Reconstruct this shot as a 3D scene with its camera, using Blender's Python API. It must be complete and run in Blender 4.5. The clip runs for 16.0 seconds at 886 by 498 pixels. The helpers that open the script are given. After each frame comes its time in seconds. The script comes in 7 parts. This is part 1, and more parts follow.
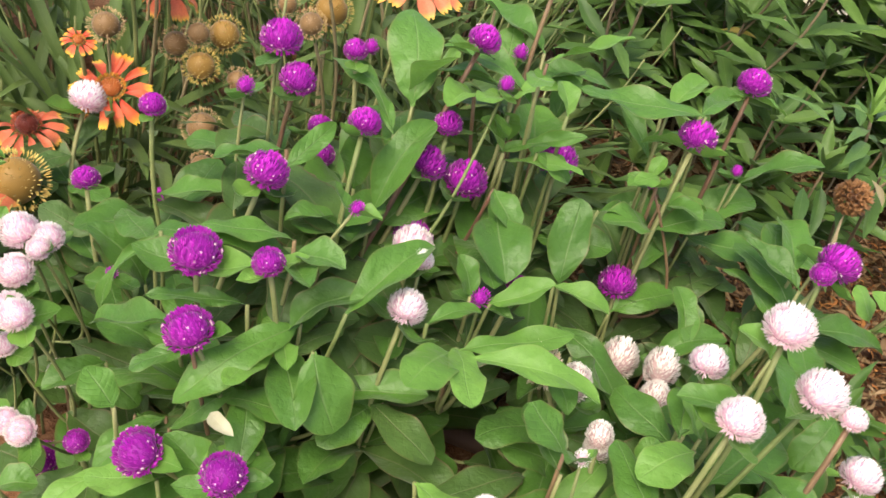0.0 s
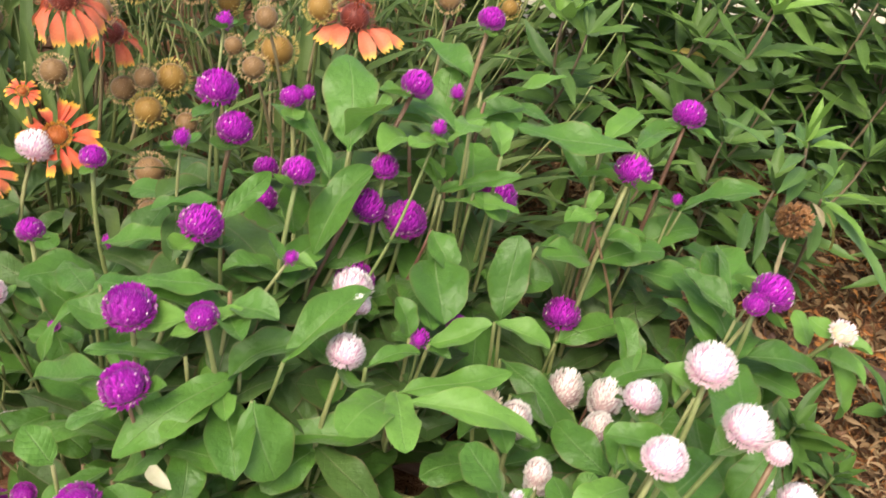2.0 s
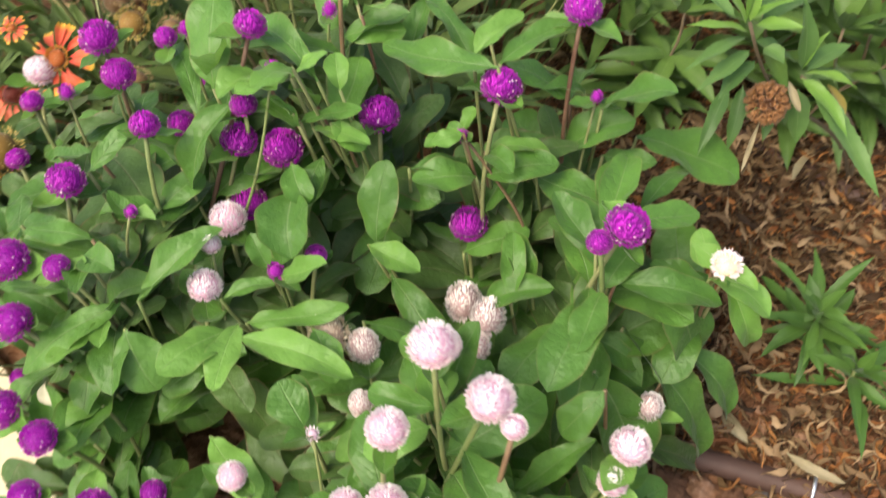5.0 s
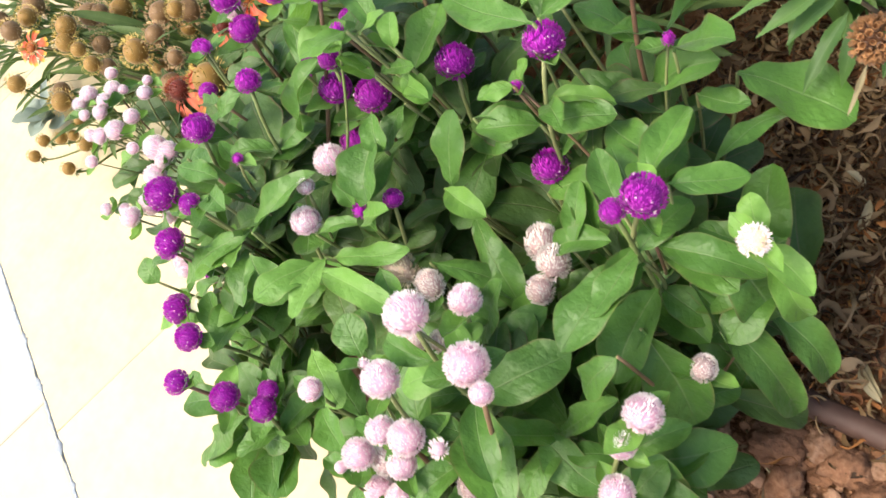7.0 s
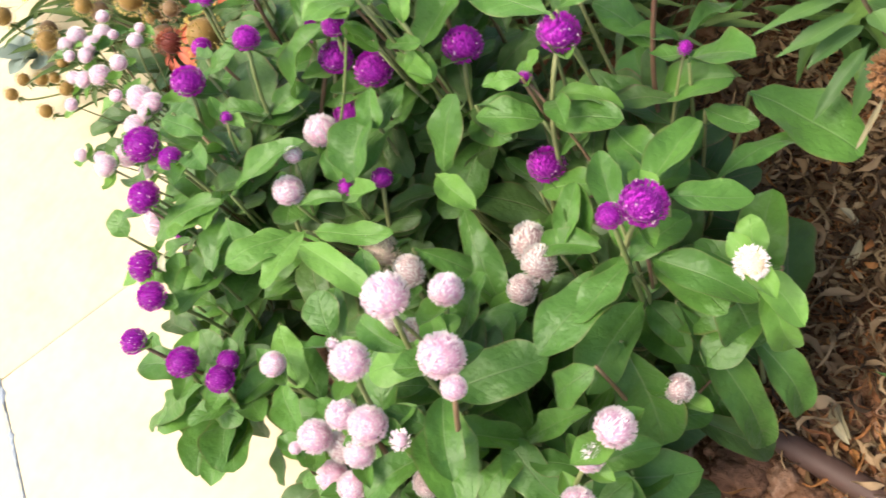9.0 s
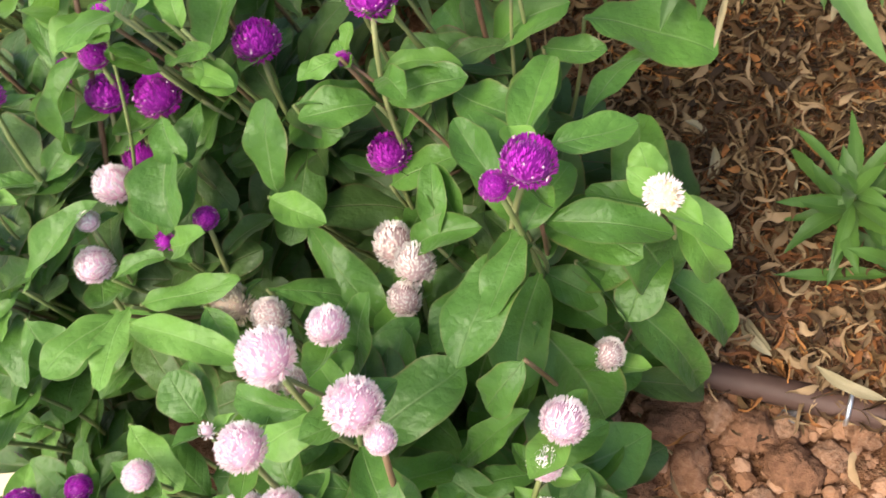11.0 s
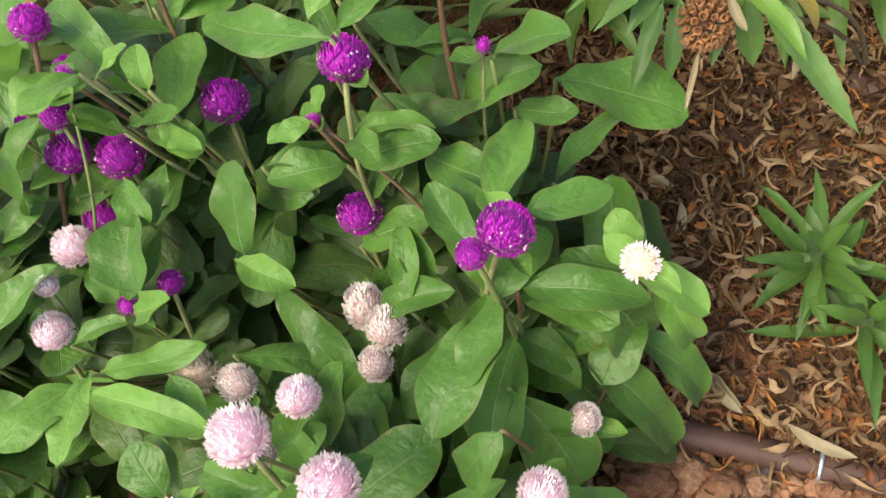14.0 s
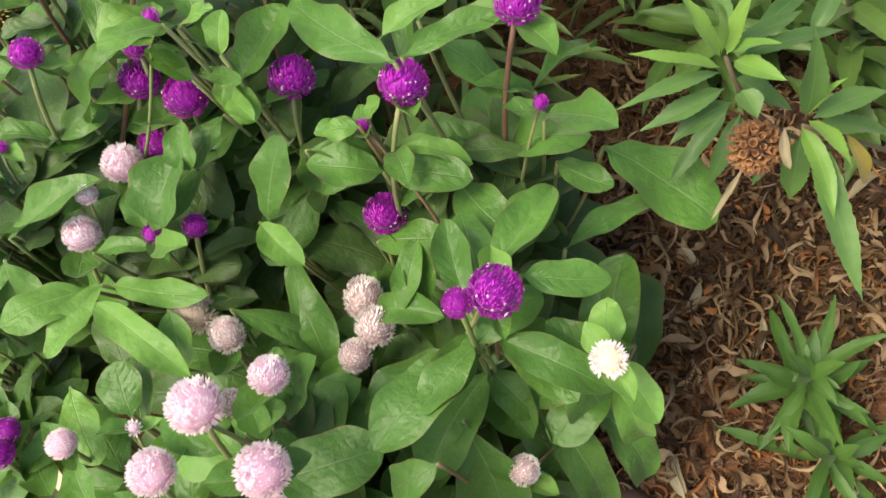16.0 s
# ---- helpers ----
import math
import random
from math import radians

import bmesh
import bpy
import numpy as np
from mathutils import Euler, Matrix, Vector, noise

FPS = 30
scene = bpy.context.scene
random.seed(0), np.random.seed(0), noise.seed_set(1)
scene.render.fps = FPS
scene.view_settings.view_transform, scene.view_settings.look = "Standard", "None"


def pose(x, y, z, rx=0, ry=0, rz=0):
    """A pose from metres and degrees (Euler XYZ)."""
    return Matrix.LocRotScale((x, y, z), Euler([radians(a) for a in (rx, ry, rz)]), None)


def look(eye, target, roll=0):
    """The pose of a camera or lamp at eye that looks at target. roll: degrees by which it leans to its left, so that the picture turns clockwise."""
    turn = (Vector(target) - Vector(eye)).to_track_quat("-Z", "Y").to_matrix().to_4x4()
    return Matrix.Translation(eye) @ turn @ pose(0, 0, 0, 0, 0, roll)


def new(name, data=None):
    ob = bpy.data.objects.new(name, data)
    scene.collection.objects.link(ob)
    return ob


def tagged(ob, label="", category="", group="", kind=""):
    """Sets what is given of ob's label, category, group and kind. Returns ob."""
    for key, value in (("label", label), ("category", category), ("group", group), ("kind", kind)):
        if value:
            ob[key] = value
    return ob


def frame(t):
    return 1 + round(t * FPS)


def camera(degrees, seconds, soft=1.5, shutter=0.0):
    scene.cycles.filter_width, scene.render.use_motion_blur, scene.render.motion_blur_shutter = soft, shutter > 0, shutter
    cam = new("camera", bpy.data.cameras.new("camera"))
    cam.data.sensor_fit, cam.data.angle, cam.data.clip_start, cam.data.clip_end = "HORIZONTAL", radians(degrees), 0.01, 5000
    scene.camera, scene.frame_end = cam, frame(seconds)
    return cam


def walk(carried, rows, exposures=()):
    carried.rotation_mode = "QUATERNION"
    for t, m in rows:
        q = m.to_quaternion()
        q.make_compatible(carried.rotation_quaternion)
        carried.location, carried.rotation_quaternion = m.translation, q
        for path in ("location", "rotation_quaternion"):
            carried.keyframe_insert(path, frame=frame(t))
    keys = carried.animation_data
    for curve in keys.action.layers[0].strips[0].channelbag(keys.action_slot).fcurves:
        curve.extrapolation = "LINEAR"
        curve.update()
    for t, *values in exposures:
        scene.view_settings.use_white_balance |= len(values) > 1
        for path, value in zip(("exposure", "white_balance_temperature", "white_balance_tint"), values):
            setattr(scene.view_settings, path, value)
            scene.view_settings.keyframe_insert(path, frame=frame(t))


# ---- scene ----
cam = camera(52.49, 16.0, 1.5, 0.5)
PATH = [
    (0.0, 0.0000, 0.0000, 0.5158, 46.57, -11.15, 10.37),
    (0.5, 0.0051, 0.0006, 0.5177, 46.72, -11.07, 9.55),
    (1.0, 0.0072, 0.0006, 0.5237, 46.91, -10.83, 9.34),
    (1.5, 0.0103, 0.0030, 0.5270, 47.10, -10.40, 9.17),
    (2.0, 0.0208, 0.0108, 0.5387, 47.22, -10.28, 8.68),
    (2.5, 0.0283, 0.0170, 0.5603, 47.42, -9.78, 8.42),
    (3.0, 0.0295, 0.0171, 0.5558, 48.31, -9.42, 7.84),
    (3.5, 0.0306, 0.0220, 0.5428, 47.77, -9.16, 7.72),
    (4.0, 0.0329, 0.0330, 0.5384, 46.00, -8.51, 8.37),
    (4.5, 0.1424, 0.1023, 0.5875, 37.34, -0.91, 15.03),
    (4.7, 0.1874, 0.1191, 0.6081, 34.33, 2.50, 17.57),
    (6.8, 0.3835, 0.2584, 0.6025, 24.75, 28.19, 34.15),
    (7.0, 0.3780, 0.2587, 0.6015, 24.74, 27.83, 34.17),
    (7.5, 0.3600, 0.2453, 0.6161, 26.46, 28.45, 35.47),
    (8.0, 0.3478, 0.2314, 0.6199, 26.55, 28.53, 38.59),
    (8.5, 0.3500, 0.2382, 0.6141, 28.08, 25.24, 41.95),
    (9.0, 0.3645, 0.2517, 0.5900, 27.08, 23.02, 40.03),
    (9.5, 0.3671, 0.2614, 0.5825, 25.88, 22.87, 38.52),
    (10.0, 0.3452, 0.2525, 0.5711, 22.46, 21.51, 31.92),
    (10.2, 0.3272, 0.2520, 0.5559, 20.53, 21.42, 25.73),
    (12.3, 0.2983, 0.2520, 0.5370, 22.20, 15.89, 16.91),
    (12.5, 0.2968, 0.2554, 0.5398, 22.05, 15.96, 17.12),
    (13.0, 0.2975, 0.2585, 0.5376, 22.13, 16.12, 17.49),
    (13.5, 0.2972, 0.2601, 0.5364, 22.00, 15.97, 17.57),
    (14.0, 0.2953, 0.2624, 0.5417, 21.94, 15.83, 17.67),
    (14.5, 0.3046, 0.2672, 0.5446, 22.07, 15.46, 18.10),
    (15.0, 0.3084, 0.2766, 0.5620, 22.88, 13.45, 24.58),
    (15.5, 0.3113, 0.2870, 0.5744, 22.95, 12.22, 33.64),
    (16.0, 0.3100, 0.3035, 0.5687, 22.46, 12.66, 36.04),
]
walk(cam, [(t, pose(x, y, z, rx, ry, rz)) for t, x, y, z, rx, ry, rz in PATH],
     exposures=((0.0, 1.56, 7000, 11), (4.7, 1.58, 7000, 11), (6.8, 1.82, 6800, 11), (10.2, 1.82, 6800, 11), (12.3, 1.62, 7000, 11), (16.0, 1.62, 7000, 11)))

SKY_STRENGTH, SUN_STRENGTH = 0.122, 1.4

# ---- world and light: bright overcast, soft shadows ----
SUN_EL, SUN_ROT = radians(58), radians(205)
world = bpy.data.worlds.new("overcast_sky")
scene.world = world
world.use_nodes = True
wn = world.node_tree
sky = wn.nodes.new("ShaderNodeTexSky")
sky.sky_type = "NISHITA"
sky.sun_disc = False
sky.sun_elevation, sky.sun_rotation = SUN_EL, SUN_ROT
sky.dust_density, sky.air_density = 4.0, 1.0
wn.links.new(sky.outputs[0], wn.nodes["Background"].inputs[0])
wn.nodes["Background"].inputs[1].default_value = SKY_STRENGTH
sun_data = bpy.data.lights.new("sun", "SUN")
sun_data.energy, sun_data.angle, sun_data.color = SUN_STRENGTH, radians(28), (1.0, 0.95, 0.88)
sun = new("sun", sun_data)
sun.matrix_world = look((0, 0, 3), (0.35, 0.55, 3 - 1.5))


# ---- materials ----
def nodes_of(name):
    m = bpy.data.materials.new(name)
    m.use_nodes = True
    nt = m.node_tree
    return m, nt, nt.nodes["Principled BSDF"], nt.nodes["Material Output"]


def math_node(nt, op, a, b=None):
    n = nt.nodes.new("ShaderNodeMath")
    n.operation = op
    for i, v in enumerate((a, b)):
        if v is None:
            continue
        if isinstance(v, (int, float)):
            n.inputs[i].default_value = v
        else:
            nt.links.new(v, n.inputs[i])
    return n.outputs[0]


def mix_col(nt, fac, a, b):
    n = nt.nodes.new("ShaderNodeMix")
    n.data_type = "RGBA"
    for sock, v in ((n.inputs[0], fac), (n.inputs[6], a), (n.inputs[7], b)):
        if isinstance(v, (int, float)):
            sock.default_value = v
        elif isinstance(v, tuple):
            sock.default_value = (*v, 1)
        else:
            nt.links.new(v, sock)
    return n.outputs[2]


def ramp(nt, fac, stops):
    n = nt.nodes.new("ShaderNodeValToRGB")
    el = n.color_ramp.elements
    while len(el) < len(stops):
        el.new(0.5)
    for e, (p, c) in zip(el, stops):
        e.position, e.color = p, (*c, 1) if isinstance(c, tuple) else (c, c, c, 1)
    nt.links.new(fac, n.inputs[0])
    return n.outputs[0]


def noise_out(nt, scale, detail=3.0, coord="Object"):
    tc = nt.nodes.new("ShaderNodeTexCoord")
    n = nt.nodes.new("ShaderNodeTexNoise")
    n.inputs["Scale"].default_value, n.inputs["Detail"].default_value = scale, detail
    nt.links.new(tc.outputs[coord], n.inputs["Vector"])
    return n.outputs[0]


def bump(nt, height, strength, dist, bsdf):
    n = nt.nodes.new("ShaderNodeBump")
    n.inputs["Strength"].default_value, n.inputs["Distance"].default_value = strength, dist
    nt.links.new(height, n.inputs["Height"])
    nt.links.new(n.outputs[0], bsdf.inputs["Normal"])


def leaf_material(name, dark, light, vein, edge, through_light=0.25, rough=0.5, veins=9.0, relief=0.5, rim_share=0.5):
    """A thin leaf: midrib, side veins that sweep to the tip with the blade quilted between them, a hairy margin, light through the blade."""
    m, nt, bsdf, out = nodes_of(name)
    uv = nt.nodes.new("ShaderNodeUVMap")
    sep = nt.nodes.new("ShaderNodeSeparateXYZ")
    nt.links.new(uv.outputs[0], sep.inputs[0])
    u, v = sep.outputs[0], sep.outputs[1]
    d = math_node(nt, "ABSOLUTE", math_node(nt, "MULTIPLY", math_node(nt, "SUBTRACT", v, 0.5), 2.0))
    wob = math_node(nt, "MULTIPLY", noise_out(nt, 45, 2), 0.16)
    half = math_node(nt, "MULTIPLY", math_node(nt, "GREATER_THAN", v, 0.5), 0.06)
    phase = math_node(nt, "ADD", math_node(nt, "SUBTRACT", u, math_node(nt, "MULTIPLY", math_node(nt, "POWER", d, 1.4), 0.26)), math_node(nt, "ADD", wob, half))
    wave = math_node(nt, "ABSOLUTE", math_node(nt, "SINE", math_node(nt, "MULTIPLY", phase, veins * 3.1416)))
    side = ramp(nt, wave, [(0.0, 1.0), (0.12, 0.3), (0.34, 0.0)])
    rib = ramp(nt, d, [(0.0, 1.0), (0.022, 0.75), (0.055, 0.0)])
    rim = ramp(nt, d, [(0.90, 0.0), (1.0, 1.0)])
    info = nt.nodes.new("ShaderNodeObjectInfo")
    tone = math_node(nt, "ADD", math_node(nt, "MULTIPLY", info.outputs["Random"], 0.85), math_node(nt, "MULTIPLY", noise_out(nt, 24, 3), 0.5))
    col = mix_col(nt, math_node(nt, "SUBTRACT", tone, 0.18), dark, light)
    patch = ramp(nt, noise_out(nt, 160, 5), [(0.35, 0.0), (0.75, 0.30)])
    col = mix_col(nt, patch, col, light)
    blotch = ramp(nt, noise_out(nt, 70, 4), [(0.62, 0.0), (0.74, 0.30)])
    col = mix_col(nt, blotch, col, (dark[0] * 1.3, dark[1] * 0.85, dark[2]))
    cell = ramp(nt, math_node(nt, "ABSOLUTE", math_node(nt, "SUBTRACT", noise_out(nt, 150, 2), 0.5)), [(0.0, 0.12), (0.10, 0.0)])
    col = mix_col(nt, cell, col, (dark[0] * 0.8, dark[1] * 0.8, dark[2] * 0.8))
    col = mix_col(nt, math_node(nt, "MULTIPLY", side, 0.07), col, vein)
    col = mix_col(nt, math_node(nt, "MULTIPLY", math_node(nt, "MULTIPLY", rib, ramp(nt, u, [(0.0, 1.0), (0.9, 0.25)])), 0.62), col, vein)
    worn = math_node(nt, "MULTIPLY", rim, ramp(nt, noise_out(nt, 33, 2), [(0.35, 0.25), (0.65, 1.0)]))
    col = mix_col(nt, math_node(nt, "MULTIPLY", worn, rim_share), col, edge)
    nt.links.new(col, bsdf.inputs["Base Color"])
    bsdf.inputs["Roughness"].default_value = rough
    bsdf.inputs["Specular IOR Level"].default_value = 0.30
    bsdf.inputs["Sheen Weight"].default_value = 0.09
    quilt = math_node(nt, "MULTIPLY", math_node(nt, "POWER", wave, 0.6), math_node(nt, "SUBTRACT", 1.0, math_node(nt, "MULTIPLY", math_node(nt, "POWER", d, 3.0), 0.7)))
    soft_lumps = math_node(nt, "ADD", math_node(nt, "ADD", math_node(nt, "MULTIPLY", noise_out(nt, 70, 2), 1.3), math_node(nt, "MULTIPLY", math_node(nt, "ABSOLUTE", math_node(nt, "SUBTRACT", noise_out(nt, 150, 2), 0.5)), 0.75)), math_node(nt, "MULTIPLY", noise_out(nt, 900, 2), 0.09))
    h = math_node(nt, "SUBTRACT", math_node(nt, "ADD", math_node(nt, "MULTIPLY", quilt, math_node(nt, "MULTIPLY", ramp(nt, noise_out(nt, 30, 2), [(0.35, 0.0), (0.7, 1.0)]), 0.13)), soft_lumps), math_node(nt, "MULTIPLY", rib, 0.12))
    bump(nt, h, relief, 0.0017, bsdf)
    tr = nt.nodes.new("ShaderNodeBsdfTranslucent")
    nt.links.new(mix_col(nt, 0.35, col, (light[0] * 1.5, light[1] * 1.5, light[2] * 0.8)), tr.inputs[0])
    mx = nt.nodes.new("ShaderNodeMixShader")
    mx.inputs[0].default_value = through_light
    nt.links.new(bsdf.outputs[0], mx.inputs[1])
    nt.links.new(tr.outputs[0], mx.inputs[2])
    nt.links.new(mx.outputs[0], out.inputs[0])
    return m


M_LEAF = leaf_material("amaranth_leaf", (0.044, 0.118, 0.016), (0.082, 0.196, 0.029), (0.205, 0.270, 0.120), (0.190, 0.105, 0.060), 0.26, 0.42, 7, 1.0, 0.5)
# older leaves: red rims and tan ribs; the darker green paints in canopy shade
M_SHADED_LOW_LEAF = leaf_material("older_shaded_leaf", (0.038, 0.084, 0.017), (0.072, 0.142, 0.030), (0.200, 0.165, 0.100), (0.170, 0.060, 0.050), 0.28, 0.45, 7, 0.9, 0.7)
M_YOUNG = leaf_material("young_leaf", (0.080, 0.192, 0.026), (0.152, 0.312, 0.056), (0.255, 0.374, 0.130), (0.215, 0.235, 0.080), 0.32, 0.46, 7, 0.9, 0.45)
M_SHRUB = leaf_material("shrub_leaf", (0.035, 0.088, 0.014), (0.098, 0.182, 0.034), (0.165, 0.225, 0.075), (0.110, 0.160, 0.042), 0.28, 0.5, 16, 0.22)
M_SPRIG = leaf_material("sprig_leaf", (0.036, 0.092, 0.017), (0.084, 0.168, 0.036), (0.150, 0.225, 0.085), (0.100, 0.170, 0.050), 0.22, 0.45, 16, 0.22)
M_SHRUB_TIP = leaf_material("shrub_young_leaf", (0.089, 0.199, 0.026), (0.165, 0.298, 0.050), (0.220, 0.337, 0.120), (0.153, 0.260, 0.070), 0.3, 0.45, 16, 0.22)
M_WEED = leaf_material("seedling_leaf", (0.032, 0.086, 0.012), (0.068, 0.150, 0.022), (0.130, 0.211, 0.065), (0.095, 0.150, 0.041), 0.25, 0.5, 14, 0.22)
M_GREY = leaf_material("blanket_flower_leaf", (0.034, 0.072, 0.012), (0.090, 0.142, 0.030), (0.130, 0.180, 0.060), (0.100, 0.135, 0.042), 0.25, 0.6, 14, 0.3)
M_SILVER = leaf_material("silver_leaf", (0.150, 0.203, 0.165), (0.240, 0.300, 0.255), (0.300, 0.338, 0.300), (0.262, 0.315, 0.270), 0.2, 0.6, 12, 0.3)
M_YELLOW = leaf_material("yellowed_leaf", (0.320, 0.240, 0.040), (0.416, 0.336, 0.072), (0.400, 0.360, 0.160), (0.320, 0.240, 0.080), 0.2)
M_CREAM = leaf_material("bleached_leaf", (0.36, 0.34, 0.22), (0.56, 0.54, 0.40), (0.5, 0.48, 0.36), (0.42, 0.36, 0.24), 0.25)
M_DEAD = leaf_material("withered_leaf", (0.195, 0.158, 0.083), (0.315, 0.270, 0.158), (0.300, 0.255, 0.165), (0.255, 0.195, 0.105), 0.2)


def plain_material(name, stops, scale, rough, rel=0.4, dist=0.001, rand=0.0, spec=0.4, metal=0.0, island=False, detail=5.0):
    """A rough natural surface: a colour ramp over two scales of noise, with relief."""
    m, nt, bsdf, out = nodes_of(name)
    a, b = noise_out(nt, scale, detail), noise_out(nt, scale * 6.3, 3)
    f = math_node(nt, "ADD", math_node(nt, "MULTIPLY", a, 0.7), math_node(nt, "MULTIPLY", b, 0.3))
    if rand:
        if island:
            g = nt.nodes.new("ShaderNodeNewGeometry")
            r = g.outputs["Random Per Island"]
        else:
            r = nt.nodes.new("ShaderNodeObjectInfo").outputs["Random"]
        f = math_node(nt, "ADD", math_node(nt, "MULTIPLY", f, 1 - rand), math_node(nt, "MULTIPLY", r, rand))
    nt.links.new(ramp(nt, f, stops), bsdf.inputs["Base Color"])
    bsdf.inputs["Roughness"].default_value, bsdf.inputs["Metallic"].default_value = rough, metal
    bsdf.inputs["Specular IOR Level"].default_value = spec
    bump(nt, f, rel, dist, bsdf)
    return m


def petal_material(name, low, high, tip, tip_at=0.7, glow=0.25, rand=0.35):
    """Papery bracts and petals: colour along the blade (UV), some variation from piece to piece, light through."""
    m, nt, bsdf, out = nodes_of(name)
    uv = nt.nodes.new("ShaderNodeUVMap")
    sep = nt.nodes.new("ShaderNodeSeparateXYZ")
    nt.links.new(uv.outputs[0], sep.inputs[0])
    g = nt.nodes.new("ShaderNodeNewGeometry")
    f = math_node(nt, "ADD", math_node(nt, "MULTIPLY", g.outputs["Random Per Island"], rand), math_node(nt, "MULTIPLY", sep.outputs[0], 1 - rand))
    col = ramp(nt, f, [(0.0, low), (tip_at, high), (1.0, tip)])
    streak = ramp(nt, noise_out(nt, 900, 3), [(0.3, 0.82), (0.7, 1.0)])
    n = nt.nodes.new("ShaderNodeMix")
    n.data_type, n.blend_type = "RGBA", "MULTIPLY"
    n.inputs[0].default_value = 1.0
    nt.links.new(col, n.inputs[6])
    nt.links.new(streak, n.inputs[7])
    nt.links.new(n.outputs[2], bsdf.inputs["Base Color"])
    bsdf.inputs["Roughness"].default_value = 0.55
    bsdf.inputs["Specular IOR Level"].default_value = 0.3
    bsdf.inputs["Sheen Weight"].default_value = 0.15
    tr = nt.nodes.new("ShaderNodeBsdfTranslucent")
    nt.links.new(n.outputs[2], tr.inputs[0])
    mx = nt.nodes.new("ShaderNodeMixShader")
    mx.inputs[0].default_value = glow
    nt.links.new(bsdf.outputs[0], mx.inputs[1])
    nt.links.new(tr.outputs[0], mx.inputs[2])
    nt.links.new(mx.outputs[0], out.inputs[0])
    return m


M_PURPLE = petal_material("magenta_bracts", (0.25, 0.003, 0.26), (0.57, 0.014, 0.53), (0.80, 0.11, 0.76), 0.62, 0.28, 0.42)
M_PINK = petal_material("pale_pink_bracts", (0.82, 0.50, 0.63), (1.0, 0.92, 0.91), (1.0, 0.99, 0.94), 0.50, 0.30, 0.20)
M_OPEN = petal_material("opening_white_bracts", (0.92, 0.80, 0.45), (0.96, 0.80, 0.82), (1.0, 0.93, 0.92), 0.55, 0.30, 0.20)
M_OLD = petal_material("faded_bracts", (0.58, 0.38, 0.37), (0.97, 0.90, 0.84), (1.0, 1.0, 0.94), 0.42, 0.30, 0.25)
M_STRAW = petal_material("straw_bracts", (0.60, 0.44, 0.34), (0.92, 0.80, 0.62), (1.0, 0.96, 0.82), 0.5, 0.3, 0.4)
M_STAR = petal_material("tiny_white_flowers", (0.90, 0.45, 0.35), (0.92, 0.62, 0.78), (0.96, 0.82, 0.90), 0.6, 0.2)
M_RAY = petal_material("blanket_flower_ray", (0.528, 0.044, 0.026), (0.739, 0.141, 0.053), (0.836, 0.581, 0.044), 0.64, 0.25, 0.12)
M_RAY_PALE = petal_material("old_blanket_flower_ray", (0.561, 0.093, 0.051), (0.722, 0.204, 0.093), (0.807, 0.578, 0.068), 0.74, 0.25, 0.14)
M_DISC = petal_material("flower_disc", (0.12, 0.018, 0.01), (0.30, 0.045, 0.015), (0.62, 0.20, 0.04), 0.62, 0.1, 0.55)
M_DISC_Y = petal_material("open_flower_disc", (0.30, 0.06, 0.01), (0.55, 0.22, 0.02), (0.80, 0.50, 0.06), 0.6, 0.1, 0.5)
M_SEED = petal_material("brown_seed_head", (0.170, 0.090, 0.032), (0.460, 0.305, 0.132), (0.700, 0.530, 0.300), 0.55, 0.15, 0.4)
M_SEED_GREEN = petal_material("ripening_seed_head", (0.240, 0.118, 0.022), (0.510, 0.380, 0.085), (0.660, 0.580, 0.210), 0.55, 0.15, 0.4)
M_CALYX = petal_material("dry_calyx", (0.150, 0.058, 0.018), (0.440, 0.215, 0.078), (0.700, 0.480, 0.250), 0.62, 0.32, 0.2)
M_LAVENDER = petal_material("lavender_petal", (0.090, 0.053, 0.180), (0.150, 0.098, 0.270), (0.247, 0.188, 0.360), 0.6, 0.2, 0.5)
M_STEM = plain_material("green_stem", [(0.3, (0.110, 0.150, 0.042)), (0.7, (0.205, 0.205, 0.085))], 60, 0.6, 0.3, 0.0004, 0.3)
M_RED_STEM = plain_material("red_stem", [(0.3, (0.110, 0.052, 0.034)), (0.7, (0.178, 0.125, 0.058))], 60, 0.55, 0.3, 0.0004, 0.3)
M_DRY_STEM = plain_material("dry_stem", [(0.3, (0.163, 0.126, 0.059)), (0.7, (0.296, 0.244, 0.133))], 60, 0.65, 0.3, 0.0004, 0.3)
M_THIN_STEM = plain_material("grassy_stem", [(0.3, (0.104, 0.136, 0.036)), (0.7, (0.216, 0.232, 0.088))], 60, 0.6, 0.3, 0.0004, 0.4)
M_SOIL = plain_material("red_soil", [(0.25, (0.080, 0.036, 0.017)), (0.5, (0.185, 0.088, 0.042)), (0.75, (0.310, 0.180, 0.105))], 110, 0.95, 1.0, 0.008, 0, 0.12)
M_CLOD = plain_material("soil_lump", [(0.25, (0.095, 0.045, 0.024)), (0.5, (0.205, 0.104, 0.056)), (0.8, (0.350, 0.225, 0.145))], 3.2, 0.95, 1.0, 0.004, 0.25, 0.12)
M_CRUMB = plain_material("earth_crumb", [(0.25, (0.100, 0.047, 0.024)), (0.5, (0.210, 0.105, 0.054)), (0.8, (0.350, 0.215, 0.135))], 90, 0.95, 1.0, 0.003, 0.4, 0.12, 0, True)
M_TWIG = plain_material("brown_twig", [(0.3, (0.080, 0.060, 0.032)), (0.7, (0.192, 0.144, 0.080))], 60, 0.75, 0.4, 0.0006, 0.3)
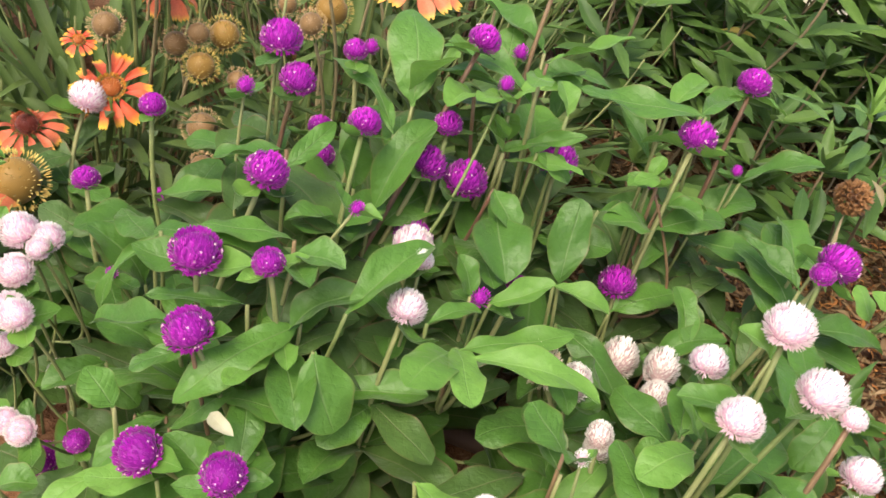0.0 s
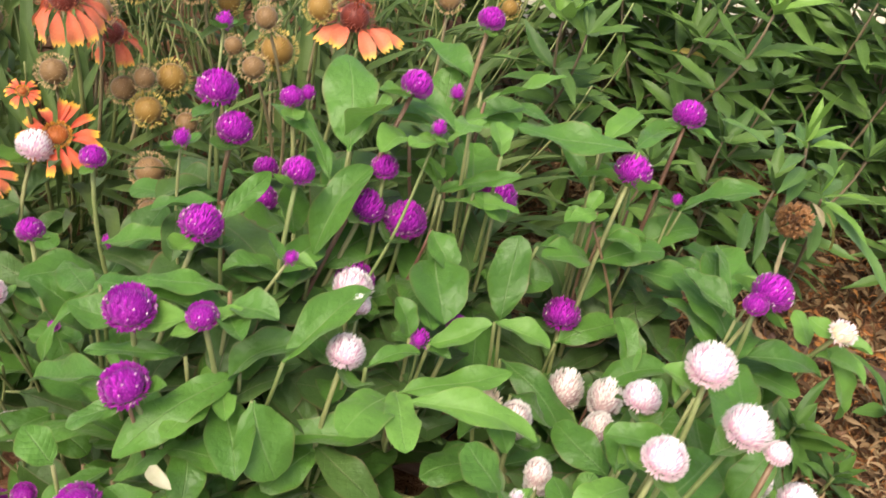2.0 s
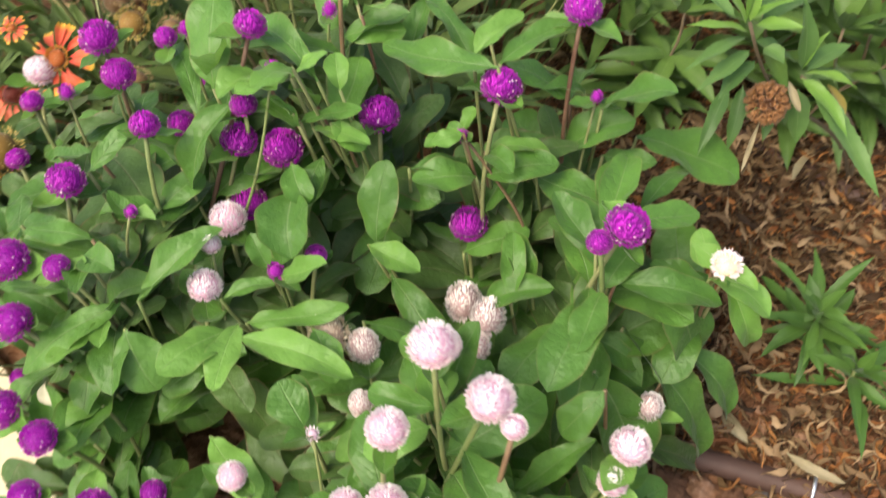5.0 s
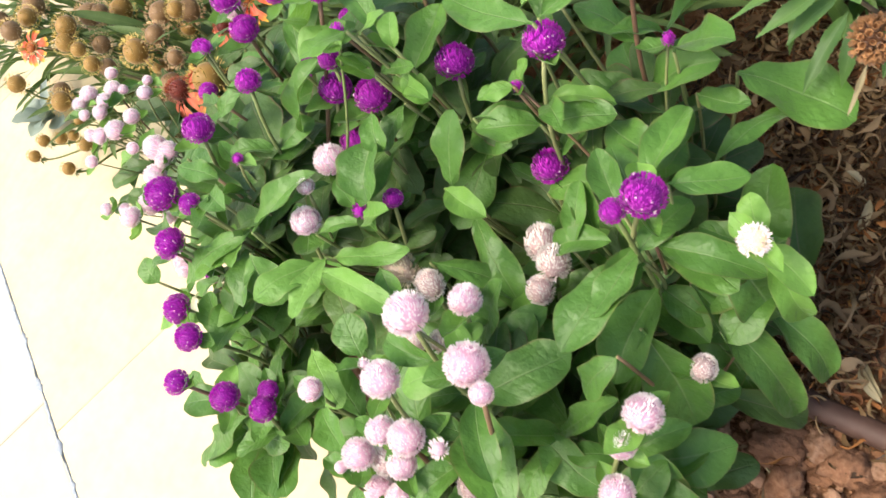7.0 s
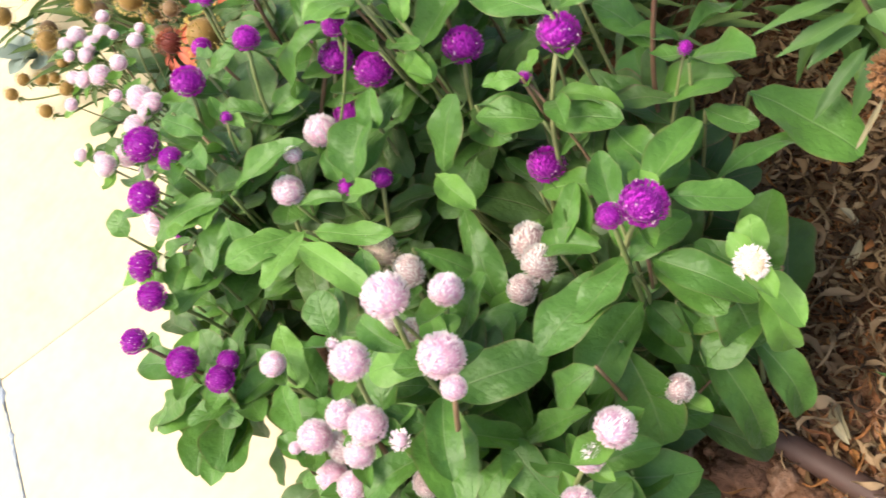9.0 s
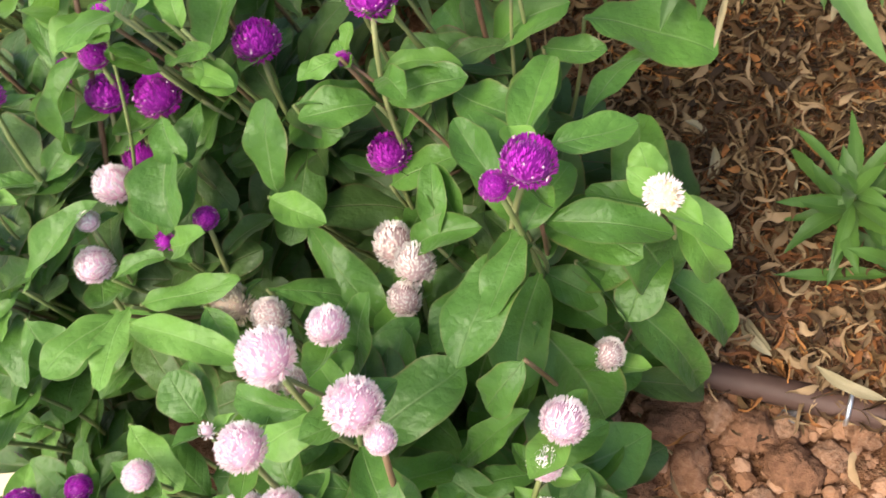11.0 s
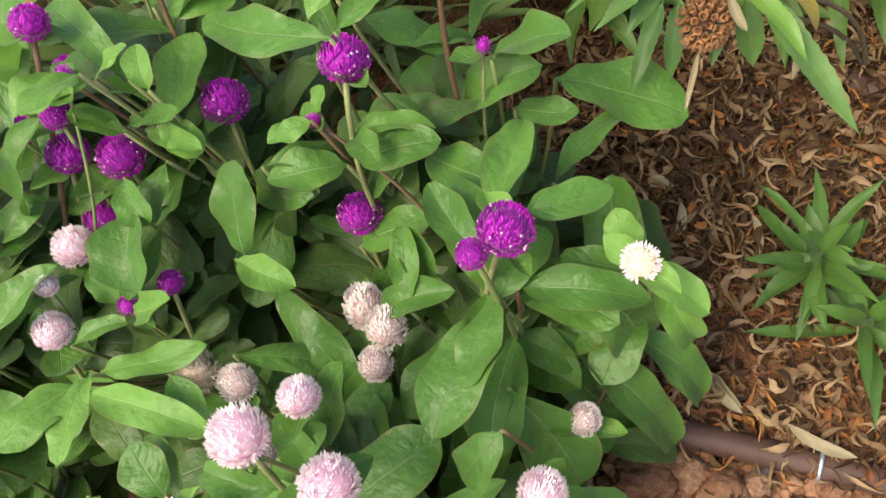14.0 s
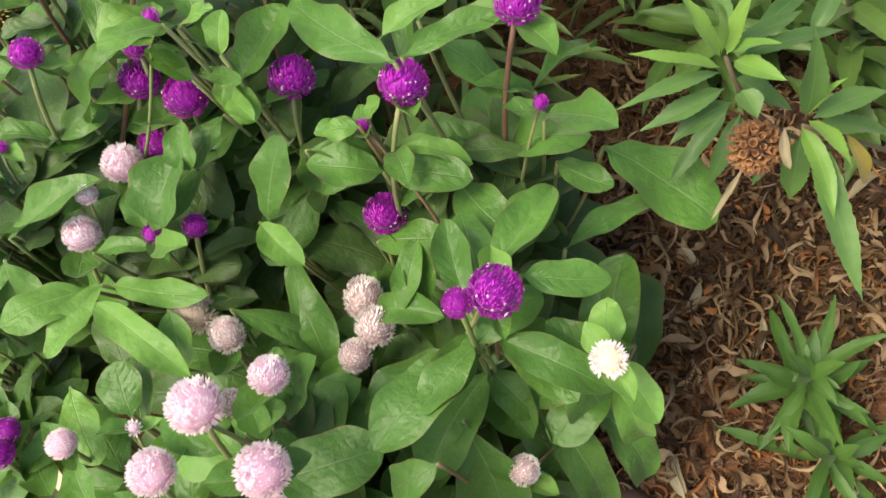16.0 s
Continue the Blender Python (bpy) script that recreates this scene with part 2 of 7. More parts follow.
M_STONE = plain_material("grey_pebble", [(0.3, (0.105, 0.090, 0.083)), (0.7, (0.195, 0.173, 0.158))], 3.0, 0.8, 0.6, 0.002, 0.2)
M_MULCH = plain_material("dry_leaf_litter", [(0.08, (0.013, 0.007, 0.003)), (0.35, (0.048, 0.024, 0.008)), (0.65, (0.102, 0.060, 0.024)), (0.92, (0.230, 0.162, 0.082))], 40, 0.8, 0.4, 0.0008, 0.75, 0.25, 0, True)
M_MULCH_ORANGE = plain_material("orange_leaf_litter", [(0.1, (0.080, 0.026, 0.007)), (0.5, (0.175, 0.064, 0.015)), (0.9, (0.290, 0.130, 0.036))], 40, 0.75, 0.4, 0.0008, 0.7, 0.25, 0, True)
M_MULCH_TAN = plain_material("tan_leaf_litter", [(0.1, (0.070, 0.040, 0.017)), (0.5, (0.170, 0.108, 0.052)), (0.9, (0.300, 0.205, 0.110))], 40, 0.75, 0.4, 0.0008, 0.6, 0.25, 0, True)
M_PIPE = plain_material("brown_plastic_pipe", [(0.3, (0.052, 0.028, 0.019)), (0.7, (0.074, 0.041, 0.030))], 30, 0.6, 0.15, 0.0004, 0, 0.25)
M_WIRE = plain_material("galvanised_wire", [(0.3, (0.55, 0.58, 0.62)), (0.7, (0.72, 0.75, 0.78))], 120, 0.35, 0.2, 0.0003, 0, 0.5, 0.9)
M_KERB = plain_material("cream_stone", [(0.2, (0.381, 0.313, 0.185)), (0.5, (0.458, 0.388, 0.243)), (0.8, (0.496, 0.433, 0.300))], 14, 0.75, 0.35, 0.0012, 0.12, 0.3)
M_PAVE = plain_material("pale_paving", [(0.2, (0.389, 0.336, 0.215)), (0.5, (0.458, 0.403, 0.273)), (0.8, (0.503, 0.448, 0.322))], 11, 0.75, 0.35, 0.0012, 0.2, 0.3)
M_JOINT = plain_material("joint_mortar", [(0.3, (0.20, 0.18, 0.14)), (0.7, (0.30, 0.27, 0.21))], 60, 0.9, 0.7, 0.002)
M_PAINT = plain_material("flaking_blue_paint", [(0.3, (0.14, 0.17, 0.20)), (0.7, (0.34, 0.37, 0.38))], 160, 0.7, 0.8, 0.002)


# ---- mesh helpers ----
def part(name, data, material, parent, label="", root=None):
    """Links a bmesh, or a (verts, faces, uvs) triple, as one smooth mesh object under a thing or a part."""
    me = bpy.data.meshes.new(name)
    if isinstance(data, tuple):
        verts, faces, uvs = data
        me.from_pydata(verts, [], faces)
        if uvs:
            lay = me.uv_layers.new(name="UVMap")
            idx = np.empty(len(me.loops), dtype=np.int32)
            me.loops.foreach_get("vertex_index", idx)
            lay.data.foreach_set("uv", np.asarray(uvs, dtype=np.float32)[idx].ravel())
    else:
        data.to_mesh(me)
        data.free()
    me.polygons.foreach_set("use_smooth", [True] * len(me.polygons))
    me.materials.append(material)
    return link_part(name, me, parent, label, root)


def link_part(name, me, parent, label="", root=None, m=None):
    ob = new(name, me)
    if parent is not None:
        ob.parent = parent
    if m is not None:
        ob.matrix_basis = m
    elif root is not None:
        ob.location = (-root[0], -root[1], -root[2])
    if label:
        tagged(ob, label)
    return ob


def thing(name, root, label, category, group="", kind=""):
    ob = new(name)
    ob.empty_display_size = 0.02
    ob.location = root
    return tagged(ob, label, category, group, kind)


def perp(axis, hint):
    """The unit vector nearest to hint that stands square on axis."""
    p = hint - axis * hint.dot(axis)
    if p.length < 1e-4:
        p = axis.orthogonal()
    return p.normalized()


def blade(b, t, width, bend=0.10, roll=0.0, fold=0.22, blunt=0.6, up=(0, 0, 1), ripple=0.03, teeth=0, nu=13, nv=8, seed=0, pucker=0.0):
    """A leaf blade from b to t: curved midrib, folded and rippled halves, a stalk-like base, optional teeth."""
    b, t = Vector(b), Vector(t)
    axis = t - b
    L = axis.length
    axis.normalize()
    nrm = Matrix.Rotation(radians(roll), 3, axis) @ perp(axis, Vector(up))
    side = axis.cross(nrm)
    rnd = random.Random(seed)
    ph, tw = rnd.uniform(0, 6.28), rnd.uniform(-0.45, 0.45)
    uneven, sway = rnd.uniform(-0.08, 0.08), rnd.uniform(-0.05, 0.05)
    verts, uvs, faces = [], [], []
    peak = 0.52 if blunt > 0.5 else 0.42
    e1 = 0.75
    e2 = e1 * (1 - peak) / peak * blunt / 0.76
    top = peak ** e1 * (1 - peak) ** e2
    for i in range(nu + 1):
        u = i / nu
        w = max((u ** e1 * (1 - u) ** e2) / top, 0.0) * width / 2
        if u < 0.10:
            w = max(w * (u / 0.10), 0.04 * width)
        if u < 0.02:
            w = 0.045 * width
        if teeth and 0.2 < u < 0.97:
            w *= 1.0 + (0.08 if i % 2 else -0.03)
        w *= 1 + 0.05 * math.sin(13 * u + ph)
        c = b + axis * (L * u) + nrm * (bend * L * 4 * u * (1 - u) + ripple * 0.30 * L * math.sin(6.28 * u + ph) * u * (1 - u) * 4) + side * (sway * L * 4 * u * (1 - u))
        s2 = (side + nrm * tw * (u - 0.3)).normalized()
        n2 = axis.cross(s2) * -1
        if n2.dot(nrm) < 0:
            n2 = -n2
        for j in range(nv + 1):
            v = j / nv * 2 - 1
            a = abs(v)
            lift = fold * w * (a ** 1.4) + ripple * L * a * a * math.sin(10.5 * u + ph + (1.9 if v > 0 else 0)) * (1 - (2 * u - 1) ** 4) * 0.6
            lift += pucker * L * 4 * a * (1 - a * 0.8) * math.sin(6.283 * (6.5 * u - 1.6 * a) + (0.6 if v > 0 else 0)) * (1 if u < 0.9 else 0.4)
            verts.append(c + s2 * (v * w * (1 - 0.12 * fold) * (1 + uneven * (1 if v > 0 else -1))) + n2 * lift)
            uvs.append((u, (v + 1) / 2))
    for i in range(nu):
        for j in range(nv):
            p = i * (nv + 1) + j
            faces.append((p, p + 1, p + nv + 2, p + nv + 1))
    return verts, faces, uvs


def tube(points, r0, r1, sides=7, steps=10, cap=True):
    """A tapered round stem through control points (Bezier of any degree)."""
    pts = [Vector(p) for p in points]
    line = []
    for i in range(steps + 1):
        q = list(pts)
        f = i / steps
        while len(q) > 1:
            q = [a.lerp(c, f) for a, c in zip(q, q[1:])]
        line.append(q[0])
    return tube_along(line, r0, r1, sides)


def tube_along(line, r0, r1, sides=7):
    verts, faces, uvs = [], [], []
    n = len(line) - 1
    ref = Vector((0.31, 0.82, 0.48))
    for i, c in enumerate(line):
        d = (line[min(i + 1, n)] - line[max(i - 1, 0)]).normalized()
        a = perp(d, ref)
        bb = d.cross(a)
        r = r0 + (r1 - r0) * i / n
        for k in range(sides):
            g = 6.28319 * k / sides
            verts.append(c + (a * math.cos(g) + bb * math.sin(g)) * r)
            uvs.append((i / n, k / sides))
    for i in range(n):
        for k in range(sides):
            p, q = i * sides + k, i * sides + (k + 1) % sides
            faces.append((p, q, q + sides, p + sides))
    faces.append(tuple(range(sides))[::-1])
    faces.append(tuple(n * sides + k for k in range(sides)))
    return verts, faces, uvs


def joined(pieces):
    verts, faces, uvs = [], [], []
    for v, f, u in pieces:
        o = len(verts)
        verts += v
        uvs += u
        faces += [tuple(i + o for i in q) for q in f]
    return verts, faces, uvs


def globe(n, wide, tall, inner, outer, spread, jitter, seed, low=-0.86, white=0.0, flat=1.0, fade=0.0, up=0.75):
    """A flower globe of unit radius: narrow pointed bracts on a spiral round a core, the side ones turned upwards.
    flat: height of the lower half; fade: how far the lower bracts keep the colour of the base; up: how far they turn upwards."""
    rnd = random.Random(seed)
    pieces = []
    core_v, core_f = [], []
    for i in range(7):
        th = math.pi * (i + 0.02) / 6.04
        for k in range(12):
            g = 6.28319 * k / 12
            z = math.cos(th) * tall * 0.74
            core_v.append(Vector((math.sin(th) * math.cos(g) * wide * 0.74, math.sin(th) * math.sin(g) * wide * 0.74, z if z > 0 else z * flat)))
    for i in range(6):
        for k in range(12):
            core_f.append((i * 12 + k, (i + 1) * 12 + k, (i + 1) * 12 + (k + 1) % 12, i * 12 + (k + 1) % 12))
    # core takes the low colour, on most heads painted shade between the bracts
    pieces.append((core_v, core_f, [(0.0, 0.5)] * len(core_v)))
    for i in range(n):
        z = 1 - (i + 0.5) / n * (1 - low)
        g = i * 2.399963 + rnd.uniform(-jitter, jitter)
        s = math.sqrt(max(0, 1 - z * z))
        lower = flat if z < 0 else 1.0
        out = Vector((s * math.cos(g) * wide, s * math.sin(g) * wide, z * tall * lower))
        nrm = Vector((s * math.cos(g) / wide, s * math.sin(g) / wide, z / tall)).normalized()
        upw = perp(nrm, Vector((0, 0, 1)) if z < 0.97 else Vector((1, 0, 0)))
        sd = nrm.cross(upw)
        size = spread * (0.80 + 0.20 * s) * rnd.uniform(0.8, 1.2)
        d = (nrm * (1.0 - 0.45 * s * up + white * 0.5) + upw * (up * s + rnd.uniform(-0.22, 0.22)) + sd * rnd.uniform(-0.25, 0.25)).normalized()
        b = out * inner - upw * size * s * 0.8
        tip = b + d * (outer - inner + spread * 1.6) * rnd.uniform(0.85, 1.12)
        mid = b.lerp(tip, 0.55)
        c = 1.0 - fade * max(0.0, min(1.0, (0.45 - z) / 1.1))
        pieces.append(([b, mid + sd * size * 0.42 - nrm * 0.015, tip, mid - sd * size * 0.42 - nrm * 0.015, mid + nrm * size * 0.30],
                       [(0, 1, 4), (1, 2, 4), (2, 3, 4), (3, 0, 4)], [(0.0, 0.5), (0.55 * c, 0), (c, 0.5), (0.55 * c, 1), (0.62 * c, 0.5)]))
    return joined(pieces)


def stars(n, wide, tall, radius, size, seed, lo=-0.15, hi=0.75):
    """Tiny five-pointed flowers that peep out between the bracts."""
    rnd = random.Random(seed)
    pieces = []
    for i in range(n):
        z, g = rnd.uniform(lo, hi), rnd.uniform(0, 6.28)
        s = math.sqrt(1 - z * z)
        nrm = Vector((s * math.cos(g), s * math.sin(g), z))
        c = Vector((nrm.x * wide, nrm.y * wide, nrm.z * tall)) * 0.74 + nrm * (radius - 0.83 + 0.12 * z)
        a = perp(nrm, Vector((rnd.uniform(-1, 1), rnd.uniform(-1, 1), 1)))
        b = nrm.cross(a)
        k = size * rnd.uniform(0.7, 1.15)
        v = [c + nrm * k * 0.1, c - nrm * k * 0.9]
        for p in range(10):
            r = k if p % 2 == 0 else k * 0.27
            v.append(c + (a * math.cos(p * 0.628) + b * math.sin(p * 0.628)) * r + nrm * (k * 0.25 if p % 2 == 0 else 0))
        f = [(0, 2 + p, 2 + (p + 1) % 10) for p in range(10)] + [(1, 2 + (p + 1) % 10, 2 + p) for p in range(0, 10)]
        pieces.append((v, f, [(0.1, 0.5), (0.2, 0.5)] + [(0.95, 0.5) if p % 2 == 0 else (0.5, 0.5) for p in range(10)]))
    return joined(pieces)


def mesh_of(name, data, material):
    ob = part(name, data, material, None)
    me = ob.data
    bpy.data.objects.remove(ob)
    return me


HEADS = {
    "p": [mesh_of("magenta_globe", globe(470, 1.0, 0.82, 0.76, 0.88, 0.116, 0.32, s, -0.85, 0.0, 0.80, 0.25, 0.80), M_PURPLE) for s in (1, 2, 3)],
    "b": [mesh_of("magenta_bud", globe(80, 0.86, 0.95, 0.74, 0.92, 0.24, 0.15, s), M_PURPLE) for s in (4, 5)],
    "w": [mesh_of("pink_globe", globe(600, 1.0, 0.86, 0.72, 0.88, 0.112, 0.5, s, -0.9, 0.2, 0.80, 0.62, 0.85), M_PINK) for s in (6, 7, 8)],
    "c": [mesh_of("pink_bud", globe(70, 0.9, 1.0, 0.70, 0.95, 0.26, 0.20, s, -0.9, 0.2, 1.0, 0.2), M_PINK) for s in (9,)],
    "o": [mesh_of("open_globe", globe(190, 1.0, 0.75, 0.60, 0.90, 0.15, 0.35, s, -0.5, 0.3, 0.8, 0.1, 0.45), M_OPEN) for s in (13,)],
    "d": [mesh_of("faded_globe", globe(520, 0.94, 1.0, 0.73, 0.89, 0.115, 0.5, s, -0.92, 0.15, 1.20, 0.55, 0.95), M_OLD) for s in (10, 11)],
    "s": [mesh_of("straw_globe", globe(400, 0.9, 1.25, 0.74, 0.92, 0.13, 0.5, s, -0.92, 0.1, 1.0, 0.3), M_STRAW) for s in (12,)],
}
STARS = [mesh_of("star_floret", stars(n, 1.0, 0.82, 1.0, 0.070, s, -0.35, 0.75), M_STAR) for n, s in ((22, 1), (15, 2), (28, 3))]
HEAD_LABEL = {"o": "small white opening flower head", "p": "magenta globe of papery bracts", "b": "small magenta flower bud", "w": "pale pink globe of papery bracts",
              "c": "pale pink flower bud", "d": "faded whitish old globe", "s": "straw-coloured dried globe"}
count = {"n": 0}


def turn_to(axis, spin):
    q = Vector((0, 0, 1)).rotation_difference(axis)
    return q.to_matrix().to_4x4() @ Matrix.Rotation(spin, 4, "Z")


def head(plant, root, kind, at, size, axis=None, bracts=1, stout=1.0):
    """A flower globe with its stalk down to the root, two bract leaves under it, and leaf pairs at the stalk's nodes."""
    count["n"] += 1
    k = count["n"]
    rnd = random.Random(1000 + k)
    h, r0 = Vector(at), Vector(root)
    CANOPY.append(h - Vector((0, 0, 0.035 if kind in "ds" else 0.008)))
    out = Vector((h.x - r0.x, h.y - r0.y, 0))
    if axis is None:
        axis = (Vector((0.10, 0.36, 1)) + out * 1.2 + Vector((rnd.uniform(-.25, .25), rnd.uniform(-.22, .22), 0))).normalized()
    else:
        axis = Vector(axis).normalized()
    if h.y < 0.30 and h.x < -0.03:        # heads that hang out over the kerb
        axis = (axis + Vector((-0.26, -0.45, 0.0))).normalized()
    spin = rnd.uniform(0, 6.28)
    me = HEADS[kind][k % len(HEADS[kind])]
    m = Matrix.Translation(h - r0) @ turn_to(axis, spin) @ Matrix.Scale(size / 2 * (1.09 if kind == "p" else 1.03), 4)
    g = link_part("flower_head", me, plant, HEAD_LABEL[kind], None, m)
    if kind == "p":
        link_part("star_floret", STARS[k % 3], g, "tiny white star flowers", None, Matrix.Identity(4))
    foot = h - axis * size * 0.40
    # stalk: the first of a plant rises from the root, the others branch off one that stands near
    c2 = foot - axis * min(0.10, h.z * 0.42)
    mine = [q for q in STALKS if q[0] == plant]
    full = k % 5 == 0 or not mine
    if full:
        low = r0 + Vector((out.x * 0.5, out.y * 0.5, -0.01))
        ctrl = [low, low + Vector((out.x * 0.12, out.y * 0.12, h.z * 0.55)), c2, foot]
    else:
        low = min((bez(q[2], f) for q in mine for f in (0.10, 0.25, 0.35, 0.45, 0.55) if bez(q[2], f).z < h.z * 0.62 and (bez(q[2], f) - c2).to_2d().length < 0.045), key=lambda p: (p - c2).length, default=r0 + Vector((out.x * 0.5, out.y * 0.5, -0.01)))
        ctrl = [low, low.lerp(c2, 0.55) + Vector((0, 0, (c2.z - low.z) * 0.18)), c2, foot]
    part("stalk", tube(ctrl, stout * (0.0016 if size > 0.012 else 0.0012), stout * (0.0013 if size > 0.012 else 0.0008), 7, 16), M_STEM if rnd.random() < 0.86 else M_RED_STEM, plant, "", root)
    if bracts:
        n = max(size, 0.009)
        for q in range(2):
            a = spin + q * math.pi + rnd.uniform(-0.25, 0.25)
            d = turn_to(axis, a) @ Vector((1, 0, 0))
            ln = n * rnd.uniform(0.85, 1.45) if size > 0.011 else n * rnd.uniform(1.6, 2.2)
            tip = foot + d * ln * 0.9 + axis * ln * rnd.uniform(-0.25, 0.40)
            part("bract_leaf", blade(foot, tip, ln * rnd.uniform(0.50, 0.70), rnd.uniform(-0.24, 0.10), rnd.uniform(-12, 12), rnd.uniform(0.2, 0.9), 1.0, tuple(axis), 0.07, 0, 14, 8, k * 7 + q, 0.003), M_YOUNG if rnd.random() < 0.55 else M_LEAF, plant, "", root)
    STALKS.append((plant, root, ctrl))
    HEADS_AT.append((plant, root, ctrl, size, h))
    return ctrl


def bez(ctrl, f):
    q = list(ctrl)
    while len(q) > 1:
        q = [a.lerp(c, f) for a, c in zip(q, q[1:])]
    return q[0]


CANOPY = []      # tops of the placed heads and leaves: older leaves stay below them
STALKS = []
HEADS_AT = []


def node_pair(plant, root, ctrl, size, h, seed, reach=(0.040, 0.060), span=(0.030, 0.046)):
    """The leaf pair at the first node under a flower head, kept clear of the other heads."""
    rnd = random.Random(seed)
    drop = rnd.uniform(*reach)
    p = min((bez(ctrl, i / 40) for i in range(8, 40)), key=lambda q: abs((h - q).length - drop))
    a0 = rnd.uniform(0, 6.28)
    for q in range(2):
        a, ln, el = a0 + q * math.pi + rnd.uniform(-0.3, 0.3), rnd.uniform(*span), rnd.uniform(-0.15, 0.45)
        t = p + Vector((math.cos(a) * math.cos(el), math.sin(a) * math.cos(el), math.sin(el))) * ln
        if t.x > 0.258 - 0.45 * max(0.0, t.y - 0.38):
            continue
        m = p.lerp(t, 0.6)
        if any(math.hypot(m.x - o.x, m.y - o.y) < 0.024 and m.z > o.z - 0.014 or (m - o).length < 0.023 for _, _, _, _, o in HEADS_AT):
            continue
        part("leaf", blade(p, t, ln * rnd.uniform(0.44, 0.56), rnd.uniform(0.02, 0.16), rnd.uniform(-18, 18), rnd.uniform(-0.1, 0.6), 0.6, (0, 0, 1), 0.08, 0, 18, 8, seed, 0.002), M_LEAF, plant, "", root)



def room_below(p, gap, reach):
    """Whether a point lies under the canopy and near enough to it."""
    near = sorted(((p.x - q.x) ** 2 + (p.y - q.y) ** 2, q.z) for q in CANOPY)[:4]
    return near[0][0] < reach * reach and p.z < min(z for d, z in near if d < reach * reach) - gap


def undergrowth(plant, root, ctrl, nodes, size, seed, gap=0.022, reach=0.05):
    """Pairs of older leaves at the lower nodes of a stalk, each pair square to the next, in the shade of the canopy,
    which is partly painted into their green.
    """
    rnd = random.Random(seed)
    a0 = rnd.uniform(0, 6.28)
    for i, f in enumerate(nodes):
        p = bez(ctrl, f)
        for q in range(2):
            a = a0 + i * 1.571 + q * math.pi + rnd.uniform(-0.3, 0.3)
            ln = size * rnd.uniform(0.75, 1.2)
            el = rnd.uniform(-0.3, 0.5)
            d = Vector((math.cos(a) * math.cos(el), math.sin(a) * math.cos(el), math.sin(el)))
            t = p + d * ln
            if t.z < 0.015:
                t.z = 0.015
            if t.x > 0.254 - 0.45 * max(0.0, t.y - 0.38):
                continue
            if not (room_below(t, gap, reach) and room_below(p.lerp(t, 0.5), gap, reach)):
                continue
            part("leaf", blade(p, t, ln * rnd.uniform(0.38, 0.50), rnd.uniform(0.02, 0.14), rnd.uniform(-15, 15), rnd.uniform(-0.2, 0.5), 0.6, (0, 0, 1), 0.07, 0, 16, 8, seed * 31 + i * 2 + q, 0.002), M_SHADED_LOW_LEAF, plant, "", root)


def leaf(plant, root, b, t, width, bend=0.10, roll=0.0, young=0, blunt=0.6, fold=0.22, up=(0, 0, 1)):
    """A leaf at its place, with a thin side shoot that carries it from the plant's root."""
    count["n"] += 1
    k = count["n"]
    v = random.Random(k)
    # leaves below 0.115 m get the green with shade painted in
    part("leaf", blade(b, t, width, bend + v.uniform(-0.05, 0.06), roll + v.uniform(-14, 14), fold + v.uniform(-0.3, 0.4), blunt, up, 0.08, 0, 24, 10, k, 0.002), M_YOUNG if young else M_SHADED_LOW_LEAF if max(b[2], t[2]) < 0.115 else M_LEAF, plant, "", root)
    bb, r0 = Vector(b), Vector(root)
    CANOPY.extend((bb.lerp(Vector(t), 0.3), bb.lerp(Vector(t), 0.8)))
    axis = (bb - Vector(t)).normalized()
    back = Vector((axis.x, axis.y, 0))
    on = [bez(q[2], f) for q in STALKS if q[0] == plant for f in (0.05, 0.15, 0.25, 0.35, 0.45, 0.55)]
    ways, close = [], [o for _, _, _, _, o in HEADS_AT if (o - bb).to_2d().length < 0.09]
    for q in on + [r0]:
        if q.z > bb.z - 0.015:
            continue
        c = Vector((q.x + (bb.x - q.x) * 0.75, q.y + (bb.y - q.y) * 0.75, q.z + (bb.z - q.z) * 0.25)) + back * 0.006
        blocked = any((p - o).length < 0.017 or (p - o).to_2d().length < 0.012 and p.z > o.z for p in (bez([q, c, bb], f) for f in (0.4, 0.7, 1.0)) for o in close)
        ways.append((blocked, 2.5 * (q - bb).to_2d().length + 0.5 * abs(q.z - bb.z * 0.4), [q, c, bb]))
    line = min(ways, key=lambda q: q[:2])[2] if ways else [r0, r0.lerp(bb, 0.5), bb]
    part("side_shoot", tube(line, 0.0014, 0.0010, 6, 8), M_STEM if k % 5 else M_RED_STEM, plant, "", root)


# ---- ground, kerb and paving ----
KD, KN = Vector((-0.932, 0.362, 0)), Vector((0.362, 0.932, 0))   # along the kerb, and from the paving into the bed
KERB_WIDTH, KERB_ORIGIN = 0.262, Vector((-0.256, -0.031, 0))


def kerb_point(along, across, z=0.0):
    p = KERB_ORIGIN + KD * along + KN * across
    return Vector((p.x, p.y, z))


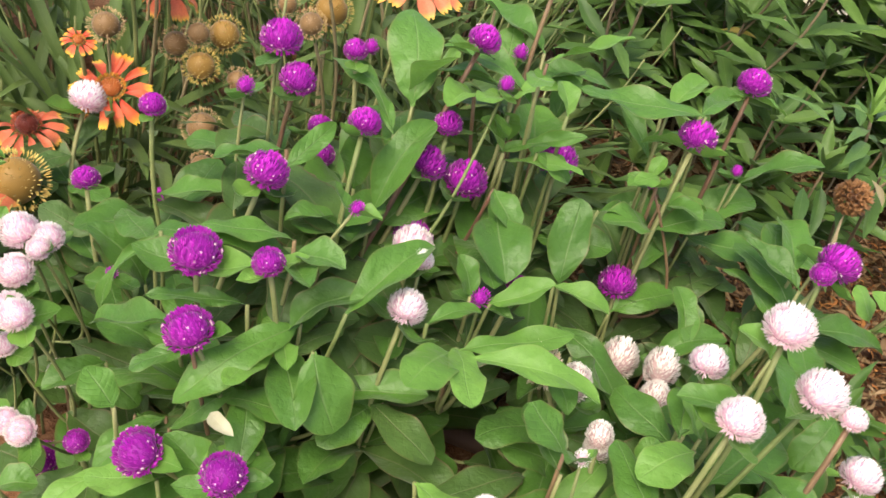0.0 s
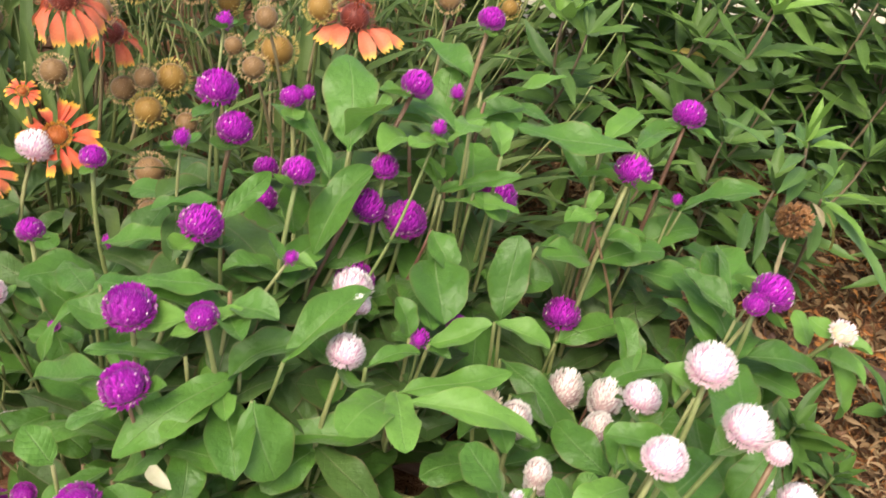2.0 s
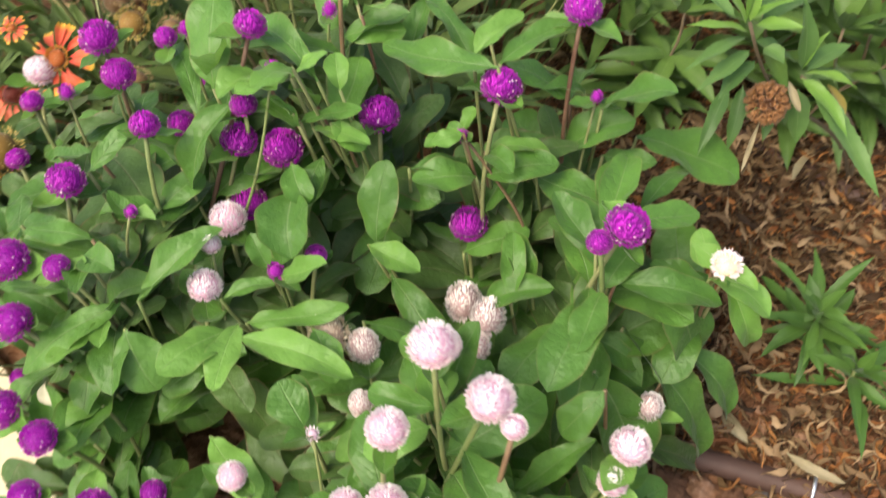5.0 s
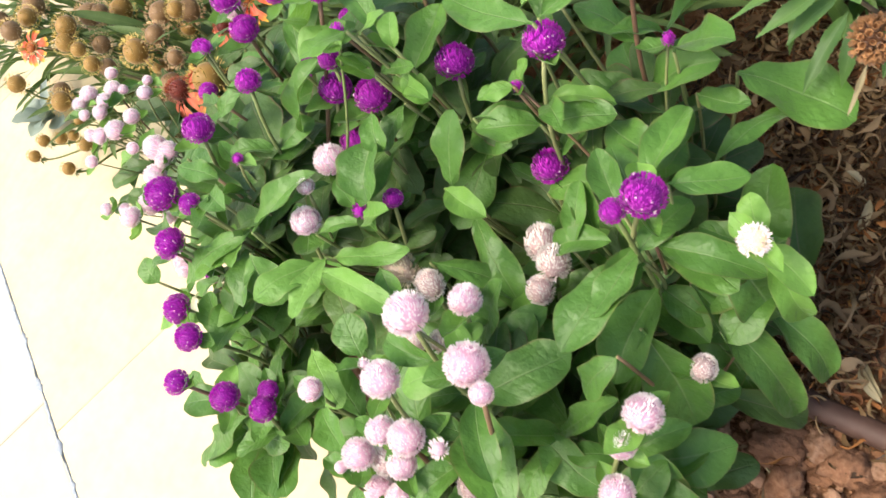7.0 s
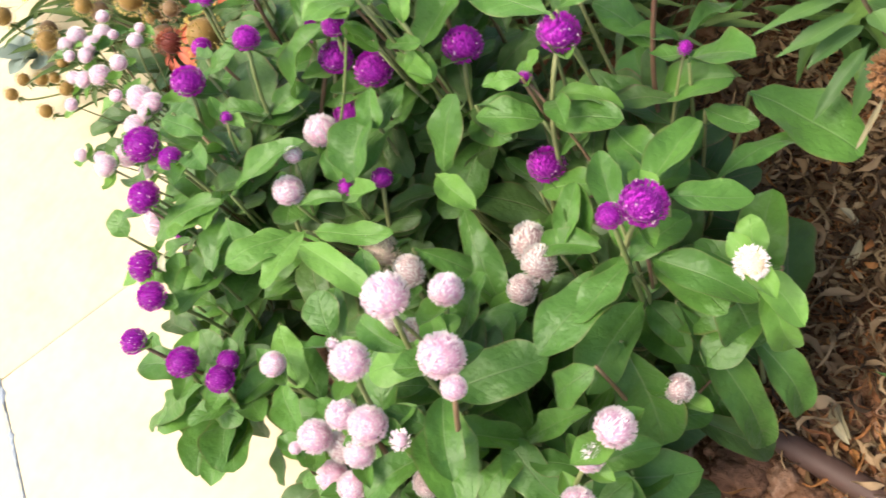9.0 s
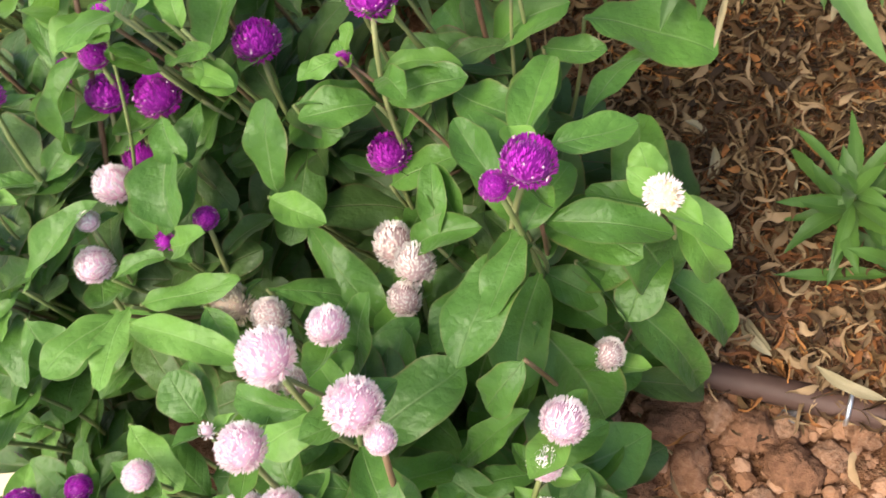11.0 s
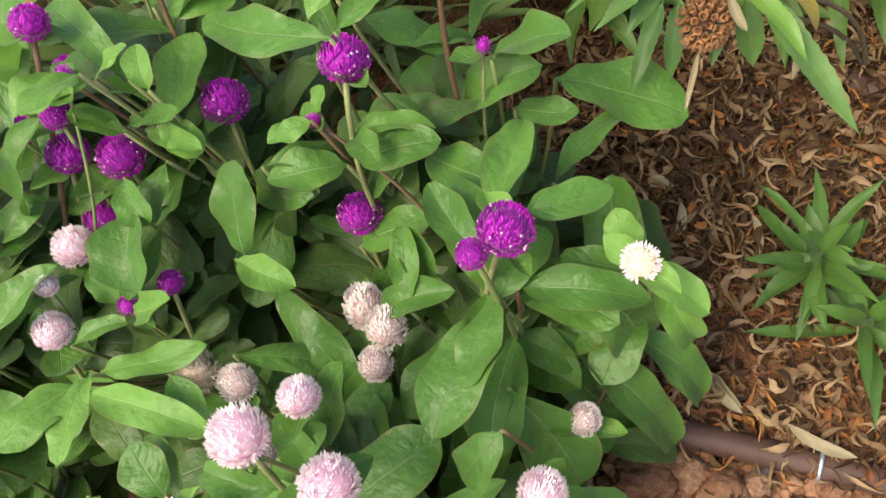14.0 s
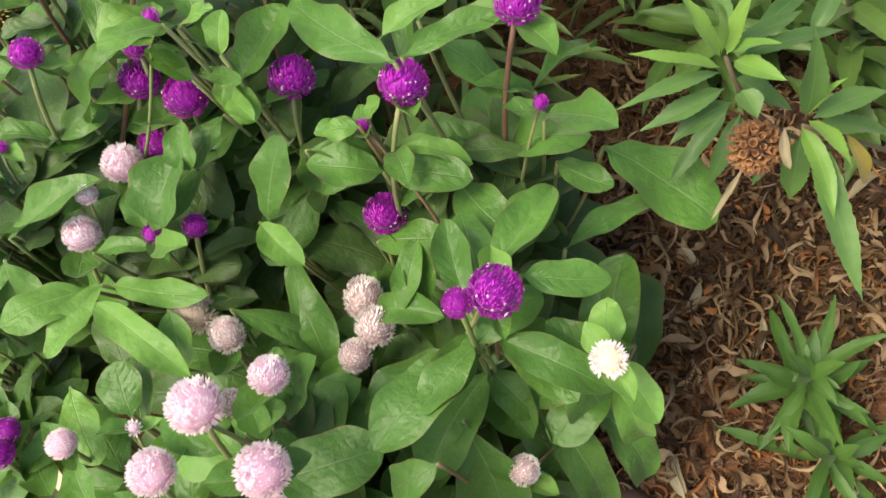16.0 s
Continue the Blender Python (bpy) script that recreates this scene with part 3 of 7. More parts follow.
# the ground: one sheet, fine near the bed and coarse out to the horizon
def ground_mesh():
    def steps(fine0, fine1, n):
        a = list(np.linspace(fine0, fine1, n))
        far = [0.3, 0.8, 2, 5, 12, 30, 80, 250, 900]
        return [fine0 - f for f in reversed(far)] + a + [fine1 + f for f in far]
    xs = sorted(steps(-1.3, 1.0, 120) + list(np.linspace(0.131, 0.519, 150)))
    ys = sorted(steps(-0.3, 1.5, 100) + list(np.linspace(0.221, 0.519, 110)))
    verts, faces = [], []
    for y in ys:
        for x in xs:
            across = (Vector((x, y, 0)) - KERB_ORIGIN).dot(KN)
            z = -0.02
            if across > KERB_WIDTH - 0.03 and abs(x) < 2 and y < 2:
                z = 0.016 * noise.noise((x * 9, y * 9, 0)) + 0.008 * noise.noise((x * 40, y * 40, 3)) + 0.006 * abs(noise.noise((x * 95, y * 95, 7))) + 0.002 * noise.noise((x * 230, y * 230, 1)) - 0.006
                if across < KERB_WIDTH + 0.03:
                    z -= 0.012
            verts.append((x, y, z if across > KERB_WIDTH - 0.03 else -0.06))
    w = len(xs)
    for j in range(len(ys) - 1):
        for i in range(w - 1):
            p = j * w + i
            faces.append((p, p + 1, p + w + 1, p + w))
    return verts, faces, None


ground = part("ground", ground_mesh(), M_SOIL, None)
tagged(ground, "red garden soil of the flower bed", "ground", "", "structure")


def slab(a0, a1, c0, c1, z0, z1, edge=0.004):
    """A stone block between distances along and across the kerb line, with rounded arrises."""
    bm = bmesh.new()
    vs = [bm.verts.new(kerb_point(a, c, z)) for z in (z0, z1) for a, c in ((a0, c0), (a1, c0), (a1, c1), (a0, c1))]
    for q in ((3, 2, 1, 0), (4, 5, 6, 7), (0, 1, 5, 4), (1, 2, 6, 5), (2, 3, 7, 6), (3, 0, 4, 7)):
        bm.faces.new([vs[i] for i in q])
    bm.normal_update()
    bmesh.ops.bevel(bm, geom=[e for e in bm.edges if e.verts[0].co.z > z1 - 1e-4 and e.verts[1].co.z > z1 - 1e-4], offset=edge, segments=2, affect="EDGES", profile=0.6)
    return bm


kerb = tagged(new("kerb"), "cream stone kerb along the flower bed", "kerb", "", "structure")
JOINT = 0.108
for i in range(-4, 7):
    ob = part("kerb_stone", slab(JOINT + 0.5 * (i - 1) + 0.0003, JOINT + 0.5 * i - 0.0003, 0.0015, KERB_WIDTH, -0.12, 0.0016, 0.0020), M_KERB, kerb)
    for p in ob.data.polygons:
        p.use_smooth = False
pavement = tagged(new("pavement"), "pale stone paving slabs beside the kerb", "paving", "", "structure")
for i in range(-4, 8):
    for j in range(5):
        a, c = JOINT + 0.045 + 0.30 * (i - 1), -0.30 * j - 0.0015
        ob = part("paving_slab", slab(a + 0.0007, a + 0.30 - 0.0007, c - 0.30 + 0.0025, c, -0.08, random.uniform(-0.0008, 0.0006), 0.003), M_PAVE, pavement)
        for p in ob.data.polygons:
            p.use_smooth = False
bed = part("joint_bed", slab(-2.2, 3.2, -1.56, KERB_WIDTH - 0.01, -0.10, -0.0016, 0.0005), M_JOINT, pavement, "grey mortar in the joints")


part("joint_bed", slab(-1.9, 3.1, 0.016, KERB_WIDTH - 0.01, -0.10, 0.0008, 0.0005), M_JOINT, kerb, "mortar between the kerb stones")


def paint_line():
    """A thin uneven streak of flaking blue paint along the kerb's joint."""
    rnd = random.Random(5)
    verts, faces = [], []
    n = 420
    for i in range(n + 1):
        a = -0.9 + 1.45 * i / n
        mid = 0.0025 * noise.noise((a * 30, 2, 0)) + 0.0012 * noise.noise((a * 140, 5, 0))
        w = max(0.0, 0.0014 + 0.0060 * noise.noise((a * 60, 9, 0)))
        lo, hi = mid - w * rnd.uniform(0.4, 1.3) - 0.0003, mid + w * rnd.uniform(0.4, 1.3) + 0.0003
        verts += [kerb_point(a, lo, -0.001), kerb_point(a, lo + 0.0002, 0.0021), kerb_point(a, hi - 0.0002, 0.0021), kerb_point(a, hi, -0.001)]
    for i in range(n):
        for k in range(3):
            q = i * 4 + k
            faces.append((q, q + 4, q + 5, q + 1))
    return verts, faces, [(0, 0)] * len(verts)


part("paint_streak", paint_line(), M_PAINT, pavement, "flaking pale blue paint along the joint")

# the far side of the bed: a pale paved strip seen between the stems
far_strip = part("far_paving", slab(-3.2, 2.6, 1.12, 2.6, -0.10, 0.002, 0.004), M_PAVE, None)
tagged(far_strip, "pale paved path behind the flower bed", "path", "", "structure")


def litter(name, n, region, material, seed, label, width=(0.0016, 0.0040), length=(0.018, 0.050), curl=(0.4, 2.6), z=0.004):
    """Loose dry curled leaf strips strewn over the soil."""
    rnd = random.Random(seed)
    pieces = []
    for _ in range(n):
        while True:
            x, y = rnd.uniform(*region[0]), rnd.uniform(*region[1])
            bare = y < 0.342 and x < 0.40 and rnd.random() < 0.94
            if (Vector((x, y, 0)) - KERB_ORIGIN).dot(KN) > KERB_WIDTH + 0.02 and not bare:
                break
        L, w, cu = rnd.uniform(*length), width[0] + (width[1] - width[0]) * rnd.random() ** 2.2 * 1.35, rnd.uniform(*curl) * rnd.choice((-1, 1))
        g = rnd.uniform(0, 6.28)
        tiltv, el, wig = rnd.uniform(-1.4, 1.4), rnd.uniform(-0.3, 1.1), rnd.uniform(-1.1, 1.1)
        base = Vector((x, y, z + 0.016 * noise.noise((x * 9, y * 9, 0)) + rnd.uniform(0, 0.012)))
        verts, uvs, faces = [], [], []
        d, p = Vector((math.cos(g), math.sin(g), 0)), base.copy()
        n_seg = 7
        for i in range(n_seg + 1):
            f = i / n_seg
            a = g + cu * f + wig * math.sin(5 * f + g)
            d = Vector((math.cos(a), math.sin(a), el * math.cos(3.1 * f)))
            if i:
                p = p + d.normalized() * (L / n_seg)
            s = Vector((-math.sin(a), math.cos(a), tiltv + 1.6 * math.sin(4.0 * f + g))).normalized()
            wd = w * (0.12 + math.sin(math.pi * min(f * 0.92 + 0.04, 1)) * (0.95 + 0.45 * math.sin(9 * f + 7 * g)))
            up = d.cross(s).normalized()
            verts += [p - s * wd + up * wd * 0.5, p, p + s * wd + up * wd * 0.5]
            uvs += [(f, 0), (f, 0.5), (f, 1)]
        for i in range(n_seg):
            q = i * 3
            faces += [(q, q + 1, q + 4, q + 3), (q + 1, q + 2, q + 5, q + 4)]
        pieces.append((verts, faces, uvs))
    ob = part(name, joined(pieces), material, None)
    return tagged(ob, label, "leaf litter", "", "stuff")


litter("leaf_litter", 15500, ((0.13, 0.75), (0.24, 1.15)), M_MULCH, 11, "curled dry tan leaf strips strewn on the soil", (0.0006, 0.0017), (0.008, 0.030), (0.2, 3.6))
litter("leaf_litter", 6500, ((0.13, 0.75), (0.24, 1.15)), M_MULCH_ORANGE, 12, "curled orange dry leaf strips strewn on the soil", (0.0006, 0.0015), (0.008, 0.028), (0.2, 3.6))
litter("leaf_litter", 1100, ((-0.7, 0.2), (0.30, 1.1)), M_MULCH, 13, "dry brown leaf strips under the plants", (0.0010, 0.0028), (0.012, 0.036))
litter("leaf_litter", 4500, ((0.06, 0.34), (0.44, 0.90)), M_MULCH, 15, "deep drift of curled dry leaf strips", (0.0007, 0.0019), (0.010, 0.032), (0.2, 3.2))
litter("leaf_litter", 2600, ((0.72, 1.50), (0.10, 1.05)), M_MULCH, 16, "scattered dry leaf strips on the open soil", (0.0009, 0.0024), (0.012, 0.036))
litter("leaf_litter", 520, ((0.14, 0.60), (0.26, 0.95)), M_MULCH_TAN, 14, "broader curled dry leaves on the soil", (0.0014, 0.0030), (0.016, 0.034), (0.3, 3.0), 0.009)
litter("leaf_litter", 1300, ((0.14, 0.62), (0.26, 0.95)), M_MULCH_TAN, 17, "long curled tan leaf strips on top of the litter", (0.0009, 0.0021), (0.016, 0.040), (0.6, 4.2), 0.008)


def lump(seed, r):
    bm = bmesh.new()
    bmesh.ops.create_icosphere(bm, subdivisions=4, radius=1)
    o = seed * 7.3
    for v in bm.verts:
        c = v.co.copy()
        k = 1 + 0.40 * noise.noise(c * 1.3 + Vector((o, 0, 0))) + 0.30 * abs(noise.noise(c * 2.9 + Vector((0, o, 0)))) + 0.16 * noise.noise(c * 7.0 + Vector((0, 0, o))) + 0.10 * noise.noise(c * 17.0 + Vector((o, 0, o)))
        v.co = Vector((c.x * r * k, c.y * r * k * 0.8, c.z * r * k * 0.62))
    return bm


LUMPS = [mesh_of("clod", lump(s, 1.0), M_CLOD) for s in range(5)]
rnd = random.Random(21)
for i in range(150):
    x, y = rnd.uniform(0.16, 0.52), rnd.uniform(0.235, 0.345) if i < 80 else rnd.uniform(0.35, 0.9)
    r = rnd.choice((0.002, 0.003, 0.004, 0.005, 0.006, 0.009))
    if i < 6:
        x, y, r = ((0.247, 0.318, 0.018), (0.283, 0.325, 0.015), (0.268, 0.329, 0.012), (0.31, 0.312, 0.016), (0.258, 0.296, 0.015), (0.232, 0.325, 0.013))[i]
    ob = new("soil_clod", LUMPS[i % 5])
    ob.matrix_basis = pose(x, y, r * 0.35, rnd.uniform(-20, 20), rnd.uniform(-20, 20), rnd.uniform(0, 360)) @ Matrix.Scale(r, 4)
    tagged(ob, "crumbly lump of red soil on the bed", "soil lump", "soil clods")


def crumbs(n, seed):
    """Small crumbs of earth strewn over the bare soil, in one mesh."""
    rnd = random.Random(seed)
    bm = bmesh.new()
    bmesh.ops.create_icosphere(bm, subdivisions=2, radius=1)
    ball, tris = [v.co.copy() for v in bm.verts], [tuple(v.index for v in f.verts) for f in bm.faces]
    bm.free()
    pieces = []
    while len(pieces) < n:
        x, y = rnd.uniform(0.16, 0.50), rnd.uniform(0.23, 0.40)
        if (Vector((x, y, 0)) - KERB_ORIGIN).dot(KN) < KERB_WIDTH + 0.01:
            continue
        r = rnd.choice((0.0009, 0.0012, 0.0016, 0.0022, 0.0035, 0.0052))
        c = Vector((x, y, 0.016 * noise.noise((x * 9, y * 9, 0)) + r * 0.4))
        pieces.append(([c + Vector((b.x * r * rnd.uniform(0.7, 1.3), b.y * r * rnd.uniform(0.7, 1.3), b.z * r * rnd.uniform(0.5, 0.9))) for b in ball], tris, [(0, 0)] * len(ball)))
    ob = part("soil_crumbs", joined(pieces), M_CRUMB, None)
    for f in ob.data.polygons:
        f.use_smooth = False
    return tagged(ob, "loose crumbs of red earth on the bare soil", "soil", "", "stuff")


crumbs(2200, 23)

# ---- globe amaranths ----


root = (-0.030, 0.360, 0.0)
plant = thing("globe_amaranth", root, "bushy globe amaranth with magenta flower heads in red soil", "flowering plant", "globe amaranths")
head(plant, root, "p", (-0.093, 0.377, 0.257), 0.0189)
head(plant, root, "b", (-0.113, 0.356, 0.260), 0.0093)
head(plant, root, "p", (-0.164, 0.364, 0.227), 0.0140)
head(plant, root, "p", (-0.051, 0.344, 0.266), 0.0160)
head(plant, root, "p", (-0.090, 0.432, 0.191), 0.0153)
head(plant, root, "p", (-0.079, 0.386, 0.207), 0.0171)
head(plant, root, "p", (-0.007, 0.400, 0.293), 0.0169)
head(plant, root, "b", (0.009, 0.385, 0.281), 0.0084)
head(plant, root, "p", (-0.014, 0.378, 0.254), 0.0150)
head(plant, root, "p", (-0.168, 0.385, 0.146), 0.0134)
head(plant, root, "p", (-0.106, 0.388, 0.271), 0.0214)
head(plant, root, "p", (0.002, 0.375, 0.225), 0.0233)
head(plant, root, "p", (-0.019, 0.368, 0.234), 0.0204)
head(plant, root, "b", (-0.042, 0.302, 0.250), 0.0071, (0.5, 0.3, 1))
head(plant, root, "b", (0.024, 0.311, 0.207), 0.0099)
head(plant, root, "p", (-0.017, 0.351, 0.197), 0.0213)
head(plant, root, "p", (0.041, 0.326, 0.207), 0.0123)
head(plant, root, "b", (-0.110, 0.410, 0.297), 0.0095)
head(plant, root, "p", (-0.070, 0.400, 0.268), 0.0130)
head(plant, root, "b", (-0.064, 0.410, 0.266), 0.0085, None, 0)
head(plant, root, "b", (0.013, 0.440, 0.269), 0.0090)
leaf(plant, root, (-0.034, 0.382, 0.256), (-0.049, 0.430, 0.283), 0.027, 0.08, 0, 0, 0.45)
leaf(plant, root, (-0.034, 0.392, 0.249), (-0.016, 0.378, 0.293), 0.021, 0.05, 0, 1, 0.60)
leaf(plant, root, (-0.039, 0.367, 0.247), (-0.084, 0.412, 0.253), 0.013, 0.08, 0, 0, 0.60)
leaf(plant, root, (-0.083, 0.329, 0.250), (-0.118, 0.327, 0.235), 0.012, 0.05, 0, 0, 0.60)
leaf(plant, root, (-0.080, 0.318, 0.248), (-0.065, 0.348, 0.259), 0.011, 0.00, 30, 0, 0.70)
leaf(plant, root, (-0.039, 0.338, 0.218), (-0.020, 0.375, 0.256), 0.021, 0.10, 0, 0, 0.60)
leaf(plant, root, (0.014, 0.384, 0.241), (0.056, 0.385, 0.264), 0.009, 0.05, 30, 0, 0.60)
leaf(plant, root, (0.017, 0.379, 0.245), (0.001, 0.375, 0.264), 0.013, 0.05, 0, 1, 0.60)
leaf(plant, root, (0.016, 0.272, 0.207), (0.000, 0.235, 0.221), 0.022, 0.10, 0, 1, 0.60)
leaf(plant, root, (0.018, 0.277, 0.205), (0.029, 0.237, 0.216), 0.017, 0.12, 0, 1, 0.60)
leaf(plant, root, (0.020, 0.280, 0.201), (0.072, 0.303, 0.208), 0.015, 0.08, 0, 1, 0.70)
leaf(plant, root, (0.023, 0.269, 0.210), (0.088, 0.269, 0.203), 0.018, 0.08, 0, 1, 0.70)
leaf(plant, root, (0.022, 0.350, 0.227), (0.034, 0.316, 0.216), 0.031, 0.10, 0, 0, 0.50)
leaf(plant, root, (0.017, 0.362, 0.234), (0.032, 0.345, 0.225), 0.017, 0.08, 0, 0, 0.55)
leaf(plant, root, (0.029, 0.309, 0.207), (0.057, 0.316, 0.224), 0.015, 0.06, 0, 1, 0.60)
leaf(plant, root, (0.019, 0.311, 0.206), (0.008, 0.321, 0.222), 0.013, 0.06, 0, 0, 0.60)
leaf(plant, root, (0.002, 0.287, 0.205), (0.026, 0.305, 0.204), 0.010, 0.06, 0, 0, 0.60)
leaf(plant, root, (0.014, 0.381, 0.252), (0.010, 0.374, 0.270), 0.011, 0.06, 0, 1, 0.60)
leaf(plant, root, (0.004, 0.380, 0.184), (0.029, 0.312, 0.214), 0.021, 0.08, 0, 0, 0.60)
leaf(plant, root, (-0.052, 0.350, 0.220), (-0.052, 0.341, 0.260), 0.016, 0.08, 0, 0, 0.50)
leaf(plant, root, (0.020, 0.281, 0.120), (0.029, 0.267, 0.090), 0.027, 0.08, 0, 0, 0.60)
leaf(plant, root, (0.001, 0.285, 0.100), (0.024, 0.278, 0.080), 0.028, 0.08, 0, 0, 0.60)
leaf(plant, root, (0.042, 0.291, 0.100), (0.091, 0.302, 0.080), 0.029, 0.08, 0, 0, 0.60)


root = (-0.085, 0.245, 0.0)
plant = thing("globe_amaranth", root, "globe amaranth with magenta heads leaning over the stone kerb", "flowering plant", "globe amaranths")
head(plant, root, "p", (-0.101, 0.262, 0.238), 0.0227)
head(plant, root, "p", (-0.070, 0.265, 0.240), 0.0144)
head(plant, root, "p", (-0.195, 0.347, 0.180), 0.0152)
head(plant, root, "b", (-0.151, 0.284, 0.185), 0.0060)
head(plant, root, "p", (-0.146, 0.228, 0.124), 0.0123)
head(plant, root, "p", (-0.189, 0.262, 0.038), 0.0211)
head(plant, root, "p", (-0.101, 0.200, 0.177), 0.0213)
head(plant, root, "w", (-0.229, 0.419, 0.176), 0.0237)
head(plant, root, "p", (-0.086, 0.308, 0.252), 0.0204)
head(plant, root, "p", (-0.094, 0.237, 0.217), 0.0217)
leaf(plant, root, (-0.065, 0.287, 0.235), (-0.106, 0.282, 0.235), 0.015, 0.08, 0, 0, 0.50)
leaf(plant, root, (-0.142, 0.300, 0.164), (-0.173, 0.305, 0.192), 0.023, 0.08, 0, 0, 0.50)
leaf(plant, root, (-0.130, 0.285, 0.208), (-0.161, 0.318, 0.195), 0.016, 0.08, 0, 0, 0.50)
leaf(plant, root, (-0.129, 0.291, 0.214), (-0.150, 0.268, 0.172), 0.007, 0.12, 0, 0, 0.70)
leaf(plant, root, (-0.101, 0.240, 0.215), (-0.142, 0.247, 0.193), 0.018, 0.08, 0, 0, 0.60)
leaf(plant, root, (-0.091, 0.233, 0.210), (-0.112, 0.218, 0.206), 0.010, 0.10, 0, 0, 0.60)
leaf(plant, root, (-0.062, 0.276, 0.238), (-0.038, 0.272, 0.241), 0.018, 0.08, 0, 0, 0.50)
leaf(plant, root, (-0.058, 0.264, 0.200), (-0.027, 0.282, 0.220), 0.020, 0.08, 0, 0, 0.50)
leaf(plant, root, (-0.034, 0.269, 0.217), (-0.005, 0.318, 0.226), 0.020, 0.08, 0, 0, 0.50)
leaf(plant, root, (-0.059, 0.260, 0.198), (-0.070, 0.269, 0.201), 0.012, 0.05, 0, 1, 0.70)
leaf(plant, root, (-0.059, 0.260, 0.198), (-0.052, 0.243, 0.200), 0.012, 0.08, 0, 1, 0.70)
leaf(plant, root, (-0.064, 0.261, 0.194), (-0.074, 0.226, 0.202), 0.015, 0.12, 0, 1, 0.60)
leaf(plant, root, (-0.058, 0.288, 0.214), (-0.107, 0.278, 0.231), 0.020, 0.10, 0, 0, 0.60)
leaf(plant, root, (-0.064, 0.291, 0.211), (-0.049, 0.254, 0.243), 0.020, 0.10, 0, 0, 0.70)
leaf(plant, root, (-0.054, 0.270, 0.201), (-0.094, 0.219, 0.189), 0.019, 0.08, 0, 0, 0.60)
leaf(plant, root, (-0.072, 0.250, 0.175), (-0.062, 0.211, 0.166), 0.018, 0.06, 0, 0, 0.70)
leaf(plant, root, (-0.044, 0.257, 0.200), (-0.026, 0.239, 0.170), 0.029, 0.08, 0, 0, 0.60)
leaf(plant, root, (-0.033, 0.268, 0.160), (0.012, 0.274, 0.170), 0.020, 0.08, 0, 0, 0.60)
leaf(plant, root, (-0.078, 0.265, 0.210), (-0.121, 0.255, 0.210), 0.010, 0.08, 0, 0, 0.70)
leaf(plant, root, (-0.115, 0.209, 0.190), (-0.131, 0.218, 0.200), 0.016, 0.08, 0, 0, 0.50)
leaf(plant, root, (-0.098, 0.225, 0.160), (-0.073, 0.241, 0.180), 0.013, 0.08, 0, 0, 0.60)
leaf(plant, root, (-0.037, 0.259, 0.140), (-0.023, 0.246, 0.100), 0.031, 0.08, 0, 0, 0.60)
leaf(plant, root, (-0.055, 0.262, 0.150), (-0.053, 0.261, 0.110), 0.017, 0.08, 0, 0, 0.60)
leaf(plant, root, (-0.170, 0.197, 0.120), (-0.153, 0.204, 0.120), 0.018, 0.08, 0, 0, 0.50)
leaf(plant, root, (-0.161, 0.274, 0.120), (-0.132, 0.265, 0.110), 0.021, 0.08, 0, 0, 0.60)
leaf(plant, root, (-0.167, 0.257, 0.100), (-0.139, 0.251, 0.090), 0.024, 0.08, 0, 0, 0.60)
leaf(plant, root, (-0.047, 0.260, 0.120), (-0.033, 0.243, 0.090), 0.026, 0.08, 0, 0, 0.60)
leaf(plant, root, (-0.211, 0.294, 0.080), (-0.175, 0.287, 0.070), 0.029, 0.08, 0, 0, 0.50)
leaf(plant, root, (-0.208, 0.248, 0.060), (-0.178, 0.242, 0.060), 0.025, 0.08, 0, 0, 0.50)
leaf(plant, root, (-0.012, 0.274, 0.100), (-0.017, 0.256, 0.080), 0.024, 0.08, 0, 0, 0.60)
leaf(plant, root, (-0.128, 0.253, 0.120), (-0.101, 0.253, 0.100), 0.023, 0.08, 0, 0, 0.60)
leaf(plant, root, (-0.148, 0.265, 0.140), (-0.168, 0.240, 0.140), 0.016, 0.08, 0, 0, 0.60)


root = (0.035, 0.430, 0.0)
plant = thing("globe_amaranth", root, "tall globe amaranth with long-stalked magenta heads and broad leaves", "flowering plant", "globe amaranths")
head(plant, root, "p", (0.048, 0.408, 0.229), 0.0229)
head(plant, root, "p", (0.022, 0.457, 0.308), 0.0151)
leaf(plant, root, (0.026, 0.448, 0.268), (-0.015, 0.488, 0.269), 0.020, 0.10, 0, 0, 0.70)
leaf(plant, root, (0.029, 0.445, 0.264), (0.068, 0.432, 0.299), 0.014, 0.05, 0, 1, 0.60)
leaf(plant, root, (0.043, 0.489, 0.238), (0.100, 0.435, 0.228), 0.014, 0.18, 0, 0, 0.70)
leaf(plant, root, (0.019, 0.386, 0.236), (0.060, 0.377, 0.246), 0.011, 0.08, 0, 1, 0.60)
leaf(plant, root, (0.075, 0.383, 0.222), (0.108, 0.406, 0.190), 0.015, 0.10, 0, 0, 0.60)
leaf(plant, root, (0.024, 0.383, 0.288), (0.020, 0.356, 0.301), 0.014, 0.10, 0, 1, 0.60)
leaf(plant, root, (0.018, 0.397, 0.240), (0.012, 0.387, 0.264), 0.012, 0.06, 0, 1, 0.60)
leaf(plant, root, (0.034, 0.384, 0.247), (0.054, 0.379, 0.237), 0.016, 0.06, 0, 1, 0.60)
leaf(plant, root, (0.026, 0.377, 0.223), (0.027, 0.347, 0.219), 0.017, 0.08, 0, 0, 0.60)
leaf(plant, root, (0.013, 0.392, 0.270), (-0.003, 0.366, 0.280), 0.013, 0.08, 0, 1, 0.60)
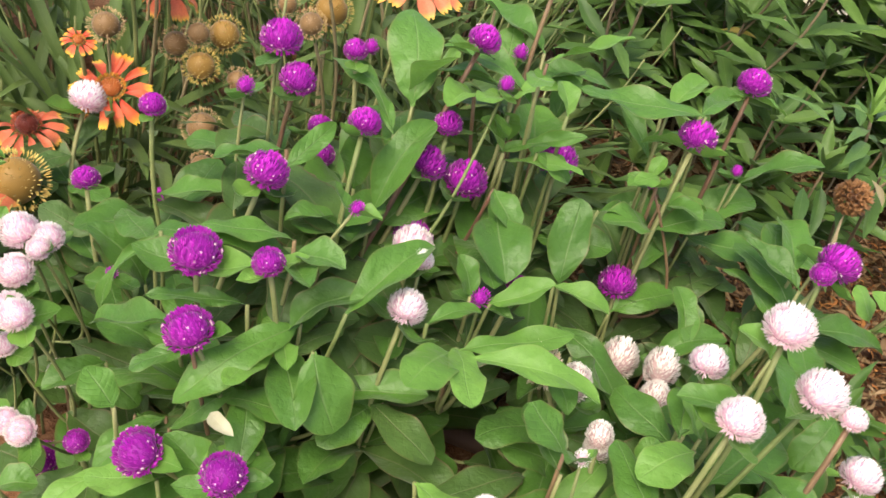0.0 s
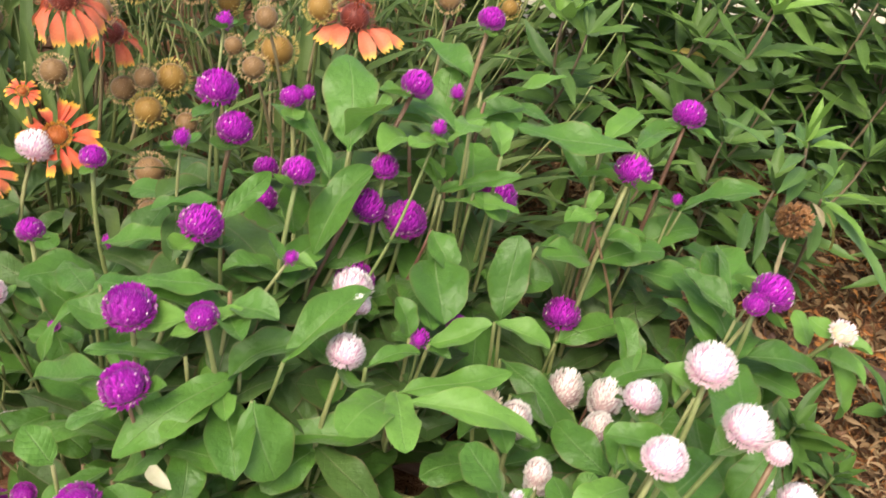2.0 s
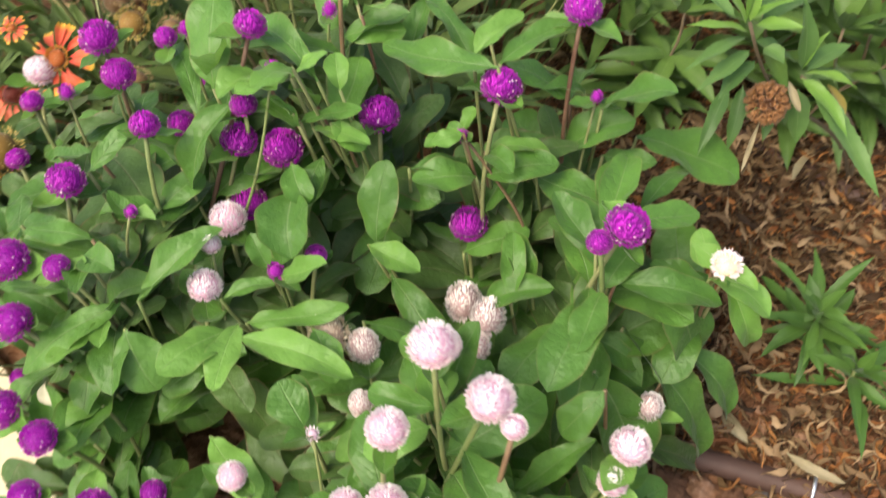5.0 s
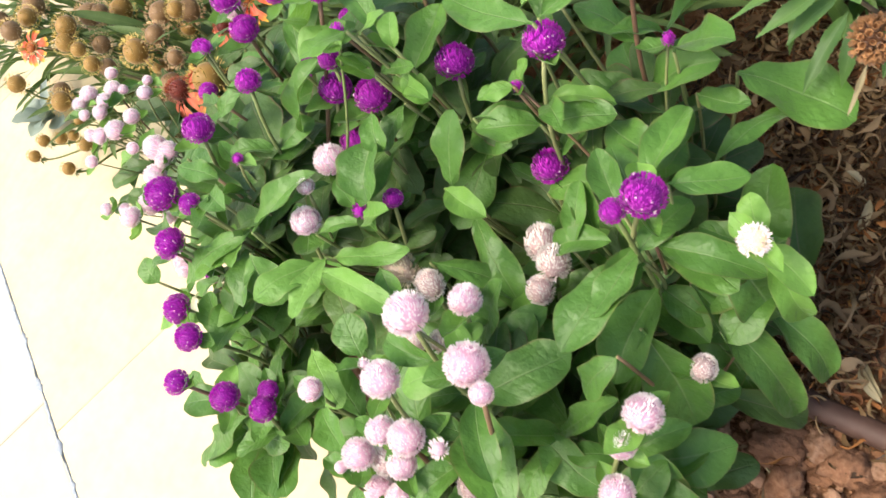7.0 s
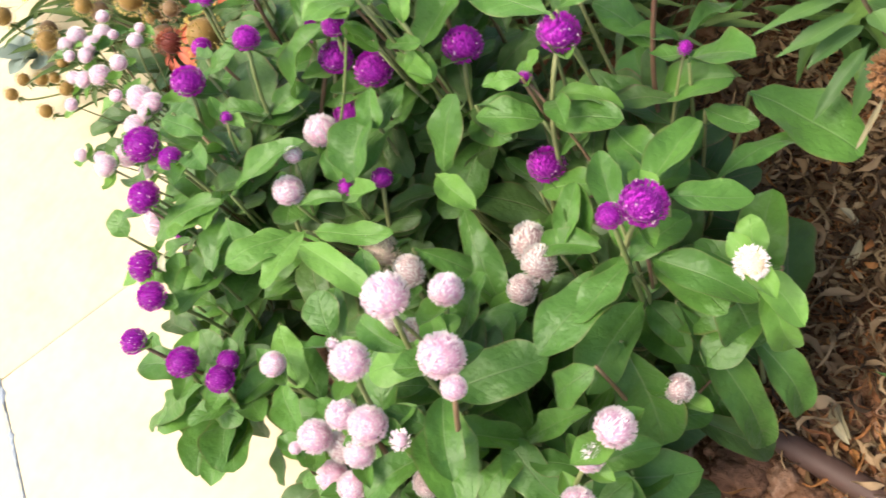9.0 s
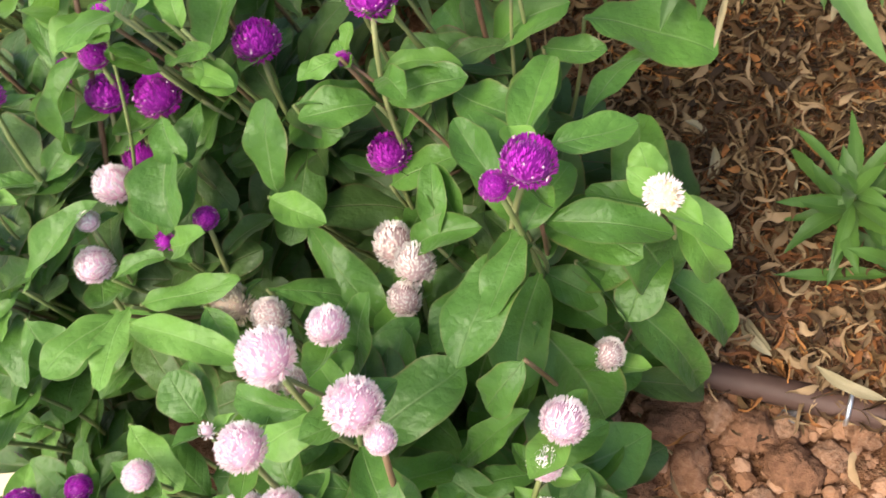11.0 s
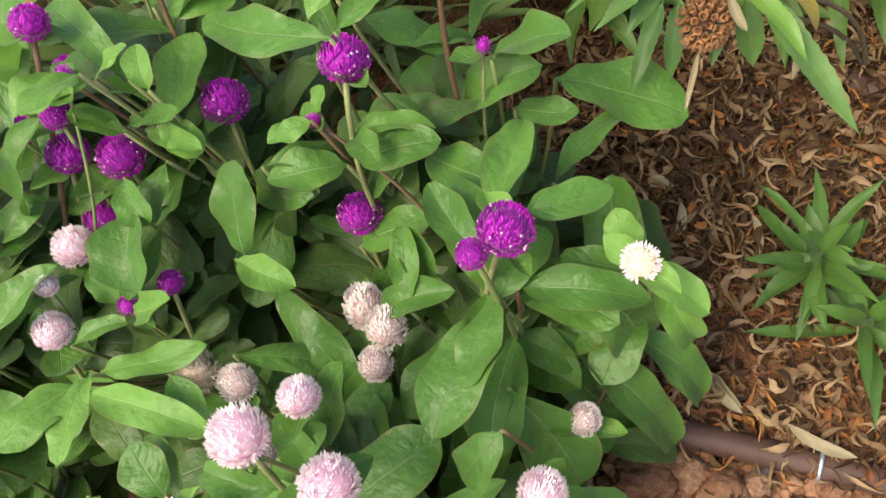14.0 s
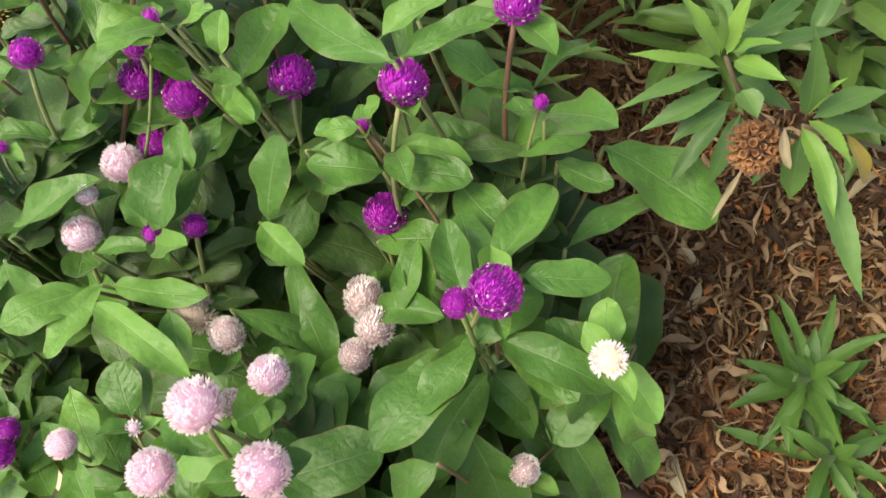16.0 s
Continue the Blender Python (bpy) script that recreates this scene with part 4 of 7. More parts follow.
leaf(plant, root, (0.014, 0.390, 0.270), (0.032, 0.403, 0.280), 0.009, 0.08, 0, 1, 0.70)
leaf(plant, root, (0.033, 0.392, 0.238), (0.028, 0.434, 0.243), 0.027, 0.06, 0, 0, 0.50)
leaf(plant, root, (0.043, 0.457, 0.220), (0.048, 0.488, 0.240), 0.017, 0.08, 0, 0, 0.70)
leaf(plant, root, (0.007, 0.440, 0.250), (0.006, 0.464, 0.270), 0.020, 0.08, 0, 0, 0.60)
leaf(plant, root, (0.026, 0.395, 0.265), (-0.030, 0.423, 0.270), 0.018, 0.08, 0, 0, 0.60)
leaf(plant, root, (0.043, 0.389, 0.270), (0.036, 0.404, 0.280), 0.013, 0.08, 0, 1, 0.60)
leaf(plant, root, (-0.005, 0.390, 0.266), (-0.016, 0.366, 0.272), 0.017, 0.10, 0, 1, 0.60)


root = (0.135, 0.400, 0.0)
plant = thing("globe_amaranth", root, "globe amaranth with magenta heads beside the dry leaf litter", "flowering plant", "globe amaranths")
head(plant, root, "p", (0.146, 0.468, 0.273), 0.0194)
head(plant, root, "p", (0.117, 0.421, 0.258), 0.0215)
head(plant, root, "p", (0.102, 0.387, 0.172), 0.0223)
head(plant, root, "b", (0.100, 0.403, 0.235), 0.0074, (-0.6, 0.1, 1))
head(plant, root, "b", (0.157, 0.457, 0.221), 0.0076)
leaf(plant, root, (0.099, 0.431, 0.265), (0.117, 0.460, 0.272), 0.016, 0.00, 0, 1, 0.70)
leaf(plant, root, (0.100, 0.452, 0.252), (0.084, 0.476, 0.241), 0.014, 0.08, 0, 0, 0.60)
leaf(plant, root, (0.115, 0.427, 0.268), (0.141, 0.465, 0.267), 0.014, 0.05, 0, 0, 0.70)
leaf(plant, root, (0.161, 0.453, 0.216), (0.201, 0.453, 0.242), 0.021, 0.12, 0, 0, 0.45)
leaf(plant, root, (0.102, 0.400, 0.241), (0.088, 0.390, 0.241), 0.011, 0.06, 0, 1, 0.70)
leaf(plant, root, (0.112, 0.404, 0.221), (0.131, 0.392, 0.227), 0.015, 0.08, 0, 0, 0.70)
leaf(plant, root, (0.178, 0.471, 0.175), (0.240, 0.471, 0.156), 0.034, 0.06, 0, 0, 0.40)
leaf(plant, root, (0.194, 0.414, 0.184), (0.213, 0.466, 0.163), 0.013, 0.06, 0, 0, 0.70)
leaf(plant, root, (0.148, 0.464, 0.213), (0.131, 0.445, 0.233), 0.011, 0.06, 0, 0, 0.70)
leaf(plant, root, (0.136, 0.475, 0.191), (0.132, 0.530, 0.151), 0.014, 0.10, 0, 0, 0.60)
leaf(plant, root, (0.162, 0.454, 0.173), (0.194, 0.455, 0.176), 0.016, 0.06, 0, 0, 0.70)
leaf(plant, root, (0.135, 0.414, 0.197), (0.181, 0.400, 0.205), 0.023, 0.06, 0, 0, 0.60)
leaf(plant, root, (0.116, 0.422, 0.271), (0.049, 0.428, 0.265), 0.021, 0.06, 0, 0, 0.60)
leaf(plant, root, (0.102, 0.375, 0.160), (0.137, 0.394, 0.170), 0.020, 0.08, 0, 0, 0.60)
leaf(plant, root, (0.110, 0.406, 0.220), (0.143, 0.420, 0.210), 0.012, 0.08, 0, 1, 0.70)
leaf(plant, root, (0.099, 0.403, 0.235), (0.085, 0.387, 0.240), 0.010, 0.08, 0, 1, 0.70)
leaf(plant, root, (0.099, 0.407, 0.235), (0.104, 0.415, 0.245), 0.009, 0.08, 0, 1, 0.60)
leaf(plant, root, (0.107, 0.396, 0.209), (0.078, 0.378, 0.220), 0.021, 0.06, 0, 0, 0.50)


root = (0.142, 0.362, 0.0)
plant = thing("globe_amaranth", root, "globe amaranth with one double magenta head over broad leaves", "flowering plant", "globe amaranths")
head(plant, root, "p", (0.197, 0.369, 0.240), 0.0222)
head(plant, root, "p", (0.187, 0.357, 0.240), 0.0130, (-0.12, 0.15, 1), 0)
leaf(plant, root, (0.064, 0.349, 0.193), (0.064, 0.382, 0.228), 0.022, 0.10, 0, 0, 0.60)
leaf(plant, root, (0.061, 0.346, 0.195), (0.093, 0.341, 0.190), 0.017, 0.10, 0, 1, 0.70)
leaf(plant, root, (0.141, 0.347, 0.174), (0.132, 0.381, 0.187), 0.015, 0.06, 0, 0, 0.60)
leaf(plant, root, (0.183, 0.376, 0.221), (0.183, 0.427, 0.216), 0.019, 0.06, 0, 0, 0.45)
leaf(plant, root, (0.195, 0.360, 0.199), (0.248, 0.369, 0.189), 0.019, 0.08, 0, 0, 0.50)
leaf(plant, root, (0.192, 0.351, 0.193), (0.181, 0.291, 0.204), 0.026, 0.10, 0, 0, 0.40)
leaf(plant, root, (0.184, 0.362, 0.222), (0.155, 0.387, 0.227), 0.017, 0.06, 0, 0, 0.50)
leaf(plant, root, (0.181, 0.391, 0.209), (0.183, 0.428, 0.212), 0.022, 0.08, 0, 0, 0.50)
leaf(plant, root, (0.196, 0.384, 0.222), (0.226, 0.405, 0.211), 0.017, 0.10, 0, 0, 0.50)
leaf(plant, root, (0.184, 0.373, 0.165), (0.237, 0.358, 0.183), 0.027, 0.08, 0, 0, 0.45)
leaf(plant, root, (0.228, 0.371, 0.127), (0.268, 0.358, 0.075), 0.023, 0.10, 0, 0, 0.55)
leaf(plant, root, (0.185, 0.353, 0.145), (0.214, 0.348, 0.132), 0.020, 0.06, 0, 0, 0.60)
leaf(plant, root, (0.070, 0.344, 0.170), (0.122, 0.305, 0.143), 0.021, 0.08, 0, 0, 0.70)
leaf(plant, root, (0.149, 0.359, 0.169), (0.129, 0.380, 0.186), 0.016, 0.06, 0, 0, 0.55)
leaf(plant, root, (0.126, 0.343, 0.165), (0.163, 0.358, 0.179), 0.018, 0.06, 0, 0, 0.70)
leaf(plant, root, (0.195, 0.324, 0.165), (0.226, 0.298, 0.110), 0.035, 0.08, 0, 0, 0.60)
leaf(plant, root, (0.201, 0.360, 0.150), (0.259, 0.334, 0.060), 0.024, 0.08, 0, 0, 0.60)
leaf(plant, root, (0.187, 0.325, 0.120), (0.167, 0.268, 0.090), 0.032, 0.08, 0, 0, 0.50)
leaf(plant, root, (0.194, 0.350, 0.120), (0.243, 0.326, 0.050), 0.027, 0.08, 0, 0, 0.60)
leaf(plant, root, (0.171, 0.330, 0.140), (0.159, 0.282, 0.080), 0.036, 0.08, 0, 0, 0.60)
leaf(plant, root, (0.215, 0.322, 0.080), (0.258, 0.338, 0.030), 0.020, 0.08, 0, 0, 0.60)
leaf(plant, root, (0.216, 0.381, 0.170), (0.242, 0.369, 0.120), 0.033, 0.08, 0, 0, 0.45)
leaf(plant, root, (0.190, 0.365, 0.200), (0.154, 0.396, 0.215), 0.022, 0.08, 0, 0, 0.60)


root = (-0.050, 0.190, 0.0)
plant = thing("globe_amaranth", root, "low globe amaranth with small magenta heads over the kerb", "flowering plant", "globe amaranths")
head(plant, root, "p", (-0.061, 0.191, 0.192), 0.0192)
head(plant, root, "p", (-0.053, 0.163, 0.188), 0.0173)
head(plant, root, "p", (-0.024, 0.171, 0.174), 0.0197)
head(plant, root, "p", (0.004, 0.178, 0.169), 0.0175)
head(plant, root, "p", (0.000, 0.189, 0.169), 0.0134)
head(plant, root, "b", (-0.114, 0.176, 0.096), 0.0112)
leaf(plant, root, (-0.020, 0.166, 0.150), (-0.074, 0.110, 0.107), 0.019, 0.08, 0, 0, 0.60)
leaf(plant, root, (-0.056, 0.222, 0.165), (-0.074, 0.204, 0.170), 0.015, 0.08, 0, 1, 0.60)
leaf(plant, root, (-0.093, 0.199, 0.160), (-0.124, 0.195, 0.155), 0.017, 0.08, 0, 1, 0.50)
leaf(plant, root, (-0.019, 0.178, 0.110), (-0.008, 0.154, 0.080), 0.021, 0.08, 0, 0, 0.60)
leaf(plant, root, (-0.032, 0.169, 0.120), (-0.051, 0.140, 0.090), 0.014, 0.08, 0, 0, 0.60)
leaf(plant, root, (-0.000, 0.165, 0.080), (0.007, 0.132, 0.050), 0.015, 0.08, 0, 0, 0.60)
leaf(plant, root, (-0.075, 0.234, 0.130), (-0.082, 0.183, 0.100), 0.020, 0.08, 0, 0, 0.60)
leaf(plant, root, (-0.090, 0.154, 0.120), (-0.117, 0.158, 0.120), 0.013, 0.08, 0, 0, 0.60)
leaf(plant, root, (-0.117, 0.204, 0.150), (-0.136, 0.177, 0.150), 0.011, 0.08, 0, 1, 0.60)
leaf(plant, root, (-0.071, 0.206, 0.130), (-0.114, 0.203, 0.130), 0.017, 0.08, 0, 0, 0.60)
leaf(plant, root, (-0.105, 0.237, 0.150), (-0.126, 0.206, 0.140), 0.016, 0.08, 0, 0, 0.60)
leaf(plant, root, (-0.083, 0.181, 0.110), (-0.130, 0.173, 0.100), 0.017, 0.08, 0, 0, 0.60)
leaf(plant, root, (-0.066, 0.214, 0.100), (-0.066, 0.173, 0.080), 0.022, 0.08, 0, 0, 0.60)
leaf(plant, root, (-0.071, 0.173, 0.100), (-0.104, 0.135, 0.080), 0.018, 0.08, 0, 0, 0.60)


root = (0.125, 0.235, 0.0)
plant = thing("globe_amaranth", root, "globe amaranth with pale pink and faded flower heads", "flowering plant", "globe amaranths")
head(plant, root, "w", (0.142, 0.269, 0.278), 0.0226, None, 0)
head(plant, root, "w", (0.131, 0.291, 0.225), 0.0190)
head(plant, root, "w", (0.167, 0.263, 0.253), 0.0230)
head(plant, root, "w", (0.180, 0.255, 0.251), 0.0125, None, 0)
head(plant, root, "w", (0.130, 0.237, 0.253), 0.0204)
head(plant, root, "d", (0.129, 0.321, 0.160), 0.0191)
head(plant, root, "d", (0.111, 0.348, 0.154), 0.0240)
head(plant, root, "d", (0.131, 0.338, 0.166), 0.0224)
head(plant, root, "s", (0.060, 0.293, 0.193), 0.0225, (-0.5, 0.15, 1))
head(plant, root, "d", (0.079, 0.293, 0.186), 0.0200)
head(plant, root, "d", (0.226, 0.323, 0.143), 0.0168)
head(plant, root, "w", (0.046, 0.207, 0.190), 0.0161)
head(plant, root, "c", (0.081, 0.236, 0.204), 0.0071)
head(plant, root, "w", (0.224, 0.285, 0.183), 0.0216)
head(plant, root, "w", (0.220, 0.267, 0.178), 0.0163)
head(plant, root, "w", (0.223, 0.246, 0.161), 0.0195)
head(plant, root, "w", (0.109, 0.211, 0.200), 0.0179)
head(plant, root, "w", (0.129, 0.216, 0.206), 0.0216)
head(plant, root, "w", (0.090, 0.191, 0.179), 0.0205)
head(plant, root, "w", (0.128, 0.202, 0.195), 0.0176)
head(plant, root, "w", (0.082, 0.179, 0.176), 0.0080)
head(plant, root, "c", (0.147, 0.220, 0.203), 0.0102)
head(plant, root, "d", (0.099, 0.195, 0.165), 0.0200)
head(plant, root, "w", (0.100, 0.178, 0.157), 0.0190)
head(plant, root, "w", (0.117, 0.182, 0.162), 0.0180)
head(plant, root, "d", (0.137, 0.206, 0.132), 0.0200)
head(plant, root, "d", (0.144, 0.234, 0.142), 0.0200)
head(plant, root, "d", (0.092, 0.262, 0.190), 0.0150, None, 0)
head(plant, root, "d", (0.096, 0.268, 0.172), 0.0160, None, 0)
leaf(plant, root, (0.075, 0.304, 0.190), (0.121, 0.321, 0.124), 0.018, 0.10, 0, 0, 0.70)
leaf(plant, root, (0.057, 0.287, 0.205), (0.076, 0.267, 0.192), 0.018, 0.08, 0, 0, 0.70)
leaf(plant, root, (0.130, 0.277, 0.186), (0.142, 0.309, 0.222), 0.018, 0.06, 0, 0, 0.60)
leaf(plant, root, (0.036, 0.198, 0.160), (0.072, 0.186, 0.167), 0.019, 0.08, 0, 0, 0.60)
leaf(plant, root, (0.147, 0.229, 0.186), (0.153, 0.225, 0.132), 0.016, 0.10, 0, 0, 0.60)
leaf(plant, root, (0.150, 0.232, 0.187), (0.128, 0.227, 0.199), 0.013, 0.08, 0, 0, 0.70)
leaf(plant, root, (0.172, 0.257, 0.135), (0.153, 0.235, 0.185), 0.017, 0.06, 0, 0, 0.60)
leaf(plant, root, (0.171, 0.255, 0.137), (0.207, 0.286, 0.175), 0.015, 0.06, 0, 0, 0.70)
leaf(plant, root, (0.176, 0.252, 0.138), (0.171, 0.217, 0.137), 0.018, 0.10, 0, 0, 0.60)
leaf(plant, root, (0.076, 0.236, 0.189), (0.055, 0.262, 0.199), 0.019, 0.06, 0, 0, 0.60)
leaf(plant, root, (0.221, 0.266, 0.060), (0.248, 0.300, 0.040), 0.023, 0.08, 0, 0, 0.60)
leaf(plant, root, (0.211, 0.270, 0.140), (0.235, 0.254, 0.100), 0.027, 0.08, 0, 0, 0.60)
leaf(plant, root, (0.074, 0.239, 0.200), (0.055, 0.254, 0.210), 0.021, 0.08, 0, 0, 0.60)
leaf(plant, root, (0.141, 0.265, 0.262), (0.125, 0.272, 0.268), 0.013, 0.08, 0, 1, 0.60)
leaf(plant, root, (0.126, 0.264, 0.200), (0.131, 0.295, 0.200), 0.016, 0.08, 0, 0, 0.60)
leaf(plant, root, (0.044, 0.293, 0.130), (0.066, 0.276, 0.100), 0.027, 0.08, 0, 0, 0.60)
leaf(plant, root, (0.133, 0.259, 0.200), (0.107, 0.236, 0.200), 0.020, 0.08, 0, 1, 0.60)
leaf(plant, root, (0.206, 0.302, 0.200), (0.190, 0.281, 0.180), 0.019, 0.08, 0, 0, 0.60)
leaf(plant, root, (0.015, 0.225, 0.170), (0.054, 0.205, 0.165), 0.020, 0.08, 0, 1, 0.60)
leaf(plant, root, (0.101, 0.266, 0.170), (0.081, 0.238, 0.160), 0.015, 0.08, 0, 1, 0.60)
leaf(plant, root, (0.123, 0.249, 0.170), (0.097, 0.230, 0.170), 0.014, 0.08, 0, 0, 0.60)
leaf(plant, root, (0.097, 0.187, 0.150), (0.069, 0.159, 0.130), 0.015, 0.08, 0, 0, 0.60)
leaf(plant, root, (0.151, 0.220, 0.180), (0.139, 0.184, 0.180), 0.021, 0.08, 0, 0, 0.60)
leaf(plant, root, (0.025, 0.211, 0.130), (0.045, 0.196, 0.110), 0.019, 0.08, 0, 0, 0.60)
leaf(plant, root, (0.136, 0.267, 0.200), (0.123, 0.280, 0.215), 0.015, 0.08, 0, 1, 0.60)
leaf(plant, root, (0.128, 0.266, 0.200), (0.138, 0.285, 0.210), 0.012, 0.08, 0, 1, 0.60)
leaf(plant, root, (0.114, 0.257, 0.180), (0.119, 0.269, 0.190), 0.013, 0.08, 0, 0, 0.60)
leaf(plant, root, (0.242, 0.395, 0.170), (0.219, 0.369, 0.150), 0.026, 0.08, 0, 0, 0.60)


root = (-0.005, 0.290, 0.0)
plant = thing("globe_amaranth", root, "small globe amaranth with pale pink heads among magenta ones", "flowering plant", "globe amaranths")
head(plant, root, "w", (-0.015, 0.331, 0.211), 0.0223)
head(plant, root, "w", (-0.009, 0.291, 0.208), 0.0202)
head(plant, root, "w", (-0.008, 0.308, 0.224), 0.0120)


root = (0.205, 0.380, 0.0)
plant = thing("globe_amaranth", root, "young globe amaranth with one pale pink head and light leaves", "flowering plant", "globe amaranths")
head(plant, root, "o", (0.245, 0.373, 0.221), 0.0150, (0.15, -0.25, 1))
leaf(plant, root, (0.239, 0.383, 0.196), (0.228, 0.398, 0.208), 0.015, 0.15, 0, 1, 0.50)
leaf(plant, root, (0.239, 0.378, 0.195), (0.271, 0.367, 0.192), 0.016, 0.15, 0, 1, 0.60)
leaf(plant, root, (0.246, 0.381, 0.202), (0.266, 0.364, 0.164), 0.016, 0.15, 0, 1, 0.60)

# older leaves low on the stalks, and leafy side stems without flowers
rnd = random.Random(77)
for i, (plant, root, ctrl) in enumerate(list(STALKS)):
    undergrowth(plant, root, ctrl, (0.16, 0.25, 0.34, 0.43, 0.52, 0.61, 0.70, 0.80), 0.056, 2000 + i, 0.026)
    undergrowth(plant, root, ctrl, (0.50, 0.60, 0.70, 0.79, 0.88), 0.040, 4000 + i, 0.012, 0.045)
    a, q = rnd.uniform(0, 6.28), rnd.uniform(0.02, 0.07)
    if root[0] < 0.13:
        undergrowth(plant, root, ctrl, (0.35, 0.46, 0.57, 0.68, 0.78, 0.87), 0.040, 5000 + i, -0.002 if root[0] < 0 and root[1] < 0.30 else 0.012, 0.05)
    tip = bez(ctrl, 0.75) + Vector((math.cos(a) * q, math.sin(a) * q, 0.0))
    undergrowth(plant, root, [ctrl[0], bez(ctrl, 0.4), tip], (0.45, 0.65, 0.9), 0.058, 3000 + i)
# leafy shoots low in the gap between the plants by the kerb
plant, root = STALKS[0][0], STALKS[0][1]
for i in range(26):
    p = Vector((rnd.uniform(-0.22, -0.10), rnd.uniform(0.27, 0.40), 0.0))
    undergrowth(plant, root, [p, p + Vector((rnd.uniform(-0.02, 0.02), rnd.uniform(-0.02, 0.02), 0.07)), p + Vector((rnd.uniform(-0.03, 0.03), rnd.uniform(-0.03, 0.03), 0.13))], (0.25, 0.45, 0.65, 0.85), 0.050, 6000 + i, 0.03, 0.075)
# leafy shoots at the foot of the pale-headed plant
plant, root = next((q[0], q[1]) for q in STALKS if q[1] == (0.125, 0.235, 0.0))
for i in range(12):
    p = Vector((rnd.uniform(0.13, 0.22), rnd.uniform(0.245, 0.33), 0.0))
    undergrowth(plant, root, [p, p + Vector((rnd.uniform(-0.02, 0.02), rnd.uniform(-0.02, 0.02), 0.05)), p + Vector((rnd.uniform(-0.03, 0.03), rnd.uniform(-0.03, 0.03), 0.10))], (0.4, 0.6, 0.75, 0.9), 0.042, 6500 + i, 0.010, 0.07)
for i, (plant, root, ctrl, size, h) in enumerate(list(HEADS_AT)):
    if size > 0.0125:
        node_pair(plant, root, ctrl, size, h, 7000 + i)
        node_pair(plant, root, ctrl, size, h, 7500 + i, (0.070, 0.100), (0.042, 0.060))
        node_pair(plant, root, ctrl, size, h, 7800 + i, (0.105, 0.140), (0.046, 0.064))



# ---- the drip pipe and its wire clip ----
def pipe(points, label):
    line = []
    pts = [Vector(p) for p in points]
    for a, b in zip(pts, pts[1:]):
        for i in range(8):
            line.append(a.lerp(b, i / 8))
    line.append(pts[-1])
    ob = part("drip_pipe", tube_along(line, 0.0082, 0.0082, 16), M_PIPE, None)
    return tagged(ob, label, "irrigation pipe", "drip pipes")


pipe(((-0.25, 0.44, 0.006), (0.0, 0.385, 0.006), (0.15, 0.362, 0.006), (0.255, 0.350, 0.008), (0.365, 0.351, 0.008), (0.60, 0.37, 0.006), (1.0, 0.40, 0.006)), "brown plastic drip irrigation pipe on the soil")
pipe(((0.12, 0.66, 0.006), (0.32, 0.585, 0.008), (0.45, 0.565, 0.008), (0.8, 0.60, 0.006)), "brown drip pipe half buried in leaf litter")
clip = thing("pipe_clip", (0.3315, 0.352, 0.0), "bent galvanised wire clip pinning down the pipe", "pipe clip")
arc = [Vector((0.0, math.cos(a) * 0.0098, 0.008 + math.sin(a) * 0.0098)) for a in np.linspace(0.0, math.pi, 12)]
arc = [Vector((0.001, 0.0098, -0.02))] + arc + [Vector((0.001, -0.0098, -0.02))]
part("wire", tube_along(arc, 0.0013, 0.0013, 8), M_WIRE, clip)
ob = new("pebble", LUMPS[2])
ob.data = LUMPS[2].copy()
ob.data.materials.clear()
ob.data.materials.append(M_STONE)
ob.matrix_basis = pose(0.303, 0.337, 0.004, 10, 5, 40) @ Matrix.Scale(0.006, 4)
tagged(ob, "small dark grey pebble beside the drip pipe", "pebble")


def dry_leaf(b, t, width, material, label, bend=0.12):
    b, t = Vector(b), Vector(t)
    ob = thing("dry_leaf", b, label, "dry leaf", "fallen leaves")
    part("blade", blade(b, t, width, bend, 20, 0.5, 0.8, (0, 0, 1), 0.03, 0, 12, 6, 5), material, ob, "", b)


dry_leaf((0.267, 0.385, 0.012), (0.288, 0.367, 0.016), 0.0065, M_DEAD, "pale tan curled dry leaf on the litter")
dry_leaf((0.311, 0.367, 0.020), (0.348, 0.357, 0.024), 0.0073, M_DEAD, "long tan dry leaf lying across the drip pipe")
dry_leaf((0.229, 0.463, 0.012), (0.228, 0.487, 0.016), 0.0064, M_DEAD, "pale tan curled dry leaf on the litter")
dry_leaf((-0.077, 0.219, 0.190), (-0.063, 0.208, 0.194), 0.0072, M_CREAM, "withered cream leaf caught in the foliage")
dry_leaf((0.270, 0.387, 0.012), (0.287, 0.370, 0.016), 0.0060, M_DEAD, "pale tan curled dry leaf on the litter")
dry_leaf((0.278, 0.460, 0.012), (0.270, 0.487, 0.016), 0.0055, M_DEAD, "grey-tan curled dry leaf on the litter")
dry_leaf((0.184, 0.747, 0.170), (0.214, 0.739, 0.174), 0.0070, M_YELLOW, "yellowed narrow leaf hanging in the shrub")
dry_leaf((0.229, 0.745, 0.150), (0.230, 0.694, 0.154), 0.0091, M_YELLOW, "yellowed narrow leaf hanging in the shrub")
dry_leaf((0.290, 0.612, 0.015), (0.277, 0.579, 0.019), 0.0071, M_DEAD, "pale tan curled dry leaf on the litter")
dry_leaf((0.222, 0.494, 0.012), (0.206, 0.501, 0.016), 0.0056, M_DEAD, "pale tan curled dry leaf on the litter")

